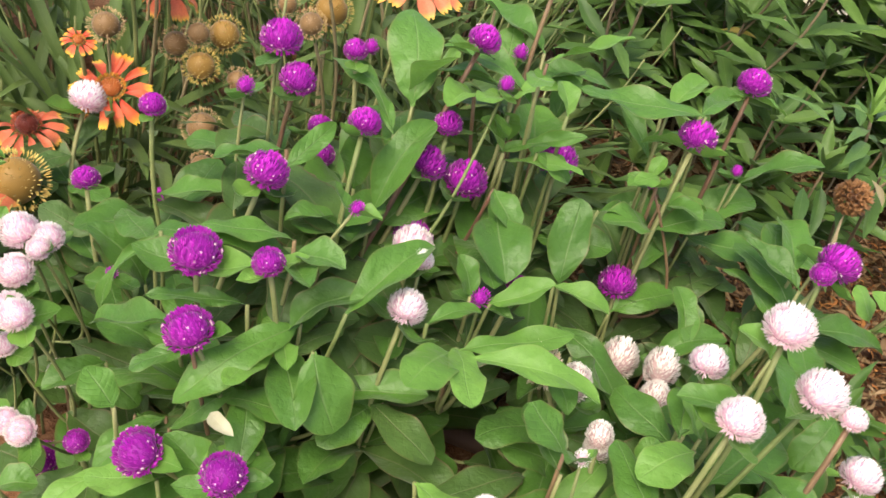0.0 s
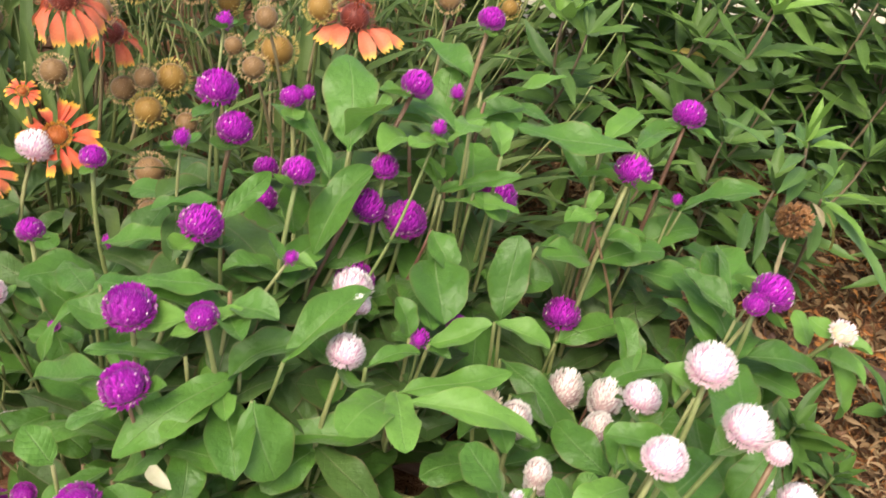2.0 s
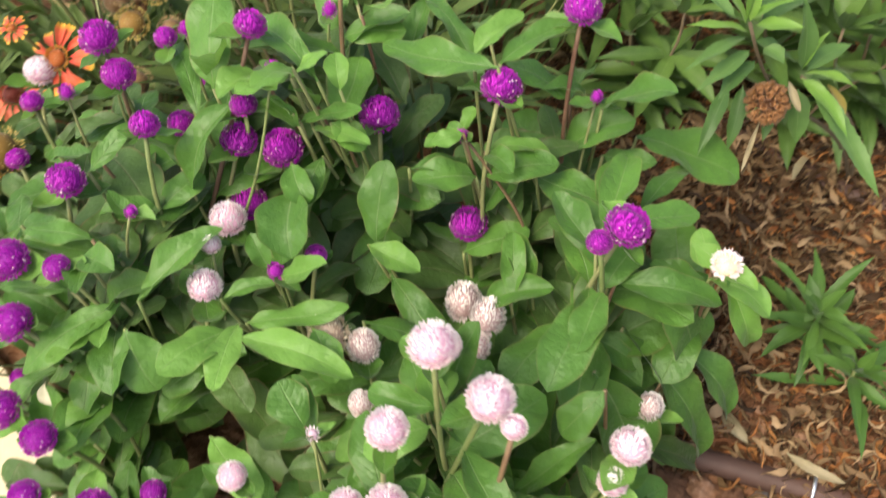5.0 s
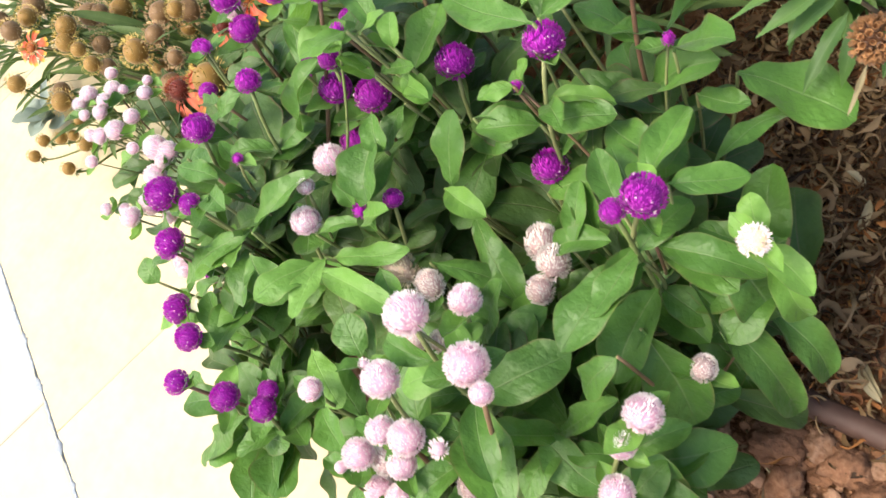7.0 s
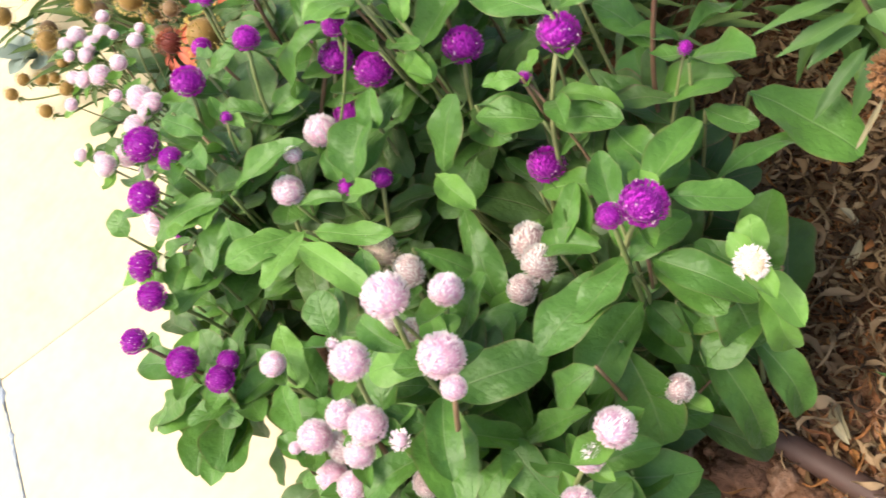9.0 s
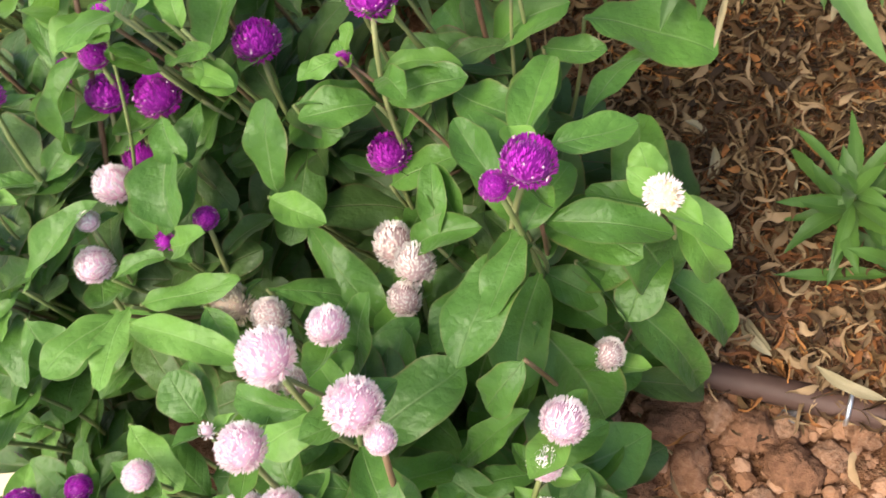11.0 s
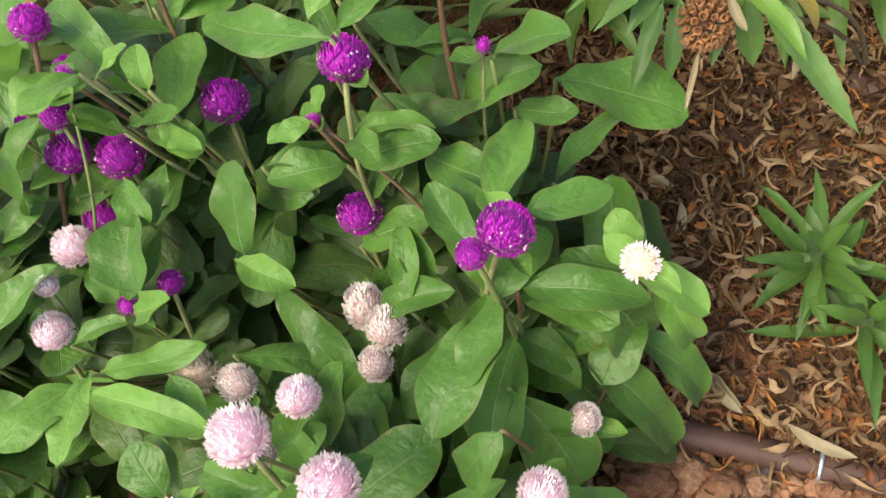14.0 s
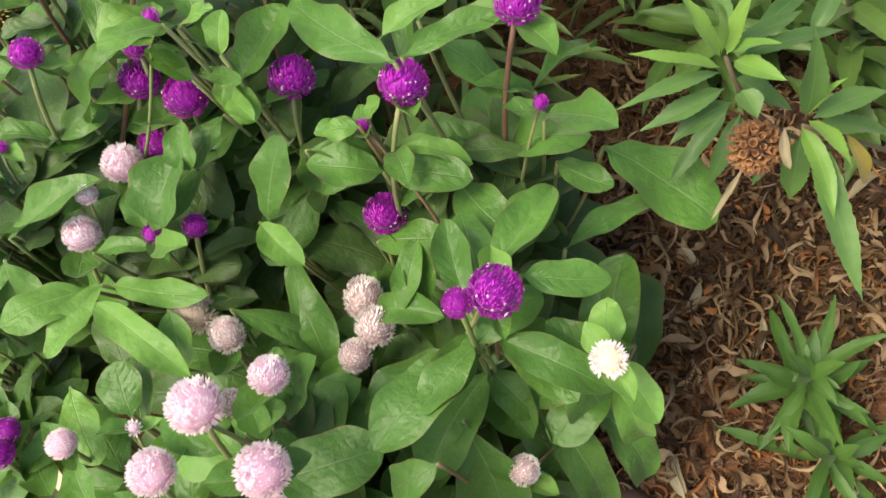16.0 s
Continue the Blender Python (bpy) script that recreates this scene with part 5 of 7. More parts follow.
twig = part("fallen_twig", tube([Vector((0.224, 0.318, 0.006)), Vector((0.236, 0.304, 0.009)), Vector((0.250, 0.301, 0.006)), Vector((0.272, 0.286, 0.006))], 0.0011, 0.0008, 6, 14), M_DRY_STEM, None)
tagged(twig, "thin pale dry twig lying on the bare soil", "twig")

# ---- blanket flowers ----
def seed_ball(n, seed, material):
    """A bristly seed globe of unit radius."""
    v, f, u = globe(n, 1.0, 0.94, 0.86, 0.95, 0.075, 0.4, seed, -0.9, 1.2, 1.0, 0.20, 0.12)
    return mesh_of("seed_globe", (v, f, u), material)


SEEDS = [seed_ball(300, 31, M_SEED), seed_ball(300, 32, M_SEED_GREEN), seed_ball(300, 33, M_SEED)]
DISCS = [mesh_of("flower_disc", globe(420, 1.0, 0.95, 0.80, 0.92, 0.085, 0.3, 41, -0.3, 1.0, 1.0, 0.0, 0.2), M_DISC),
         mesh_of("flower_disc", globe(300, 1.0, 0.55, 0.80, 0.92, 0.10, 0.3, 42, -0.2, 1.0, 1.0, 0.0, 0.2), M_DISC_Y)]


def flower_stem(plant, root, h, axis, material, r=0.0011):
    low = Vector(root) + Vector(((h.x - root[0]) * 0.45, (h.y - root[1]) * 0.45, -0.005))
    part("stalk", tube([low, low + Vector((0, 0, h.z * 0.5)), h - Vector(axis) * min(0.10, h.z * 0.4), h], r * 1.25, r, 6, 12), material, plant, "", root)


def seed_head(plant, root, at, size, kind=0, tilt=(0, 0)):
    count["n"] += 1
    h = Vector(at)
    axis = Vector((tilt[0], tilt[1], 1)).normalized()
    m = Matrix.Translation(h - Vector(root)) @ turn_to(axis, count["n"] * 1.3) @ Matrix.Scale(size / 2 * 1.10, 4)
    g = link_part("seed_head", SEEDS[kind], plant, "bristly round brown seed head", None, m)
    # dry collar under the globe
    rnd = random.Random(count["n"])
    pcs = []
    for i in range(11):
        a = i * 0.571 + rnd.uniform(-0.2, 0.2)
        d = Vector((math.cos(a), math.sin(a), 0))
        pcs.append(blade(Vector((0, 0, -0.75)), d * rnd.uniform(0.45, 0.80) + Vector((0, 0, -1.1 - rnd.uniform(0, 0.45))), 0.15, 0.1, 0, 0.1, 0.9, (0, 0, 1), 0.0, 0, 5, 2, i))
    part("collar", joined(pcs), M_GREY, g)
    flower_stem(plant, root, h - axis * size * 0.42, axis, M_THIN_STEM if kind else M_DRY_STEM)


def blanket_flower(plant, root, at, size, axis, droop, open_face=0, petals=13, miss=()):
    """Orange-red ray petals with yellow three-toothed tips round a domed dark disc."""
    count["n"] += 1
    h, axis = Vector(at), Vector(axis).normalized()
    k = size / 2
    m = Matrix.Translation(h - Vector(root)) @ turn_to(axis, count["n"])
    g = link_part("flower_disc", DISCS[1 if open_face else 0], plant, "domed dark red disc", None, m @ Matrix.Scale(k * (0.42 if not open_face else 0.38), 4))
    rnd = random.Random(count["n"])
    for i in range(petals):
        if i in miss:
            continue
        a = i * 6.283 / petals + rnd.uniform(-0.08, 0.08)
        R = (turn_to(axis, a)).to_3x3()
        d, up = R @ Vector((1, 0, 0)), axis
        dr = droop + rnd.uniform(-0.15, 0.15)
        b = h + d * k * 0.34 - axis * k * 0.12
        t = b + (d * math.cos(dr) - up * math.sin(dr)) * k * rnd.uniform(0.62, 0.82)
        v, f, u = blade(b, t, k * rnd.uniform(0.22, 0.31), rnd.uniform(0.05, 0.2), rnd.uniform(-25, 25), rnd.uniform(0.1, 0.6), 0.26, tuple(up + d * 0.4), 0.05, 0, 9, 6, count["n"] * 20 + i)
        long_way = (t - b).normalized()
        for j in range(7):     # three teeth at the tip
            v[-7 + j] = v[-14 + j] + long_way * k * (0.10 if j in (1, 3, 5) else 0.02)
        part("ray_petal", (v, f, u), M_RAY if open_face else M_RAY_PALE, plant, "", root)
    flower_stem(plant, root, h - axis * k * 0.3, axis, M_THIN_STEM, 0.0013)


def grassy_leaves(plant, root, n, spread, height, seed, material, width=(0.006, 0.012)):
    rnd = random.Random(seed)
    for i in range(n):
        a, q = rnd.uniform(0, 6.28), rnd.uniform(0, spread)
        b = Vector((root[0] + math.cos(a) * q * 0.6, root[1] + math.sin(a) * q * 0.6, rnd.uniform(0.005, height * 0.5)))
        a2 = a + rnd.uniform(-0.8, 0.8)
        L = rnd.uniform(0.06, 0.13)
        t = b + Vector((math.cos(a2) * L * 0.7, math.sin(a2) * L * 0.7, L * rnd.uniform(0.1, 0.9)))
        part("leaf", blade(b, t, rnd.uniform(*width), 0.12, rnd.uniform(-20, 20), 0.3, 0.6, (0, 0, 1), 0.02, 0, 8, 4, seed * 100 + i), material, plant, "", root)


LAV = mesh_of("floret", lump(3, 1.0), M_LAVENDER)

root = (-0.100, 0.500, 0.000)
plant = thing("blanket_flower", root, "blanket flower clump with orange blooms and brown seed heads", "flowering plant", "blanket flowers")
blanket_flower(plant, root, (-0.061, 0.513, 0.259), 0.062, (0.05, 0.15, 1), 0.45, 0, 14, (2, 6, 7, 11))
seed_head(plant, root, (-0.110, 0.488, 0.259), 0.0175, 0, (-0.26, -0.10))
seed_head(plant, root, (-0.111, 0.522, 0.217), 0.0267, 1, (0.18, 0.08))
seed_head(plant, root, (-0.081, 0.501, 0.267), 0.0197, 1, (0.02, -0.16))
seed_head(plant, root, (-0.111, 0.469, 0.235), 0.0176, 0, (-0.24, -0.19))
seed_head(plant, root, (-0.140, 0.520, 0.214), 0.0156, 0, (0.20, 0.10))
seed_head(plant, root, (-0.174, 0.498, 0.193), 0.0243, 1, (-0.25, 0.00))
seed_head(plant, root, (-0.158, 0.481, 0.172), 0.0185, 0, (0.04, 0.14))
seed_head(plant, root, (-0.190, 0.582, 0.216), 0.0263, 0, (0.01, -0.09))
seed_head(plant, root, (-0.130, 0.573, 0.233), 0.0233, 0, (-0.04, -0.22))
seed_head(plant, root, (-0.088, 0.558, 0.247), 0.0195, 0, (0.19, -0.28))
seed_head(plant, root, (-0.176, 0.581, 0.246), 0.0255, 0, (0.24, -0.25))
seed_head(plant, root, (-0.133, 0.556, 0.271), 0.0219, 0, (-0.16, 0.08))
grassy_leaves(plant, root, 185, 0.17, 0.25, 60, M_GREY, (0.004, 0.010))
for q in range(26):
    sx, sy = random.uniform(-0.18, 0.16), random.uniform(0.0, 0.26)
    flower_stem(plant, root, Vector((root[0] + sx, root[1] + sy, random.uniform(0.14, 0.24))), (sx + random.uniform(-0.6, 0.6), sy + random.uniform(-0.5, 0.3), 1), M_THIN_STEM, 0.0008)

root = (-0.240, 0.460, 0.000)
plant = thing("blanket_flower", root, "blanket flower clump with orange blooms and brown seed heads", "flowering plant", "blanket flowers")
blanket_flower(plant, root, (-0.215, 0.447, 0.266), 0.055, (-0.05, -0.15, 1), 1.10, 0)
blanket_flower(plant, root, (-0.207, 0.487, 0.224), 0.046, (0.0, -0.1, 1), 1.15, 0, 13, (1, 5, 6, 10))
blanket_flower(plant, root, (-0.220, 0.430, 0.180), 0.047, (0.1, -0.45, 0.8), 0.25, 1)
blanket_flower(plant, root, (-0.235, 0.425, 0.211), 0.020, (0.1, -0.3, 0.9), 0.30, 1)
seed_head(plant, root, (-0.214, 0.538, 0.231), 0.0242, 1, (-0.24, -0.10))
seed_head(plant, root, (-0.201, 0.484, 0.186), 0.0205, 0, (-0.18, -0.15))
seed_head(plant, root, (-0.185, 0.481, 0.200), 0.0172, 0, (0.14, 0.13))
seed_head(plant, root, (-0.179, 0.470, 0.184), 0.0223, 1, (0.00, -0.21))
seed_head(plant, root, (-0.164, 0.434, 0.165), 0.0239, 0, (-0.25, 0.17))
seed_head(plant, root, (-0.250, 0.488, 0.183), 0.0221, 0, (0.03, -0.15))
seed_head(plant, root, (-0.206, 0.469, 0.249), 0.0206, 0, (0.08, -0.16))
seed_head(plant, root, (-0.306, 0.596, 0.215), 0.0284, 0, (-0.18, -0.09))
seed_head(plant, root, (-0.243, 0.546, 0.243), 0.0245, 0, (0.08, -0.16))
seed_head(plant, root, (-0.209, 0.566, 0.250), 0.0249, 1, (0.15, -0.14))
grassy_leaves(plant, root, 185, 0.17, 0.25, 61, M_GREY, (0.004, 0.010))
for q in range(26):
    sx, sy = random.uniform(-0.18, 0.16), random.uniform(0.0, 0.26)
    flower_stem(plant, root, Vector((root[0] + sx, root[1] + sy, random.uniform(0.14, 0.24))), (sx + random.uniform(-0.6, 0.6), sy + random.uniform(-0.5, 0.3), 1), M_THIN_STEM, 0.0008)

root = (-0.020, 0.560, 0.000)
plant = thing("blanket_flower", root, "blanket flower clump with orange blooms and brown seed heads", "flowering plant", "blanket flowers")
seed_head(plant, root, (-0.009, 0.582, 0.251), 0.0193, 0, (-0.02, -0.13))
seed_head(plant, root, (-0.105, 0.595, 0.256), 0.0233, 0, (-0.16, -0.13))
grassy_leaves(plant, root, 185, 0.17, 0.25, 62, M_GREY, (0.004, 0.010))
for q in range(26):
    sx, sy = random.uniform(-0.18, 0.16), random.uniform(0.0, 0.26)
    flower_stem(plant, root, Vector((root[0] + sx, root[1] + sy, random.uniform(0.14, 0.24))), (sx + random.uniform(-0.6, 0.6), sy + random.uniform(-0.5, 0.3), 1), M_THIN_STEM, 0.0008)

root = (-0.160, 0.660, 0.000)
plant = thing("blanket_flower", root, "leafy blanket flower clump without open blooms", "flowering plant", "blanket flowers")
seed_head(plant, root, (-0.224, 0.663, 0.173), 0.0208, 0, (0.24, 0.18))
seed_head(plant, root, (-0.113, 0.753, 0.171), 0.0192, 1, (0.28, 0.09))
seed_head(plant, root, (-0.178, 0.750, 0.213), 0.0213, 0, (-0.12, -0.20))
seed_head(plant, root, (-0.171, 0.605, 0.197), 0.0218, 1, (-0.10, -0.30))
grassy_leaves(plant, root, 170, 0.20, 0.34, 90, M_GREY, (0.005, 0.011))
for q in range(20):
    sx, sy = random.uniform(-0.15, 0.15), random.uniform(-0.12, 0.15)
    flower_stem(plant, root, Vector((root[0] + sx, root[1] + sy, random.uniform(0.12, 0.22))), (sx, sy, 1), M_THIN_STEM, 0.0008)

root = (-0.360, 0.600, 0.000)
plant = thing("blanket_flower", root, "leafy blanket flower clump without open blooms", "flowering plant", "blanket flowers")
seed_head(plant, root, (-0.451, 0.551, 0.225), 0.0195, 0, (-0.13, -0.25))
seed_head(plant, root, (-0.264, 0.596, 0.185), 0.0182, 1, (-0.27, -0.22))
seed_head(plant, root, (-0.325, 0.547, 0.173), 0.0200, 0, (-0.15, 0.20))
seed_head(plant, root, (-0.436, 0.615, 0.224), 0.0196, 1, (0.29, -0.06))
grassy_leaves(plant, root, 170, 0.20, 0.34, 91, M_GREY, (0.005, 0.011))
for q in range(20):
    sx, sy = random.uniform(-0.15, 0.15), random.uniform(-0.12, 0.15)
    flower_stem(plant, root, Vector((root[0] + sx, root[1] + sy, random.uniform(0.12, 0.22))), (sx, sy, 1), M_THIN_STEM, 0.0008)

root = (-0.030, 0.740, 0.000)
plant = thing("blanket_flower", root, "leafy blanket flower clump without open blooms", "flowering plant", "blanket flowers")
seed_head(plant, root, (-0.082, 0.734, 0.173), 0.0197, 0, (-0.15, 0.14))
seed_head(plant, root, (0.036, 0.750, 0.172), 0.0190, 1, (-0.15, -0.20))
seed_head(plant, root, (-0.084, 0.817, 0.180), 0.0182, 0, (0.26, -0.02))
seed_head(plant, root, (0.068, 0.733, 0.233), 0.0206, 1, (0.17, 0.07))
grassy_leaves(plant, root, 170, 0.20, 0.34, 92, M_GREY, (0.005, 0.011))
for q in range(20):
    sx, sy = random.uniform(-0.15, 0.15), random.uniform(-0.12, 0.15)
    flower_stem(plant, root, Vector((root[0] + sx, root[1] + sy, random.uniform(0.12, 0.22))), (sx, sy, 1), M_THIN_STEM, 0.0008)

root = (-0.550, 0.640, 0.000)
plant = thing("blanket_flower", root, "leafy blanket flower clump without open blooms", "flowering plant", "blanket flowers")
seed_head(plant, root, (-0.551, 0.577, 0.185), 0.0215, 0, (0.24, 0.16))
seed_head(plant, root, (-0.583, 0.678, 0.226), 0.0206, 1, (0.19, -0.04))
seed_head(plant, root, (-0.519, 0.683, 0.189), 0.0217, 0, (0.27, -0.26))
seed_head(plant, root, (-0.456, 0.733, 0.217), 0.0182, 1, (0.24, -0.24))
grassy_leaves(plant, root, 170, 0.20, 0.34, 93, M_GREY, (0.005, 0.011))
for q in range(20):
    sx, sy = random.uniform(-0.15, 0.15), random.uniform(-0.12, 0.15)
    flower_stem(plant, root, Vector((root[0] + sx, root[1] + sy, random.uniform(0.12, 0.22))), (sx, sy, 1), M_THIN_STEM, 0.0008)

root = (-0.280, 0.780, 0.000)
plant = thing("blanket_flower", root, "leafy blanket flower clump without open blooms", "flowering plant", "blanket flowers")
seed_head(plant, root, (-0.186, 0.820, 0.174), 0.0187, 0, (0.08, -0.02))
seed_head(plant, root, (-0.231, 0.867, 0.185), 0.0180, 1, (0.25, -0.29))
seed_head(plant, root, (-0.205, 0.721, 0.227), 0.0211, 0, (0.23, -0.02))
seed_head(plant, root, (-0.204, 0.736, 0.217), 0.0193, 1, (0.24, 0.09))
grassy_leaves(plant, root, 170, 0.20, 0.34, 94, M_GREY, (0.005, 0.011))
for q in range(20):
    sx, sy = random.uniform(-0.15, 0.15), random.uniform(-0.12, 0.15)
    flower_stem(plant, root, Vector((root[0] + sx, root[1] + sy, random.uniform(0.12, 0.22))), (sx, sy, 1), M_THIN_STEM, 0.0008)

root = (-0.520, 0.420, 0.000)
plant = thing("blanket_flower", root, "blanket flower clump with seed heads beside the stone kerb", "flowering plant", "blanket flowers")
blanket_flower(plant, root, (-0.513, 0.324, 0.150), 0.035, (0.3, -0.3, 0.8), 0.20, 1)
seed_head(plant, root, (-0.442, 0.341, 0.162), 0.0244, 1, (-0.23, -0.33))
seed_head(plant, root, (-0.598, 0.369, 0.129), 0.0307, 0, (-0.08, -0.16))
seed_head(plant, root, (-0.449, 0.377, 0.153), 0.0285, 0, (-0.11, -0.36))
seed_head(plant, root, (-0.456, 0.400, 0.125), 0.0295, 1, (0.04, -0.22))
seed_head(plant, root, (-0.553, 0.330, 0.156), 0.0263, 0, (-0.16, -0.07))
seed_head(plant, root, (-0.480, 0.303, 0.118), 0.0220, 0, (-0.27, -0.33))
seed_head(plant, root, (-0.481, 0.285, 0.159), 0.0224, 1, (-0.23, 0.05))
seed_head(plant, root, (-0.448, 0.292, 0.130), 0.0251, 1, (-0.18, -0.39))
seed_head(plant, root, (-0.537, 0.347, 0.111), 0.0191, 0, (0.08, 0.01))
seed_head(plant, root, (-0.566, 0.352, 0.144), 0.0246, 1, (0.08, -0.02))
seed_head(plant, root, (-0.446, 0.354, 0.168), 0.0255, 1, (-0.25, -0.07))
seed_head(plant, root, (-0.607, 0.334, 0.130), 0.0256, 1, (-0.05, 0.10))
grassy_leaves(plant, root, 100, 0.13, 0.12, 70, M_GREY)
for q in range(26):
    sx, sy = random.uniform(-0.12, 0.12), random.uniform(-0.08, 0.14)
    flower_stem(plant, root, Vector((root[0] + sx, root[1] + sy, random.uniform(0.07, 0.15))), (sx, sy, 1), M_THIN_STEM, 0.0008)

root = (-0.700, 0.420, 0.000)
plant = thing("blanket_flower", root, "blanket flower clump with seed heads beside the stone kerb", "flowering plant", "blanket flowers")
seed_head(plant, root, (-0.660, 0.395, 0.130), 0.0240, 1, (-0.10, -0.20))
seed_head(plant, root, (-0.685, 0.345, 0.110), 0.0220, 0, (-0.15, -0.25))
seed_head(plant, root, (-0.635, 0.330, 0.095), 0.0200, 1, (-0.20, -0.30))
grassy_leaves(plant, root, 120, 0.18, 0.14, 71, M_GREY)
for q in range(26):
    sx, sy = random.uniform(-0.12, 0.12), random.uniform(-0.08, 0.14)
    flower_stem(plant, root, Vector((root[0] + sx, root[1] + sy, random.uniform(0.07, 0.15))), (sx, sy, 1), M_THIN_STEM, 0.0008)

root = (-0.360, 0.420, 0.000)
plant = thing("blanket_flower", root, "blanket flower clump with seed heads beside the stone kerb", "flowering plant", "blanket flowers")
blanket_flower(plant, root, (-0.266, 0.411, 0.150), 0.043, (0, -0.2, 1), 0.50, 0)
blanket_flower(plant, root, (-0.270, 0.345, 0.150), 0.059, (-0.25, -0.3, 0.8), 0.80, 0)
seed_head(plant, root, (-0.426, 0.357, 0.140), 0.0222, 0, (-0.16, -0.13))
seed_head(plant, root, (-0.332, 0.358, 0.164), 0.0281, 1, (-0.02, -0.40))
seed_head(plant, root, (-0.345, 0.401, 0.156), 0.0265, 0, (0.09, -0.09))
seed_head(plant, root, (-0.318, 0.413, 0.151), 0.0262, 0, (-0.06, -0.24))
seed_head(plant, root, (-0.320, 0.378, 0.165), 0.0223, 0, (-0.11, 0.06))
seed_head(plant, root, (-0.314, 0.351, 0.128), 0.0288, 0, (0.05, -0.01))
seed_head(plant, root, (-0.248, 0.364, 0.147), 0.0355, 1, (-0.12, -0.33))
seed_head(plant, root, (-0.336, 0.360, 0.132), 0.0198, 1, (-0.07, -0.22))
seed_head(plant, root, (-0.384, 0.338, 0.147), 0.0213, 0, (-0.26, -0.20))
seed_head(plant, root, (-0.150, 0.398, 0.166), 0.0166, 0, (-0.23, -0.07))
seed_head(plant, root, (-0.423, 0.340, 0.158), 0.0179, 1, (0.02, 0.08))
seed_head(plant, root, (-0.374, 0.370, 0.120), 0.0222, 0, (-0.07, -0.15))
seed_head(plant, root, (-0.439, 0.382, 0.151), 0.0226, 0, (-0.00, -0.09))
seed_head(plant, root, (-0.322, 0.407, 0.160), 0.0197, 1, (-0.18, 0.06))
seed_head(plant, root, (-0.331, 0.404, 0.134), 0.0193, 1, (-0.06, 0.05))
seed_head(plant, root, (-0.361, 0.370, 0.152), 0.0216, 1, (-0.18, -0.28))
seed_head(plant, root, (-0.279, 0.366, 0.164), 0.0170, 0, (-0.14, -0.20))
seed_head(plant, root, (-0.389, 0.333, 0.159), 0.0193, 1, (-0.19, -0.19))
seed_head(plant, root, (-0.214, 0.405, 0.111), 0.0138, 1, (-0.23, -0.13))
grassy_leaves(plant, root, 100, 0.13, 0.12, 72, M_GREY)
for q in range(26):
    sx, sy = random.uniform(-0.12, 0.12), random.uniform(-0.08, 0.14)
    flower_stem(plant, root, Vector((root[0] + sx, root[1] + sy, random.uniform(0.07, 0.15))), (sx, sy, 1), M_THIN_STEM, 0.0008)

root = (-0.515, 0.332, 0.000)
plant = thing("blanket_flower", root, "small dry seed heads hanging over the stone kerb", "flowering plant", "blanket flowers")
seed_head(plant, root, (-0.575, 0.250, 0.050), 0.0176, 1, (-0.6, -0.2))
seed_head(plant, root, (-0.549, 0.262, 0.050), 0.0186, 1, (-0.6, -0.2))
seed_head(plant, root, (-0.574, 0.230, 0.050), 0.0176, 1, (-0.6, -0.2))
seed_head(plant, root, (-0.505, 0.238, 0.050), 0.0181, 1, (-0.6, -0.2))
seed_head(plant, root, (-0.502, 0.269, 0.050), 0.0193, 1, (-0.6, -0.2))
seed_head(plant, root, (-0.532, 0.271, 0.050), 0.0160, 1, (-0.6, -0.2))
seed_head(plant, root, (-0.537, 0.288, 0.050), 0.0161, 1, (-0.6, -0.2))
grassy_leaves(plant, root, 20, 0.06, 0.05, 81, M_GREY)

root = (-0.235, 0.320, 0.000)
plant = thing("globe_amaranth", root, "globe amaranth with many small pale pink heads beside the kerb", "flowering plant", "globe amaranths")
head(plant, root, "w", (-0.311, 0.328, 0.185), 0.0117, None, 1, 0.6)
head(plant, root, "w", (-0.297, 0.317, 0.185), 0.0151, None, 1, 0.6)
head(plant, root, "w", (-0.322, 0.304, 0.185), 0.0165, None, 1, 0.6)
head(plant, root, "w", (-0.325, 0.293, 0.185), 0.0141, None, 1, 0.6)
head(plant, root, "w", (-0.311, 0.287, 0.185), 0.0105, None, 1, 0.6)
head(plant, root, "w", (-0.297, 0.305, 0.185), 0.0150, None, 1, 0.6)
head(plant, root, "w", (-0.294, 0.295, 0.185), 0.0138, None, 1, 0.6)
head(plant, root, "w", (-0.284, 0.320, 0.185), 0.0092, None, 1, 0.6)
head(plant, root, "w", (-0.244, 0.333, 0.197), 0.0088, None, 1, 0.6)
head(plant, root, "w", (-0.238, 0.323, 0.197), 0.0131, None, 1, 0.6)
head(plant, root, "w", (-0.236, 0.302, 0.197), 0.0141, None, 1, 0.6)
head(plant, root, "w", (-0.263, 0.288, 0.185), 0.0179, None, 1, 0.6)
head(plant, root, "w", (-0.276, 0.278, 0.185), 0.0147, None, 1, 0.6)
head(plant, root, "w", (-0.288, 0.275, 0.185), 0.0114, None, 1, 0.6)
head(plant, root, "w", (-0.200, 0.290, 0.190), 0.0205, None, 1, 0.6)
head(plant, root, "w", (-0.187, 0.292, 0.188), 0.0175, None, 1, 0.6)
head(plant, root, "w", (-0.213, 0.281, 0.197), 0.0106, None, 1, 0.6)
head(plant, root, "w", (-0.267, 0.257, 0.185), 0.0112, None, 1, 0.6)
head(plant, root, "w", (-0.172, 0.237, 0.196), 0.0170, None, 1, 0.6)
head(plant, root, "w", (-0.198, 0.239, 0.185), 0.0105, None, 1, 0.6)
head(plant, root, "w", (-0.217, 0.232, 0.185), 0.0107, None, 1, 0.6)
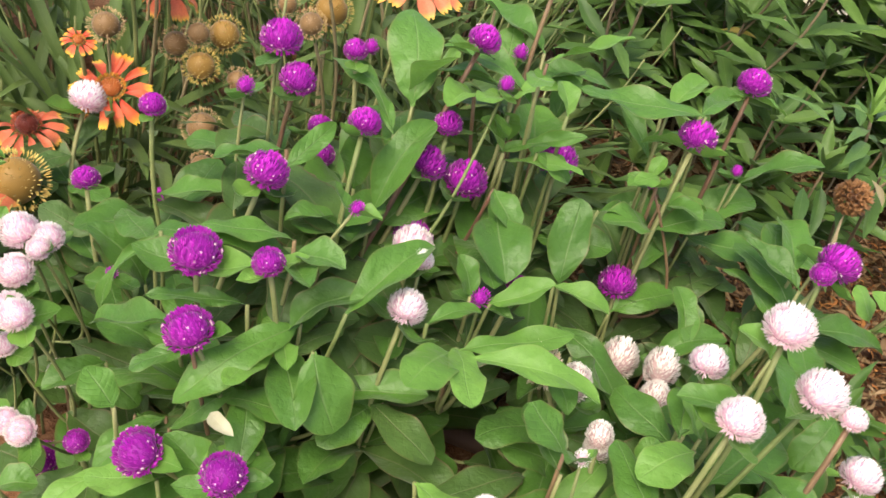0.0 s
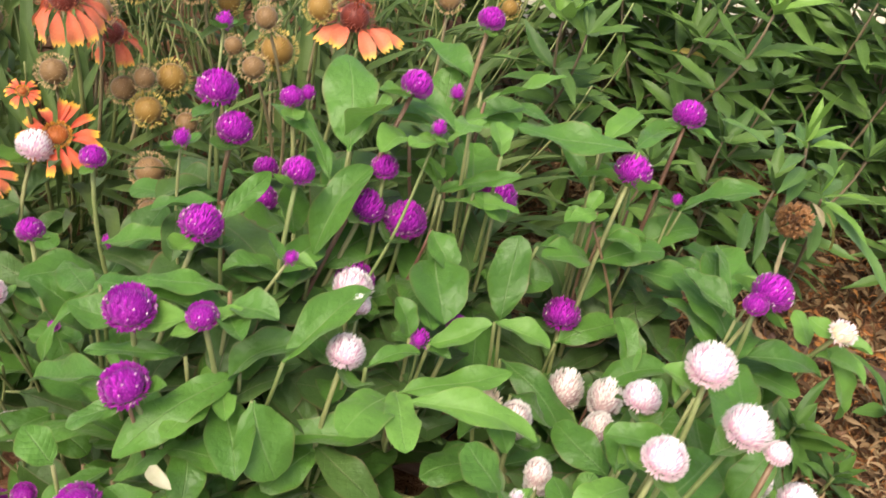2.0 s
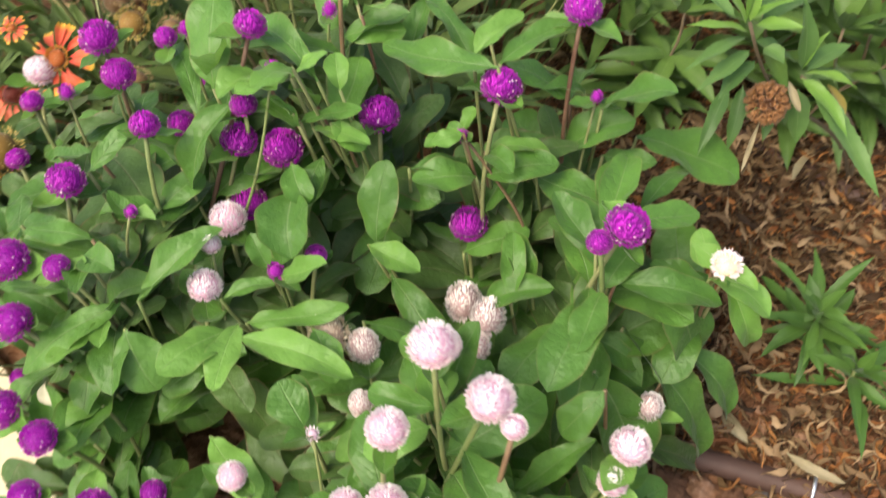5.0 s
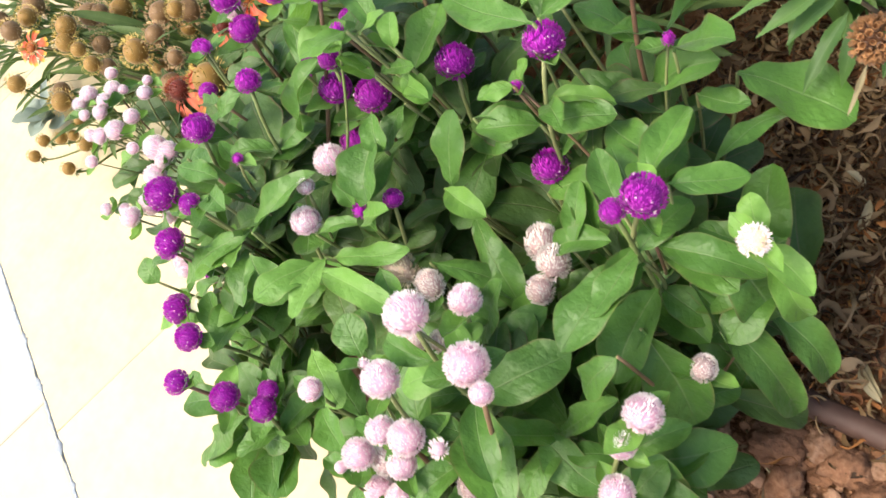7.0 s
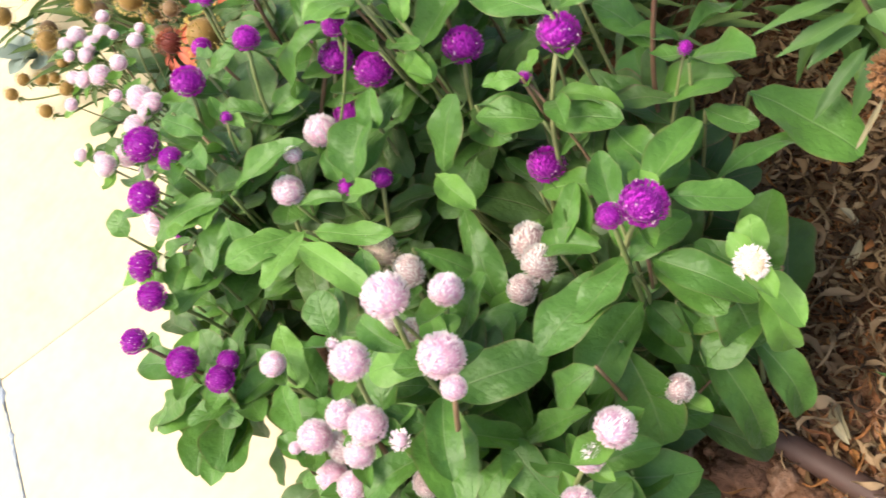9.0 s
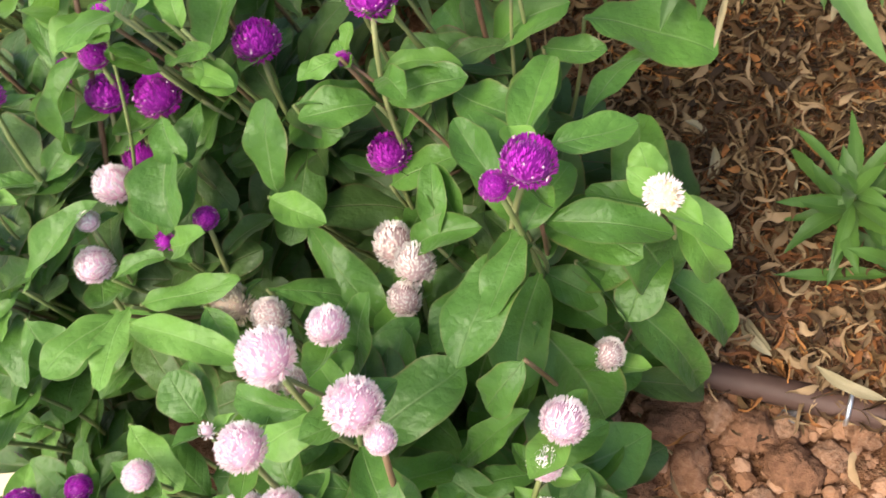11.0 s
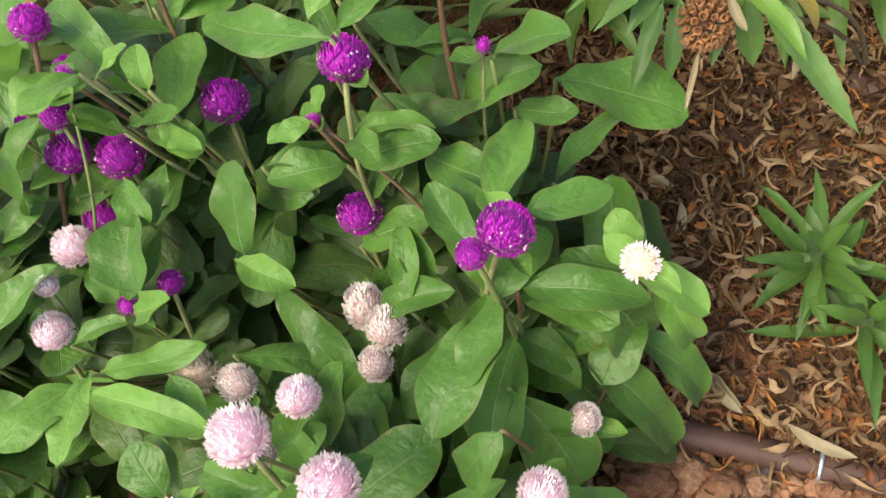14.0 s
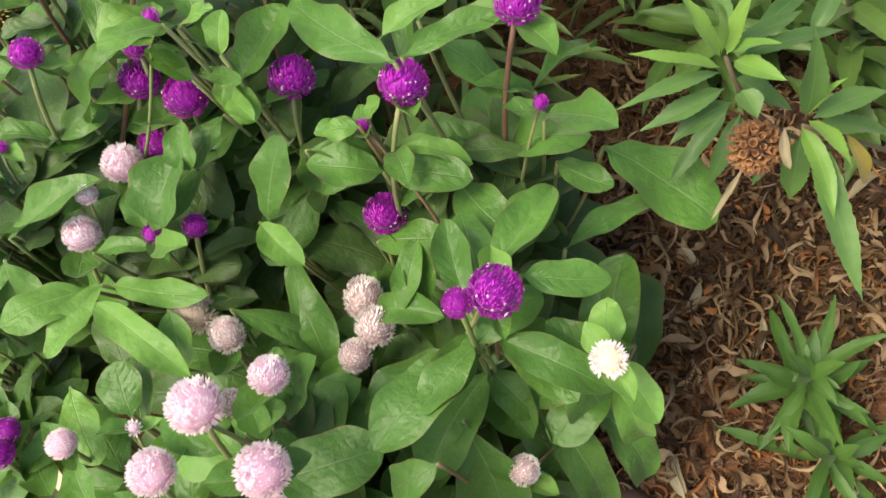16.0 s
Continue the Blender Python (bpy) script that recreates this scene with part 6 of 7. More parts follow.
head(plant, root, "w", (-0.193, 0.272, 0.182), 0.0190, None, 1, 0.6)
head(plant, root, "w", (-0.187, 0.284, 0.188), 0.0130, None, 1, 0.6)
head(plant, root, "w", (-0.196, 0.274, 0.177), 0.0141, None, 1, 0.6)
head(plant, root, "w", (-0.186, 0.252, 0.178), 0.0190, None, 1, 0.6)
head(plant, root, "w", (-0.191, 0.251, 0.152), 0.0135, None, 1, 0.6)
head(plant, root, "w", (-0.168, 0.259, 0.130), 0.0165, None, 1, 0.6)
head(plant, root, "w", (-0.170, 0.222, 0.130), 0.0160, None, 1, 0.6)
head(plant, root, "w", (-0.179, 0.225, 0.130), 0.0145, None, 1, 0.6)
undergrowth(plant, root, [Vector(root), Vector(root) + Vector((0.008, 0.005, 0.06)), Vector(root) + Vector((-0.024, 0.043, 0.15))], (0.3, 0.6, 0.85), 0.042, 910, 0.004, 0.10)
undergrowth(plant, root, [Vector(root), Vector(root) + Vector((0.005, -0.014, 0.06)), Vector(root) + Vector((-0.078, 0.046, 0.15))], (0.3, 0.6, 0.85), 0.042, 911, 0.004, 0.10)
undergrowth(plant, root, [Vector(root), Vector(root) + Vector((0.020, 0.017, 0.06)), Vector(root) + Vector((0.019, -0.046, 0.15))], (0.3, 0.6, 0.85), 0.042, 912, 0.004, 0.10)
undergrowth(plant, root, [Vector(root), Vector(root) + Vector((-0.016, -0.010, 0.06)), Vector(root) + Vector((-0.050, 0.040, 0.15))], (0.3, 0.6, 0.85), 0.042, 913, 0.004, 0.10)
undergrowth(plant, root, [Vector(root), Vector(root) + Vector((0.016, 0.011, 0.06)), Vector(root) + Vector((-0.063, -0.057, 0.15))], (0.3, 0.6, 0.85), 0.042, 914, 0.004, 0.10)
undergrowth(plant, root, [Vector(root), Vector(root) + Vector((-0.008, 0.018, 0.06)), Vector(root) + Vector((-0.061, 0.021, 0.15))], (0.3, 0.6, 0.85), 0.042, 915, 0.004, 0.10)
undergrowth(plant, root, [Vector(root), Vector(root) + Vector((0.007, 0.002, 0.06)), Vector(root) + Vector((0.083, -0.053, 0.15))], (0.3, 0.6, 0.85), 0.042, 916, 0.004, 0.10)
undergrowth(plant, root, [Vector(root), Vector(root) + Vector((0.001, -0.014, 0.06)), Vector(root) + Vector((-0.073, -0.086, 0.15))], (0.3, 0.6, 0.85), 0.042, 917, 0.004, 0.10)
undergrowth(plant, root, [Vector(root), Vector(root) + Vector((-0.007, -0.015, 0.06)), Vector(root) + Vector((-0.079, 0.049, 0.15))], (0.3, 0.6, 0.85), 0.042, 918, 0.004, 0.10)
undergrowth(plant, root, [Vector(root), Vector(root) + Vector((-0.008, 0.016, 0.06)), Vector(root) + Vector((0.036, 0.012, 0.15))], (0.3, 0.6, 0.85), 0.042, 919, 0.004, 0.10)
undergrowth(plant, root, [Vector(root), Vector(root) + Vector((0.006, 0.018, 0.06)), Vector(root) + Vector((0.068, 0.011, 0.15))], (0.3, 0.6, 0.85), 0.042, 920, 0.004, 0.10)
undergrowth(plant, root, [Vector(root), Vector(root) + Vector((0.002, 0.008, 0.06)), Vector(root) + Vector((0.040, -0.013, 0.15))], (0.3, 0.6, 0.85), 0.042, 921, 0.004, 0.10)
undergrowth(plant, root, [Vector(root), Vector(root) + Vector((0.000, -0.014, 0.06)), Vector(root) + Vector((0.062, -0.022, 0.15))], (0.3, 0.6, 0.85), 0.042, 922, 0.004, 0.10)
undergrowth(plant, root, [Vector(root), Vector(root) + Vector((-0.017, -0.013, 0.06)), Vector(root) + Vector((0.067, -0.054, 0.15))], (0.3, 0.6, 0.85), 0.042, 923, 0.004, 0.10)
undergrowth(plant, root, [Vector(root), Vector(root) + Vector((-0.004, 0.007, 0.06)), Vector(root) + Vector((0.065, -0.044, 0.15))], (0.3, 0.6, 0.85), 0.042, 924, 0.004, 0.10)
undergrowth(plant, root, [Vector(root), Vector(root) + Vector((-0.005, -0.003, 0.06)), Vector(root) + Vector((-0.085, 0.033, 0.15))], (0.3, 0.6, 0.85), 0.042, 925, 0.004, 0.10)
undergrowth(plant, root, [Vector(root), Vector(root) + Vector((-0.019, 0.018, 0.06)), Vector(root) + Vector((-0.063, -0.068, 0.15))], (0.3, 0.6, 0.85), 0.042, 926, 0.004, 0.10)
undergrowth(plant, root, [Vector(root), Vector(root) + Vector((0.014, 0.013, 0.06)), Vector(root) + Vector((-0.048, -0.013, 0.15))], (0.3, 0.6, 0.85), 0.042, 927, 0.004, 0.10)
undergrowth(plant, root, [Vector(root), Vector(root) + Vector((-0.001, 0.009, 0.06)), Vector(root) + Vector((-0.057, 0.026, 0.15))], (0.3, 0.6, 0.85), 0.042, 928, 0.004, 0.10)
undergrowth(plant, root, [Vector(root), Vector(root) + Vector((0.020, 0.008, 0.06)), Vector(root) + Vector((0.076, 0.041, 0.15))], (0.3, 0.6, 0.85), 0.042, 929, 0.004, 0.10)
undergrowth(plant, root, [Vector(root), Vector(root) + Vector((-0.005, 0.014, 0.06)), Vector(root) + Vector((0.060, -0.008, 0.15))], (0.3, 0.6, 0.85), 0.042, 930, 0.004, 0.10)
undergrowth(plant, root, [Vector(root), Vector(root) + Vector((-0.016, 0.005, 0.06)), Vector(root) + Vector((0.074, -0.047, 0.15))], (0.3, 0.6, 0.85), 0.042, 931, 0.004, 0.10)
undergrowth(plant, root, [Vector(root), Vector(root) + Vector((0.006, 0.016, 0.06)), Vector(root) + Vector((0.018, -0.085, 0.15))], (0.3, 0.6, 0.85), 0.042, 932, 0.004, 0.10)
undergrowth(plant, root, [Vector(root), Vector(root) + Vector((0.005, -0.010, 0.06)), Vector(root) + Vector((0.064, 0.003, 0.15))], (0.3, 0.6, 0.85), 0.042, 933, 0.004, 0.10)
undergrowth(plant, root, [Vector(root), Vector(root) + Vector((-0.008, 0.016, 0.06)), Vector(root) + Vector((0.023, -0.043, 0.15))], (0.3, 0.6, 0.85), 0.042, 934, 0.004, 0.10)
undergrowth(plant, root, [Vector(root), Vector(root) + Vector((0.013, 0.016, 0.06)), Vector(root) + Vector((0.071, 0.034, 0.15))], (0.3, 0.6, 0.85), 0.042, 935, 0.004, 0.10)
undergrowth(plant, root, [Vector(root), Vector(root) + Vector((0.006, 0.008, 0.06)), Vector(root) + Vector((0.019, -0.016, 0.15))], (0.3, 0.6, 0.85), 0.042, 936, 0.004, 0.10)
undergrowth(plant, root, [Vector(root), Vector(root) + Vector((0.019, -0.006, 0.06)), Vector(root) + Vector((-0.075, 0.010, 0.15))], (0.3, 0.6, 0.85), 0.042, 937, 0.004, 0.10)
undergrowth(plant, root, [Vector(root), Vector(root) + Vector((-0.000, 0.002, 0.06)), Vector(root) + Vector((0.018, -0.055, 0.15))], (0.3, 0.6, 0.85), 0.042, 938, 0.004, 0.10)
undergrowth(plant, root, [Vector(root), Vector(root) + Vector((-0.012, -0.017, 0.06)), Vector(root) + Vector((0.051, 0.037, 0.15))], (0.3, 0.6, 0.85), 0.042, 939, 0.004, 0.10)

root = (-0.653, 0.280, 0.000)
plant = thing("silver_plant", root, "small silvery grey-green leaf rosette beside the kerb", "plant")
for q in range(9):
    a = q * 2.4
    part("leaf", blade(Vector(root) + Vector((0, 0, 0.01)), Vector(root) + Vector((math.cos(a) * 0.035, math.sin(a) * 0.035, 0.015 + 0.004 * q)), 0.024, 0.1, 0, 0.2, 0.4, (0, 0, 1), 0.05, 0, 8, 6, 700 + q), M_SILVER, plant, "", root)

root = (-0.869, 0.252, 0.000)
plant = thing("lavender", root, "dark lavender-blue flower spikes over the pale paving", "flowering plant")
for q in range(5):
    a = q * 1.3
    top = Vector(root) + Vector((math.cos(a) * 0.03 - 0.01, math.sin(a) * 0.03, 0.07 + 0.008 * q))
    part("stalk", tube([Vector(root), Vector(root) + Vector((0, 0, 0.04)), top], 0.0012, 0.0009, 6, 8), M_THIN_STEM, plant, "", root)
    for w in range(6):
        link_part("floret", LAV, plant, "", None, Matrix.Translation(top - Vector(root) + Vector((0.004 * math.sin(w * 2.1), 0.004 * math.cos(w * 2.1), -0.007 * w))) @ Matrix.Scale(0.0085, 4))

# ---- narrow-leaved shrub with dry seed whorls ----
def whorl(plant, root, at, axis, n, length, width, seed, material, rise=0.4):
    """A ring of toothed lance-shaped leaves round a stem."""
    rnd = random.Random(seed)
    c, axis = Vector(at), Vector(axis).normalized()
    blades = []
    for i in range(n):
        a = i * 2.399 + rnd.uniform(-0.25, 0.25)
        d = turn_to(axis, a) @ Vector((1, 0, 0))
        L = length * rnd.uniform(0.6, 1.2)
        rs = rise + rnd.uniform(-0.4, 0.4)
        t = c + (d * math.cos(rs) + axis * math.sin(rs)) * L
        if t.z < 0.012:
            t.z = 0.012
        blades.append(blade(c, t, width * rnd.uniform(0.85, 1.15), rnd.uniform(-0.06, 0.14), rnd.uniform(-25, 25), 0.35, 1.15, tuple(axis), 0.03, 1, 17, 4, seed * 50 + i))
    if c.y > 0.70:
        part("leaf_whorl", joined(blades), material, plant, "", root)
    else:
        for b in blades:
            part("leaf", b, material, plant, "", root)


def toothed_leaf(plant, root, b, t, width, young):
    count["n"] += 1
    part("leaf", blade(b, t, width * 1.1, 0.06, 0, 0.35, 1.25, (0, 0, 1), 0.03, 1, 25, 4, count["n"]), M_SHRUB_TIP if young else M_SPRIG, plant, "", root)


def shrub_stem(plant, root, top, seed, whorls=5, length=0.06, lean=(0, 0), tip=1):
    """A square stem with whorls of leaves, palest at the tip."""
    r0, t = Vector(root), Vector(top)
    sway = random.Random(seed)
    low = r0 + Vector(((t.x - r0.x) * 0.5 + sway.uniform(-0.07, 0.07), (t.y - r0.y) * 0.5 + sway.uniform(-0.03, 0.07), -0.005))
    ctrl = [low, low + Vector((0, 0, t.z * 0.5)), t - Vector((lean[0], lean[1], 0.09)), t]
    part("stem", tube(ctrl, 0.0017, 0.0011, 6, 14), M_TWIG, plant, "", root)
    ax = (ctrl[3] - ctrl[2]).normalized()
    for i in range(whorls):
        f = 1.0 - i * 0.85 / whorls
        p = bez(ctrl, f)
        mat = M_SHRUB_TIP if i == 0 and tip else M_SHRUB
        whorl(plant, root, p, ax, 7 if i == 0 else 6, length * (0.7 if i == 0 else 0.85 + 0.08 * i), 0.0095 if i == 0 else 0.0125, seed * 9 + i, mat, 0.75 if i == 0 else 0.30 - 0.12 * i)


def cup(r, h, seed):
    """A little open dry calyx with a toothed rim."""
    v, f, u = [], [], []
    for i, (rr, z) in enumerate(((0.25, -0.7), (0.75, -0.25), (0.8, 0.5), (1.0, 1.0), (0.62, 0.35), (0.45, -0.2))):
        for k in range(10):
            a = k * 0.628
            zz = z + (0.45 if (i == 3 and k % 2) else 0)
            v.append(Vector((rr * r * math.cos(a), rr * r * math.sin(a), zz * h)))
            u.append((0.15 + 0.16 * i if i < 4 else 0.05, 0.5))
    for i in range(5):
        for k in range(10):
            f.append((i * 10 + k, i * 10 + (k + 1) % 10, (i + 1) * 10 + (k + 1) % 10, (i + 1) * 10 + k))
    f.append(tuple(50 + k for k in range(10)))
    return v, f, u


CUP = mesh_of("calyx", cup(1.0, 1.4, 1), M_CALYX)


def dry_whorl(plant, root, at, radius, seed, n=110):
    """A globe of open dry calyces on the stem."""
    rnd = random.Random(seed)
    c, r0 = Vector(at), Vector(root)
    core = part("seed_whorl", lump(seed, radius * 0.42), M_CALYX, plant, "dry orange-brown globe of open seed cups")
    core.location = c - r0
    for i in range(n):
        z = 1 - 2 * (i + 0.5) / n
        g = i * 2.399963
        s = math.sqrt(1 - z * z)
        d = Vector((s * math.cos(g), s * math.sin(g), z))
        m = Matrix.Translation(d * radius * 0.80) @ turn_to((d + Vector((0, 0, 0.15))).normalized(), rnd.uniform(0, 6)) @ Matrix.Scale(radius * 0.155 * rnd.uniform(0.75, 1.2), 4)
        link_part("calyx", CUP, core, "", None, m)


root = (0.318, 0.600, 0.000)
plant = thing("shrub", root, "narrow-leaved green shrub with one dry orange seed whorl", "shrub", "narrow-leaved shrubs")
dry_whorl(plant, root, (0.244, 0.491, 0.203), 0.0112, 5, 76)
part("stem", tube([Vector(root), Vector((0.300, 0.590, 0.10)), Vector((0.252, 0.520, 0.16)), Vector((0.244, 0.491, 0.203)), Vector((0.226, 0.491, 0.260))], 0.0016, 0.0010, 6, 18), M_TWIG, plant, "", root)
part("stem", tube([Vector(root), Vector((0.312, 0.585, 0.11)), Vector((0.275, 0.530, 0.17)), Vector((0.258, 0.503, 0.215))], 0.0016, 0.0010, 6, 14), M_TWIG, plant, "", root)
part("dry_leaf", blade((0.243, 0.486, 0.192), (0.240, 0.464, 0.172), 0.0030, -0.08, 0, 0.8, 0.5, (0, 0, 1), 0.05, 0, 10, 4, 8), M_DEAD, plant, "withered tan leaf under the seed whorl", root)
part("dry_leaf", blade((0.252, 0.499, 0.214), (0.262, 0.488, 0.204), 0.0050, 0.12, 20, 0.9, 0.8, (0, 0, 1), 0.05, 0, 10, 4, 9), M_DEAD, plant, "withered tan leaf beside the seed whorl", root)
toothed_leaf(plant, root, (0.224, 0.490, 0.260), (0.204, 0.490, 0.291), 0.0065, 1)
toothed_leaf(plant, root, (0.224, 0.491, 0.260), (0.226, 0.480, 0.307), 0.0033, 1)
toothed_leaf(plant, root, (0.226, 0.492, 0.260), (0.227, 0.507, 0.285), 0.0061, 1)
toothed_leaf(plant, root, (0.226, 0.493, 0.260), (0.245, 0.496, 0.275), 0.0050, 1)
toothed_leaf(plant, root, (0.229, 0.492, 0.258), (0.252, 0.489, 0.265), 0.0079, 1)
toothed_leaf(plant, root, (0.226, 0.487, 0.258), (0.198, 0.465, 0.277), 0.0050, 1)
toothed_leaf(plant, root, (0.226, 0.488, 0.253), (0.202, 0.450, 0.261), 0.0059, 0)
toothed_leaf(plant, root, (0.229, 0.486, 0.246), (0.209, 0.455, 0.243), 0.0079, 0)
toothed_leaf(plant, root, (0.233, 0.486, 0.239), (0.220, 0.460, 0.233), 0.0079, 0)
toothed_leaf(plant, root, (0.230, 0.492, 0.247), (0.253, 0.500, 0.228), 0.0092, 0)
toothed_leaf(plant, root, (0.230, 0.495, 0.258), (0.256, 0.533, 0.244), 0.0070, 0)
toothed_leaf(plant, root, (0.225, 0.495, 0.261), (0.239, 0.529, 0.251), 0.0065, 0)
toothed_leaf(plant, root, (0.236, 0.487, 0.249), (0.247, 0.479, 0.248), 0.0092, 0)
toothed_leaf(plant, root, (0.258, 0.502, 0.215), (0.288, 0.474, 0.207), 0.0079, 1)
toothed_leaf(plant, root, (0.259, 0.506, 0.215), (0.285, 0.485, 0.233), 0.0059, 1)
toothed_leaf(plant, root, (0.257, 0.507, 0.216), (0.248, 0.520, 0.256), 0.0092, 0)
toothed_leaf(plant, root, (0.257, 0.507, 0.216), (0.266, 0.518, 0.237), 0.0044, 1)
toothed_leaf(plant, root, (0.260, 0.508, 0.215), (0.280, 0.536, 0.212), 0.0092, 0)
toothed_leaf(plant, root, (0.262, 0.504, 0.213), (0.289, 0.533, 0.186), 0.0092, 0)
toothed_leaf(plant, root, (0.264, 0.502, 0.212), (0.313, 0.459, 0.181), 0.0110, 0)
toothed_leaf(plant, root, (0.258, 0.504, 0.204), (0.265, 0.489, 0.175), 0.0109, 0)
toothed_leaf(plant, root, (0.251, 0.514, 0.187), (0.247, 0.488, 0.172), 0.0079, 0)
toothed_leaf(plant, root, (0.243, 0.536, 0.228), (0.241, 0.562, 0.235), 0.0074, 0)
toothed_leaf(plant, root, (0.217, 0.517, 0.236), (0.186, 0.544, 0.232), 0.0065, 0)
toothed_leaf(plant, root, (0.223, 0.521, 0.234), (0.231, 0.573, 0.219), 0.0074, 0)
toothed_leaf(plant, root, (0.229, 0.507, 0.195), (0.229, 0.480, 0.167), 0.0079, 0)
toothed_leaf(plant, root, (0.221, 0.511, 0.188), (0.214, 0.469, 0.171), 0.0079, 0)
part("leaf", blade((0.273, 0.518, 0.196), (0.288, 0.516, 0.167), 0.009, 0.1, 0, 0.3, 0.7, (0, 0, 1), 0.02, 0, 9, 4, 3), M_YELLOW, plant, "yellowed leaf", root)
root = (0.074, 0.648, 0.000)
plant = thing("shrub", root, "narrow-leaved green shrub behind the flower bed", "shrub", "narrow-leaved shrubs")
shrub_stem(plant, root, (0.074, 0.628, 0.232), 20, 5, 0.060, (0, 0), 1)
shrub_stem(plant, root, (0.093, 0.618, 0.231), 60, 4, 0.060, (0, 0), 0)
root = (0.231, 0.694, 0.000)
plant = thing("shrub", root, "narrow-leaved green shrub behind the flower bed", "shrub", "narrow-leaved shrubs")
shrub_stem(plant, root, (0.231, 0.674, 0.255), 21, 5, 0.060, (0, 0), 1)
shrub_stem(plant, root, (0.264, 0.694, 0.185), 61, 4, 0.060, (0, 0), 0)
root = (0.128, 0.797, 0.000)
plant = thing("shrub", root, "narrow-leaved green shrub behind the flower bed", "shrub", "narrow-leaved shrubs")
shrub_stem(plant, root, (0.128, 0.777, 0.232), 22, 5, 0.060, (0, 0), 0)
shrub_stem(plant, root, (0.162, 0.806, 0.248), 62, 4, 0.060, (0, 0), 0)
root = (0.186, 0.808, 0.000)
plant = thing("shrub", root, "narrow-leaved green shrub behind the flower bed", "shrub", "narrow-leaved shrubs")
shrub_stem(plant, root, (0.186, 0.788, 0.217), 23, 5, 0.060, (0, 0), 0)
shrub_stem(plant, root, (0.138, 0.827, 0.238), 63, 4, 0.060, (0, 0), 0)
root = (0.337, 0.785, 0.000)
plant = thing("shrub", root, "narrow-leaved green shrub behind the flower bed", "shrub", "narrow-leaved shrubs")
shrub_stem(plant, root, (0.337, 0.765, 0.253), 24, 5, 0.060, (0, 0), 1)
shrub_stem(plant, root, (0.334, 0.757, 0.250), 64, 4, 0.060, (0, 0), 0)
root = (0.259, 0.835, 0.000)
plant = thing("shrub", root, "narrow-leaved green shrub behind the flower bed", "shrub", "narrow-leaved shrubs")
shrub_stem(plant, root, (0.259, 0.815, 0.260), 25, 5, 0.060, (0, 0), 0)
shrub_stem(plant, root, (0.298, 0.855, 0.281), 65, 4, 0.060, (0, 0), 0)
root = (0.329, 0.841, 0.000)
plant = thing("shrub", root, "narrow-leaved green shrub behind the flower bed", "shrub", "narrow-leaved shrubs")
shrub_stem(plant, root, (0.329, 0.821, 0.241), 26, 5, 0.060, (0, 0), 0)
shrub_stem(plant, root, (0.309, 0.832, 0.248), 66, 4, 0.060, (0, 0), 0)
root = (0.050, 0.832, 0.000)
plant = thing("shrub", root, "narrow-leaved green shrub behind the flower bed", "shrub", "narrow-leaved shrubs")
shrub_stem(plant, root, (0.050, 0.812, 0.286), 27, 5, 0.060, (0, 0), 0)
shrub_stem(plant, root, (0.004, 0.825, 0.293), 67, 4, 0.060, (0, 0), 0)
root = (0.177, 0.975, 0.000)
plant = thing("shrub", root, "narrow-leaved green shrub behind the flower bed", "shrub", "narrow-leaved shrubs")
shrub_stem(plant, root, (0.177, 0.955, 0.341), 28, 5, 0.060, (0, 0), 0)
shrub_stem(plant, root, (0.202, 1.004, 0.367), 68, 4, 0.060, (0, 0), 0)
root = (0.246, 0.988, 0.000)
plant = thing("shrub", root, "narrow-leaved green shrub behind the flower bed", "shrub", "narrow-leaved shrubs")
shrub_stem(plant, root, (0.246, 0.968, 0.327), 29, 5, 0.060, (0, 0), 0)
shrub_stem(plant, root, (0.265, 1.011, 0.350), 69, 4, 0.060, (0, 0), 0)
root = (0.099, 0.972, 0.000)
plant = thing("shrub", root, "narrow-leaved green shrub behind the flower bed", "shrub", "narrow-leaved shrubs")
shrub_stem(plant, root, (0.099, 0.952, 0.298), 30, 5, 0.060, (0, 0), 0)
shrub_stem(plant, root, (0.092, 0.946, 0.295), 70, 4, 0.060, (0, 0), 0)
root = (-0.004, 0.950, 0.000)
plant = thing("shrub", root, "narrow-leaved green shrub behind the flower bed", "shrub", "narrow-leaved shrubs")
shrub_stem(plant, root, (-0.004, 0.930, 0.335), 31, 5, 0.060, (0, 0), 0)
shrub_stem(plant, root, (0.035, 0.985, 0.364), 71, 4, 0.060, (0, 0), 0)
root = (0.343, 1.071, 0.000)
plant = thing("shrub", root, "narrow-leaved green shrub behind the flower bed", "shrub", "narrow-leaved shrubs")
shrub_stem(plant, root, (0.343, 1.051, 0.379), 32, 5, 0.060, (0, 0), 0)
shrub_stem(plant, root, (0.369, 1.063, 0.385), 72, 4, 0.060, (0, 0), 0)
root = (0.423, 1.082, 0.000)
plant = thing("shrub", root, "narrow-leaved green shrub behind the flower bed", "shrub", "narrow-leaved shrubs")
shrub_stem(plant, root, (0.423, 1.062, 0.363), 33, 5, 0.060, (0, 0), 0)
shrub_stem(plant, root, (0.457, 1.067, 0.366), 73, 4, 0.060, (0, 0), 0)
root = (0.382, 0.778, 0.000)
plant = thing("shrub", root, "narrow-leaved green shrub behind the flower bed", "shrub", "narrow-leaved shrubs")
shrub_stem(plant, root, (0.382, 0.758, 0.246), 34, 5, 0.060, (0, 0), 1)
shrub_stem(plant, root, (0.358, 0.779, 0.261), 74, 4, 0.060, (0, 0), 0)
root = (-0.064, 0.946, 0.000)
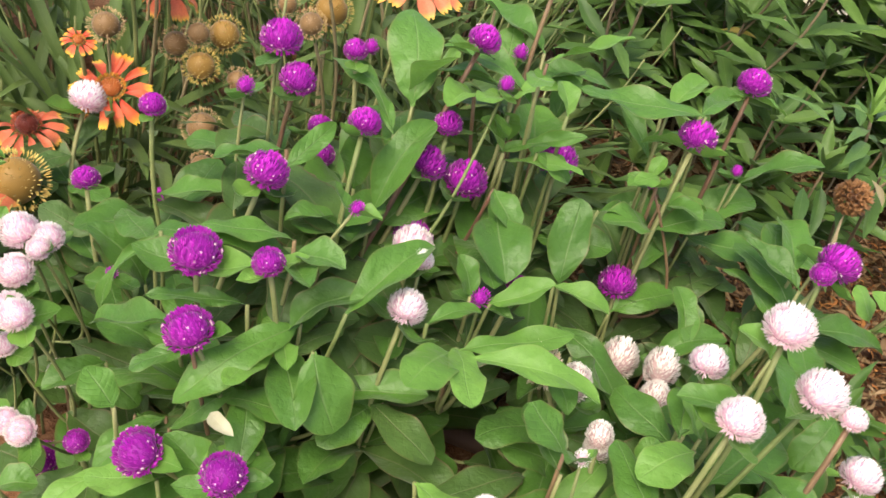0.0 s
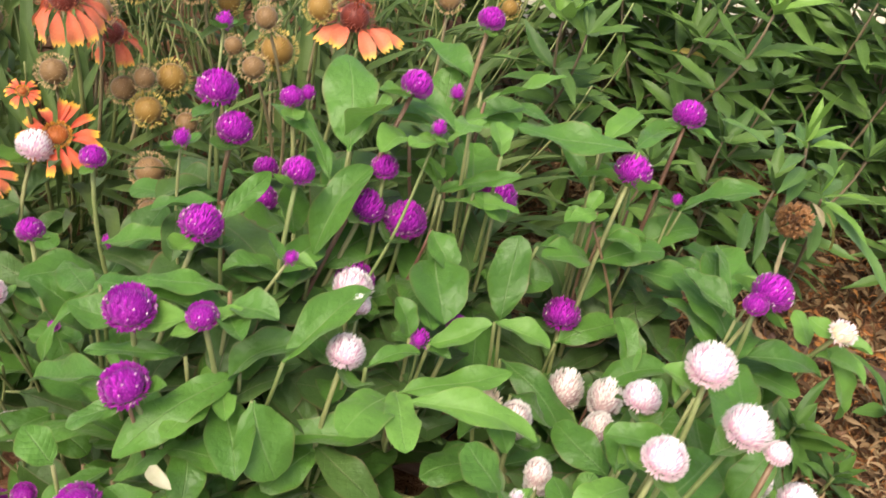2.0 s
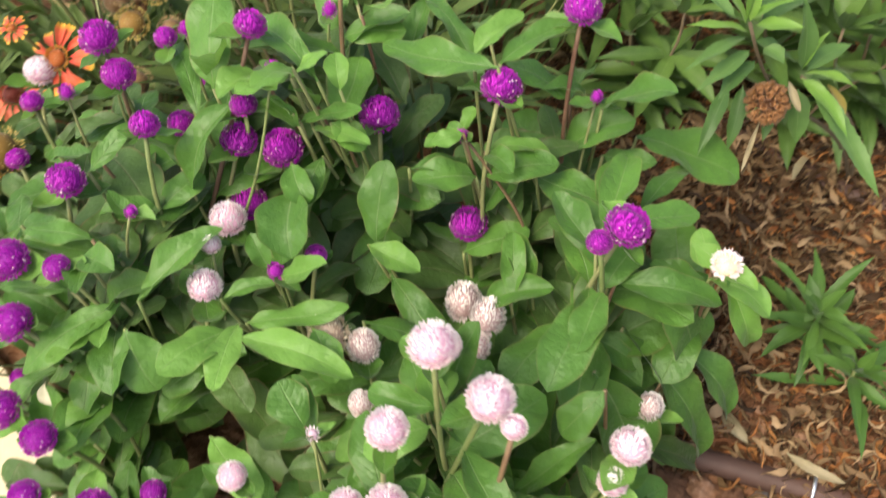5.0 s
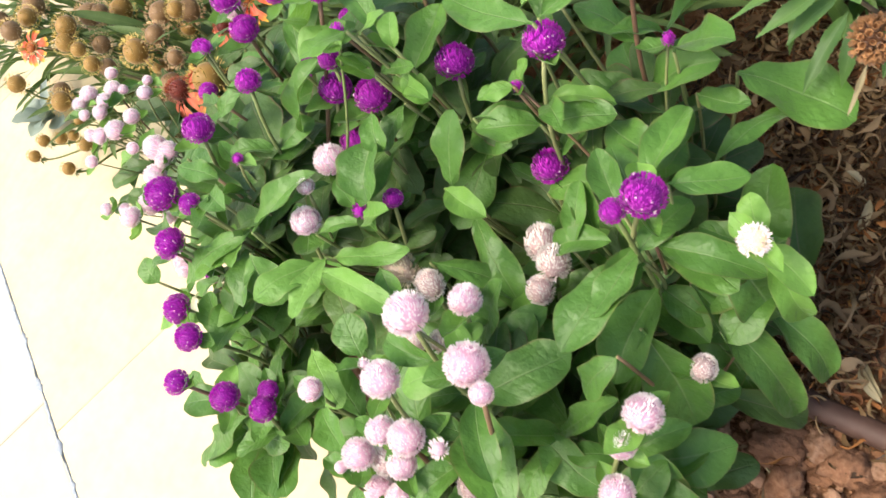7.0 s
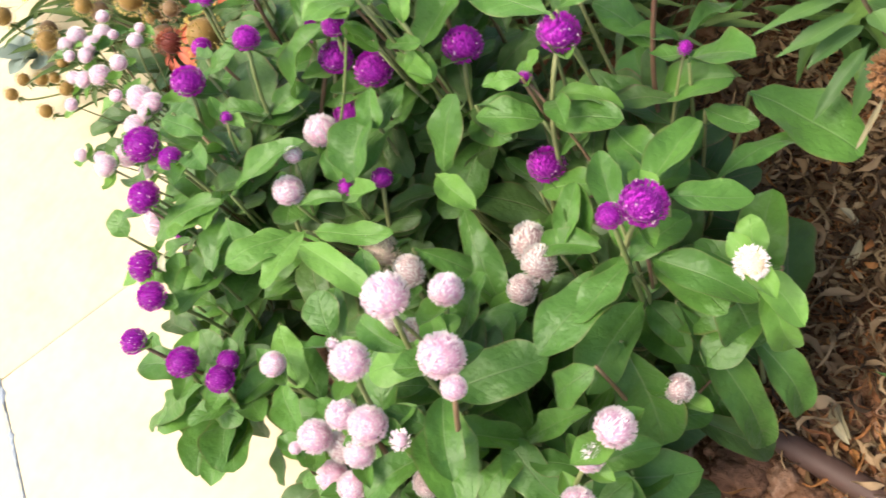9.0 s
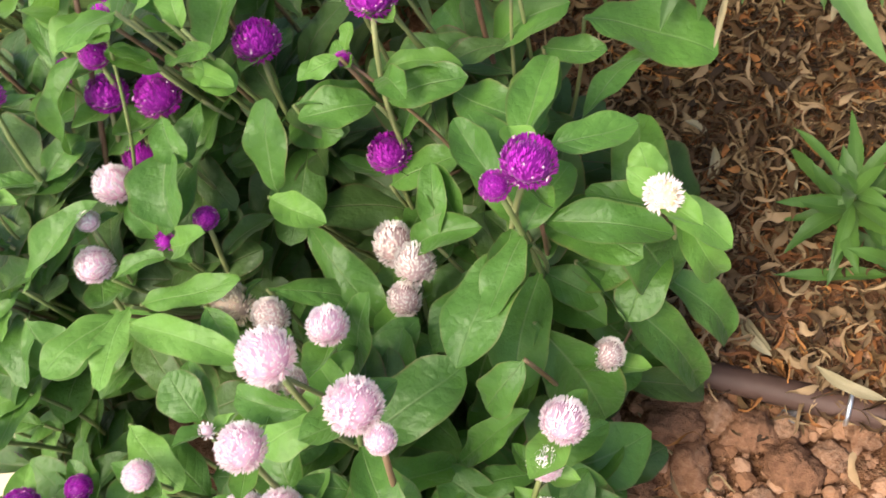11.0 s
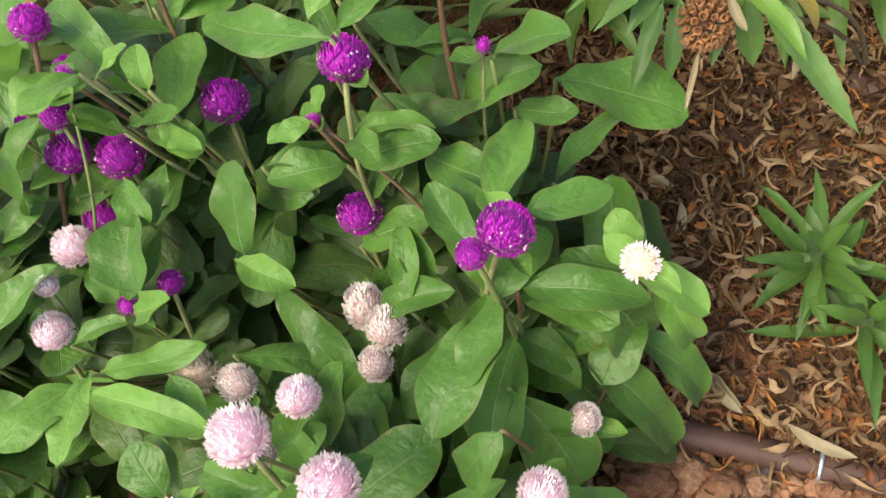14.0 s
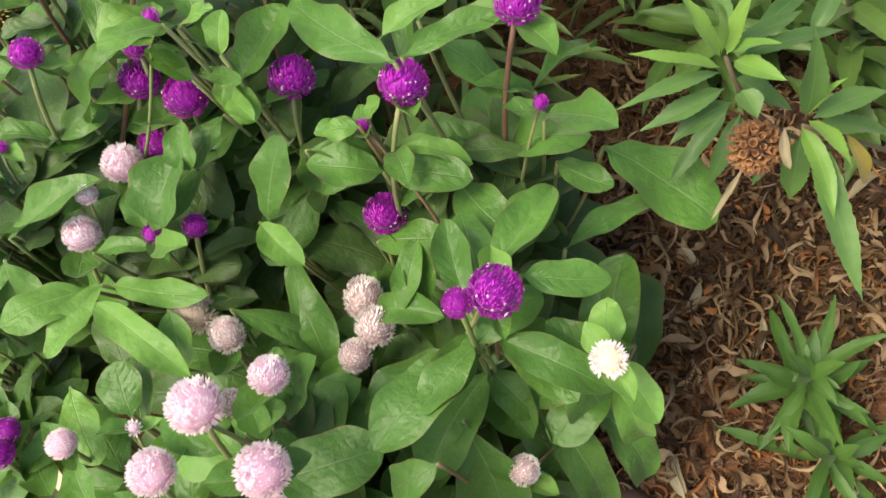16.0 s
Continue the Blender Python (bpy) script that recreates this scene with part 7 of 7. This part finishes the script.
plant = thing("shrub", root, "narrow-leaved green shrub behind the flower bed", "shrub", "narrow-leaved shrubs")
shrub_stem(plant, root, (-0.064, 0.926, 0.319), 35, 5, 0.060, (0, 0), 0)
shrub_stem(plant, root, (-0.087, 0.929, 0.320), 75, 4, 0.060, (0, 0), 0)
root = (0.028, 0.951, 0.000)
plant = thing("shrub", root, "narrow-leaved green shrub behind the flower bed", "shrub", "narrow-leaved shrubs")
shrub_stem(plant, root, (0.028, 0.931, 0.301), 36, 5, 0.060, (0, 0), 0)
shrub_stem(plant, root, (-0.009, 0.972, 0.322), 76, 4, 0.060, (0, 0), 0)
root = (0.086, 1.027, 0.000)
plant = thing("shrub", root, "narrow-leaved green shrub behind the flower bed", "shrub", "narrow-leaved shrubs")
shrub_stem(plant, root, (0.086, 1.007, 0.390), 37, 5, 0.060, (0, 0), 0)
shrub_stem(plant, root, (0.134, 1.000, 0.386), 77, 4, 0.060, (0, 0), 0)
root = (0.159, 0.992, 0.000)
plant = thing("shrub", root, "narrow-leaved green shrub behind the flower bed", "shrub", "narrow-leaved shrubs")
shrub_stem(plant, root, (0.159, 0.972, 0.350), 38, 5, 0.060, (0, 0), 0)
shrub_stem(plant, root, (0.130, 1.026, 0.379), 78, 4, 0.060, (0, 0), 0)
root = (0.227, 1.051, 0.000)
plant = thing("shrub", root, "narrow-leaved green shrub behind the flower bed", "shrub", "narrow-leaved shrubs")
shrub_stem(plant, root, (0.227, 1.031, 0.361), 39, 5, 0.060, (0, 0), 0)
shrub_stem(plant, root, (0.266, 1.051, 0.372), 79, 4, 0.060, (0, 0), 0)
root = (0.307, 1.053, 0.000)
plant = thing("shrub", root, "narrow-leaved green shrub behind the flower bed", "shrub", "narrow-leaved shrubs")
shrub_stem(plant, root, (0.307, 1.033, 0.341), 40, 5, 0.060, (0, 0), 0)
shrub_stem(plant, root, (0.291, 1.049, 0.349), 80, 4, 0.060, (0, 0), 0)
root = (0.385, 1.100, 0.000)
plant = thing("shrub", root, "narrow-leaved green shrub behind the flower bed", "shrub", "narrow-leaved shrubs")
shrub_stem(plant, root, (0.385, 1.080, 0.415), 41, 5, 0.060, (0, 0), 0)
shrub_stem(plant, root, (0.352, 1.080, 0.415), 81, 4, 0.060, (0, 0), 0)
root = (0.453, 1.105, 0.000)
plant = thing("shrub", root, "narrow-leaved green shrub behind the flower bed", "shrub", "narrow-leaved shrubs")
shrub_stem(plant, root, (0.453, 1.085, 0.397), 42, 5, 0.060, (0, 0), 0)
shrub_stem(plant, root, (0.414, 1.142, 0.427), 82, 4, 0.060, (0, 0), 0)
root = (-0.031, 0.956, 0.000)
plant = thing("shrub", root, "narrow-leaved green shrub behind the flower bed", "shrub", "narrow-leaved shrubs")
shrub_stem(plant, root, (-0.031, 0.936, 0.296), 43, 5, 0.060, (0, 0), 0)
shrub_stem(plant, root, (-0.024, 0.969, 0.314), 83, 4, 0.060, (0, 0), 0)
for i, (x, y, h) in enumerate(((0.165, 0.640, 0.13), (0.215, 0.655, 0.16), (0.270, 0.650, 0.13), (0.330, 0.660, 0.17))):
    root = (x, y, 0.0)
    plant = thing("shrub", root, "low narrow-leaved shrub in the leaf litter", "shrub", "narrow-leaved shrubs")
    shrub_stem(plant, root, (x + 0.01, y - 0.02, h), 700 + i, 4, 0.056, (0, 0), 0)
    shrub_stem(plant, root, (x - 0.03, y - 0.01, h * 0.7), 720 + i, 3, 0.056, (0, 0), 0)

# the thicket goes on to the side and the back, with bare woody twigs low down
rnd = random.Random(404)
for i in range(26):
    if i < 20:
        x, y = 0.02 + 0.026 * i + rnd.uniform(-0.02, 0.02), rnd.uniform(0.80, 1.02)
        h = rnd.uniform(0.26, 0.36)
    else:
        x, y = 0.41 + 0.022 * (i - 20) + rnd.uniform(-0.02, 0.02), rnd.uniform(0.62, 0.86)
        h = rnd.uniform(0.16, 0.27)
    root = (x, y, 0.0)
    plant = thing("shrub", root, "dense narrow-leaved shrub with brown woody twigs", "shrub", "narrow-leaved shrubs")
    shrub_stem(plant, root, (x + rnd.uniform(-0.04, 0.02), y - rnd.uniform(0.0, 0.05), h), 500 + i, 6, 0.064, (0, 0), 1 if i % 4 == 0 else 0)
    shrub_stem(plant, root, (x + rnd.uniform(-0.06, 0.06), y - rnd.uniform(0.02, 0.09), h * rnd.uniform(0.55, 0.85)), 600 + i, 4, 0.064, (0, 0), 0)
    for q in range(2 if i < 20 else 5):
        e = Vector((x + rnd.uniform(-0.10, 0.08), y - rnd.uniform(0.0, 0.08), h * rnd.uniform(0.3, 0.7)))
        part("twig", tube([Vector(root), Vector((x + rnd.uniform(-0.05, 0.05), y, h * 0.15)), e], 0.0019, 0.0009, 6, 10), M_TWIG, plant, "", root)

root = (0.311, 0.459, 0.000)
plant = thing("seedling", root, "green seedling with toothed narrow leaves in the litter", "seedling", "seedlings")
part("stem", tube([Vector(root), Vector(root) + Vector((0.0, 0.0, 0.022)), Vector((0.311, 0.459, 0.045))], 0.0016, 0.0012, 6, 6), M_THIN_STEM, plant, "", root)
whorl(plant, root, (0.311, 0.459, 0.045), (0, 0, 1), 6, 0.022, 0.007, 300, M_WEED, 0.8)
whorl(plant, root, (0.311, 0.459, 0.037), (0, 0, 1), 7, 0.050, 0.0078, 310, M_WEED, 0.25)
whorl(plant, root, (0.311, 0.459, 0.025), (0, 0, 1), 6, 0.054, 0.0088, 320, M_WEED, -0.1)
root = (0.340, 0.429, 0.000)
plant = thing("seedling", root, "green seedling with toothed narrow leaves in the litter", "seedling", "seedlings")
part("stem", tube([Vector(root), Vector(root) + Vector((0.0, 0.0, 0.018)), Vector((0.340, 0.429, 0.035))], 0.0016, 0.0012, 6, 6), M_THIN_STEM, plant, "", root)
whorl(plant, root, (0.340, 0.429, 0.035), (0, 0, 1), 6, 0.022, 0.007, 301, M_WEED, 0.8)
whorl(plant, root, (0.340, 0.429, 0.027), (0, 0, 1), 7, 0.050, 0.0078, 311, M_WEED, 0.25)
whorl(plant, root, (0.340, 0.429, 0.015), (0, 0, 1), 6, 0.054, 0.0088, 321, M_WEED, -0.1)
root = (0.401, 0.512, 0.000)
plant = thing("seedling", root, "green seedling with toothed narrow leaves in the litter", "seedling", "seedlings")
whorl(plant, root, (0.401, 0.512, 0.030), (0, 0, 1), 8, 0.045, 0.011, 331, M_WEED, 0.3)
root = (0.311, 0.456, 0.000)
plant = thing("seedling", root, "green seedling with toothed narrow leaves in the litter", "seedling", "seedlings")
whorl(plant, root, (0.311, 0.456, 0.030), (0, 0, 1), 8, 0.045, 0.011, 332, M_WEED, 0.3)
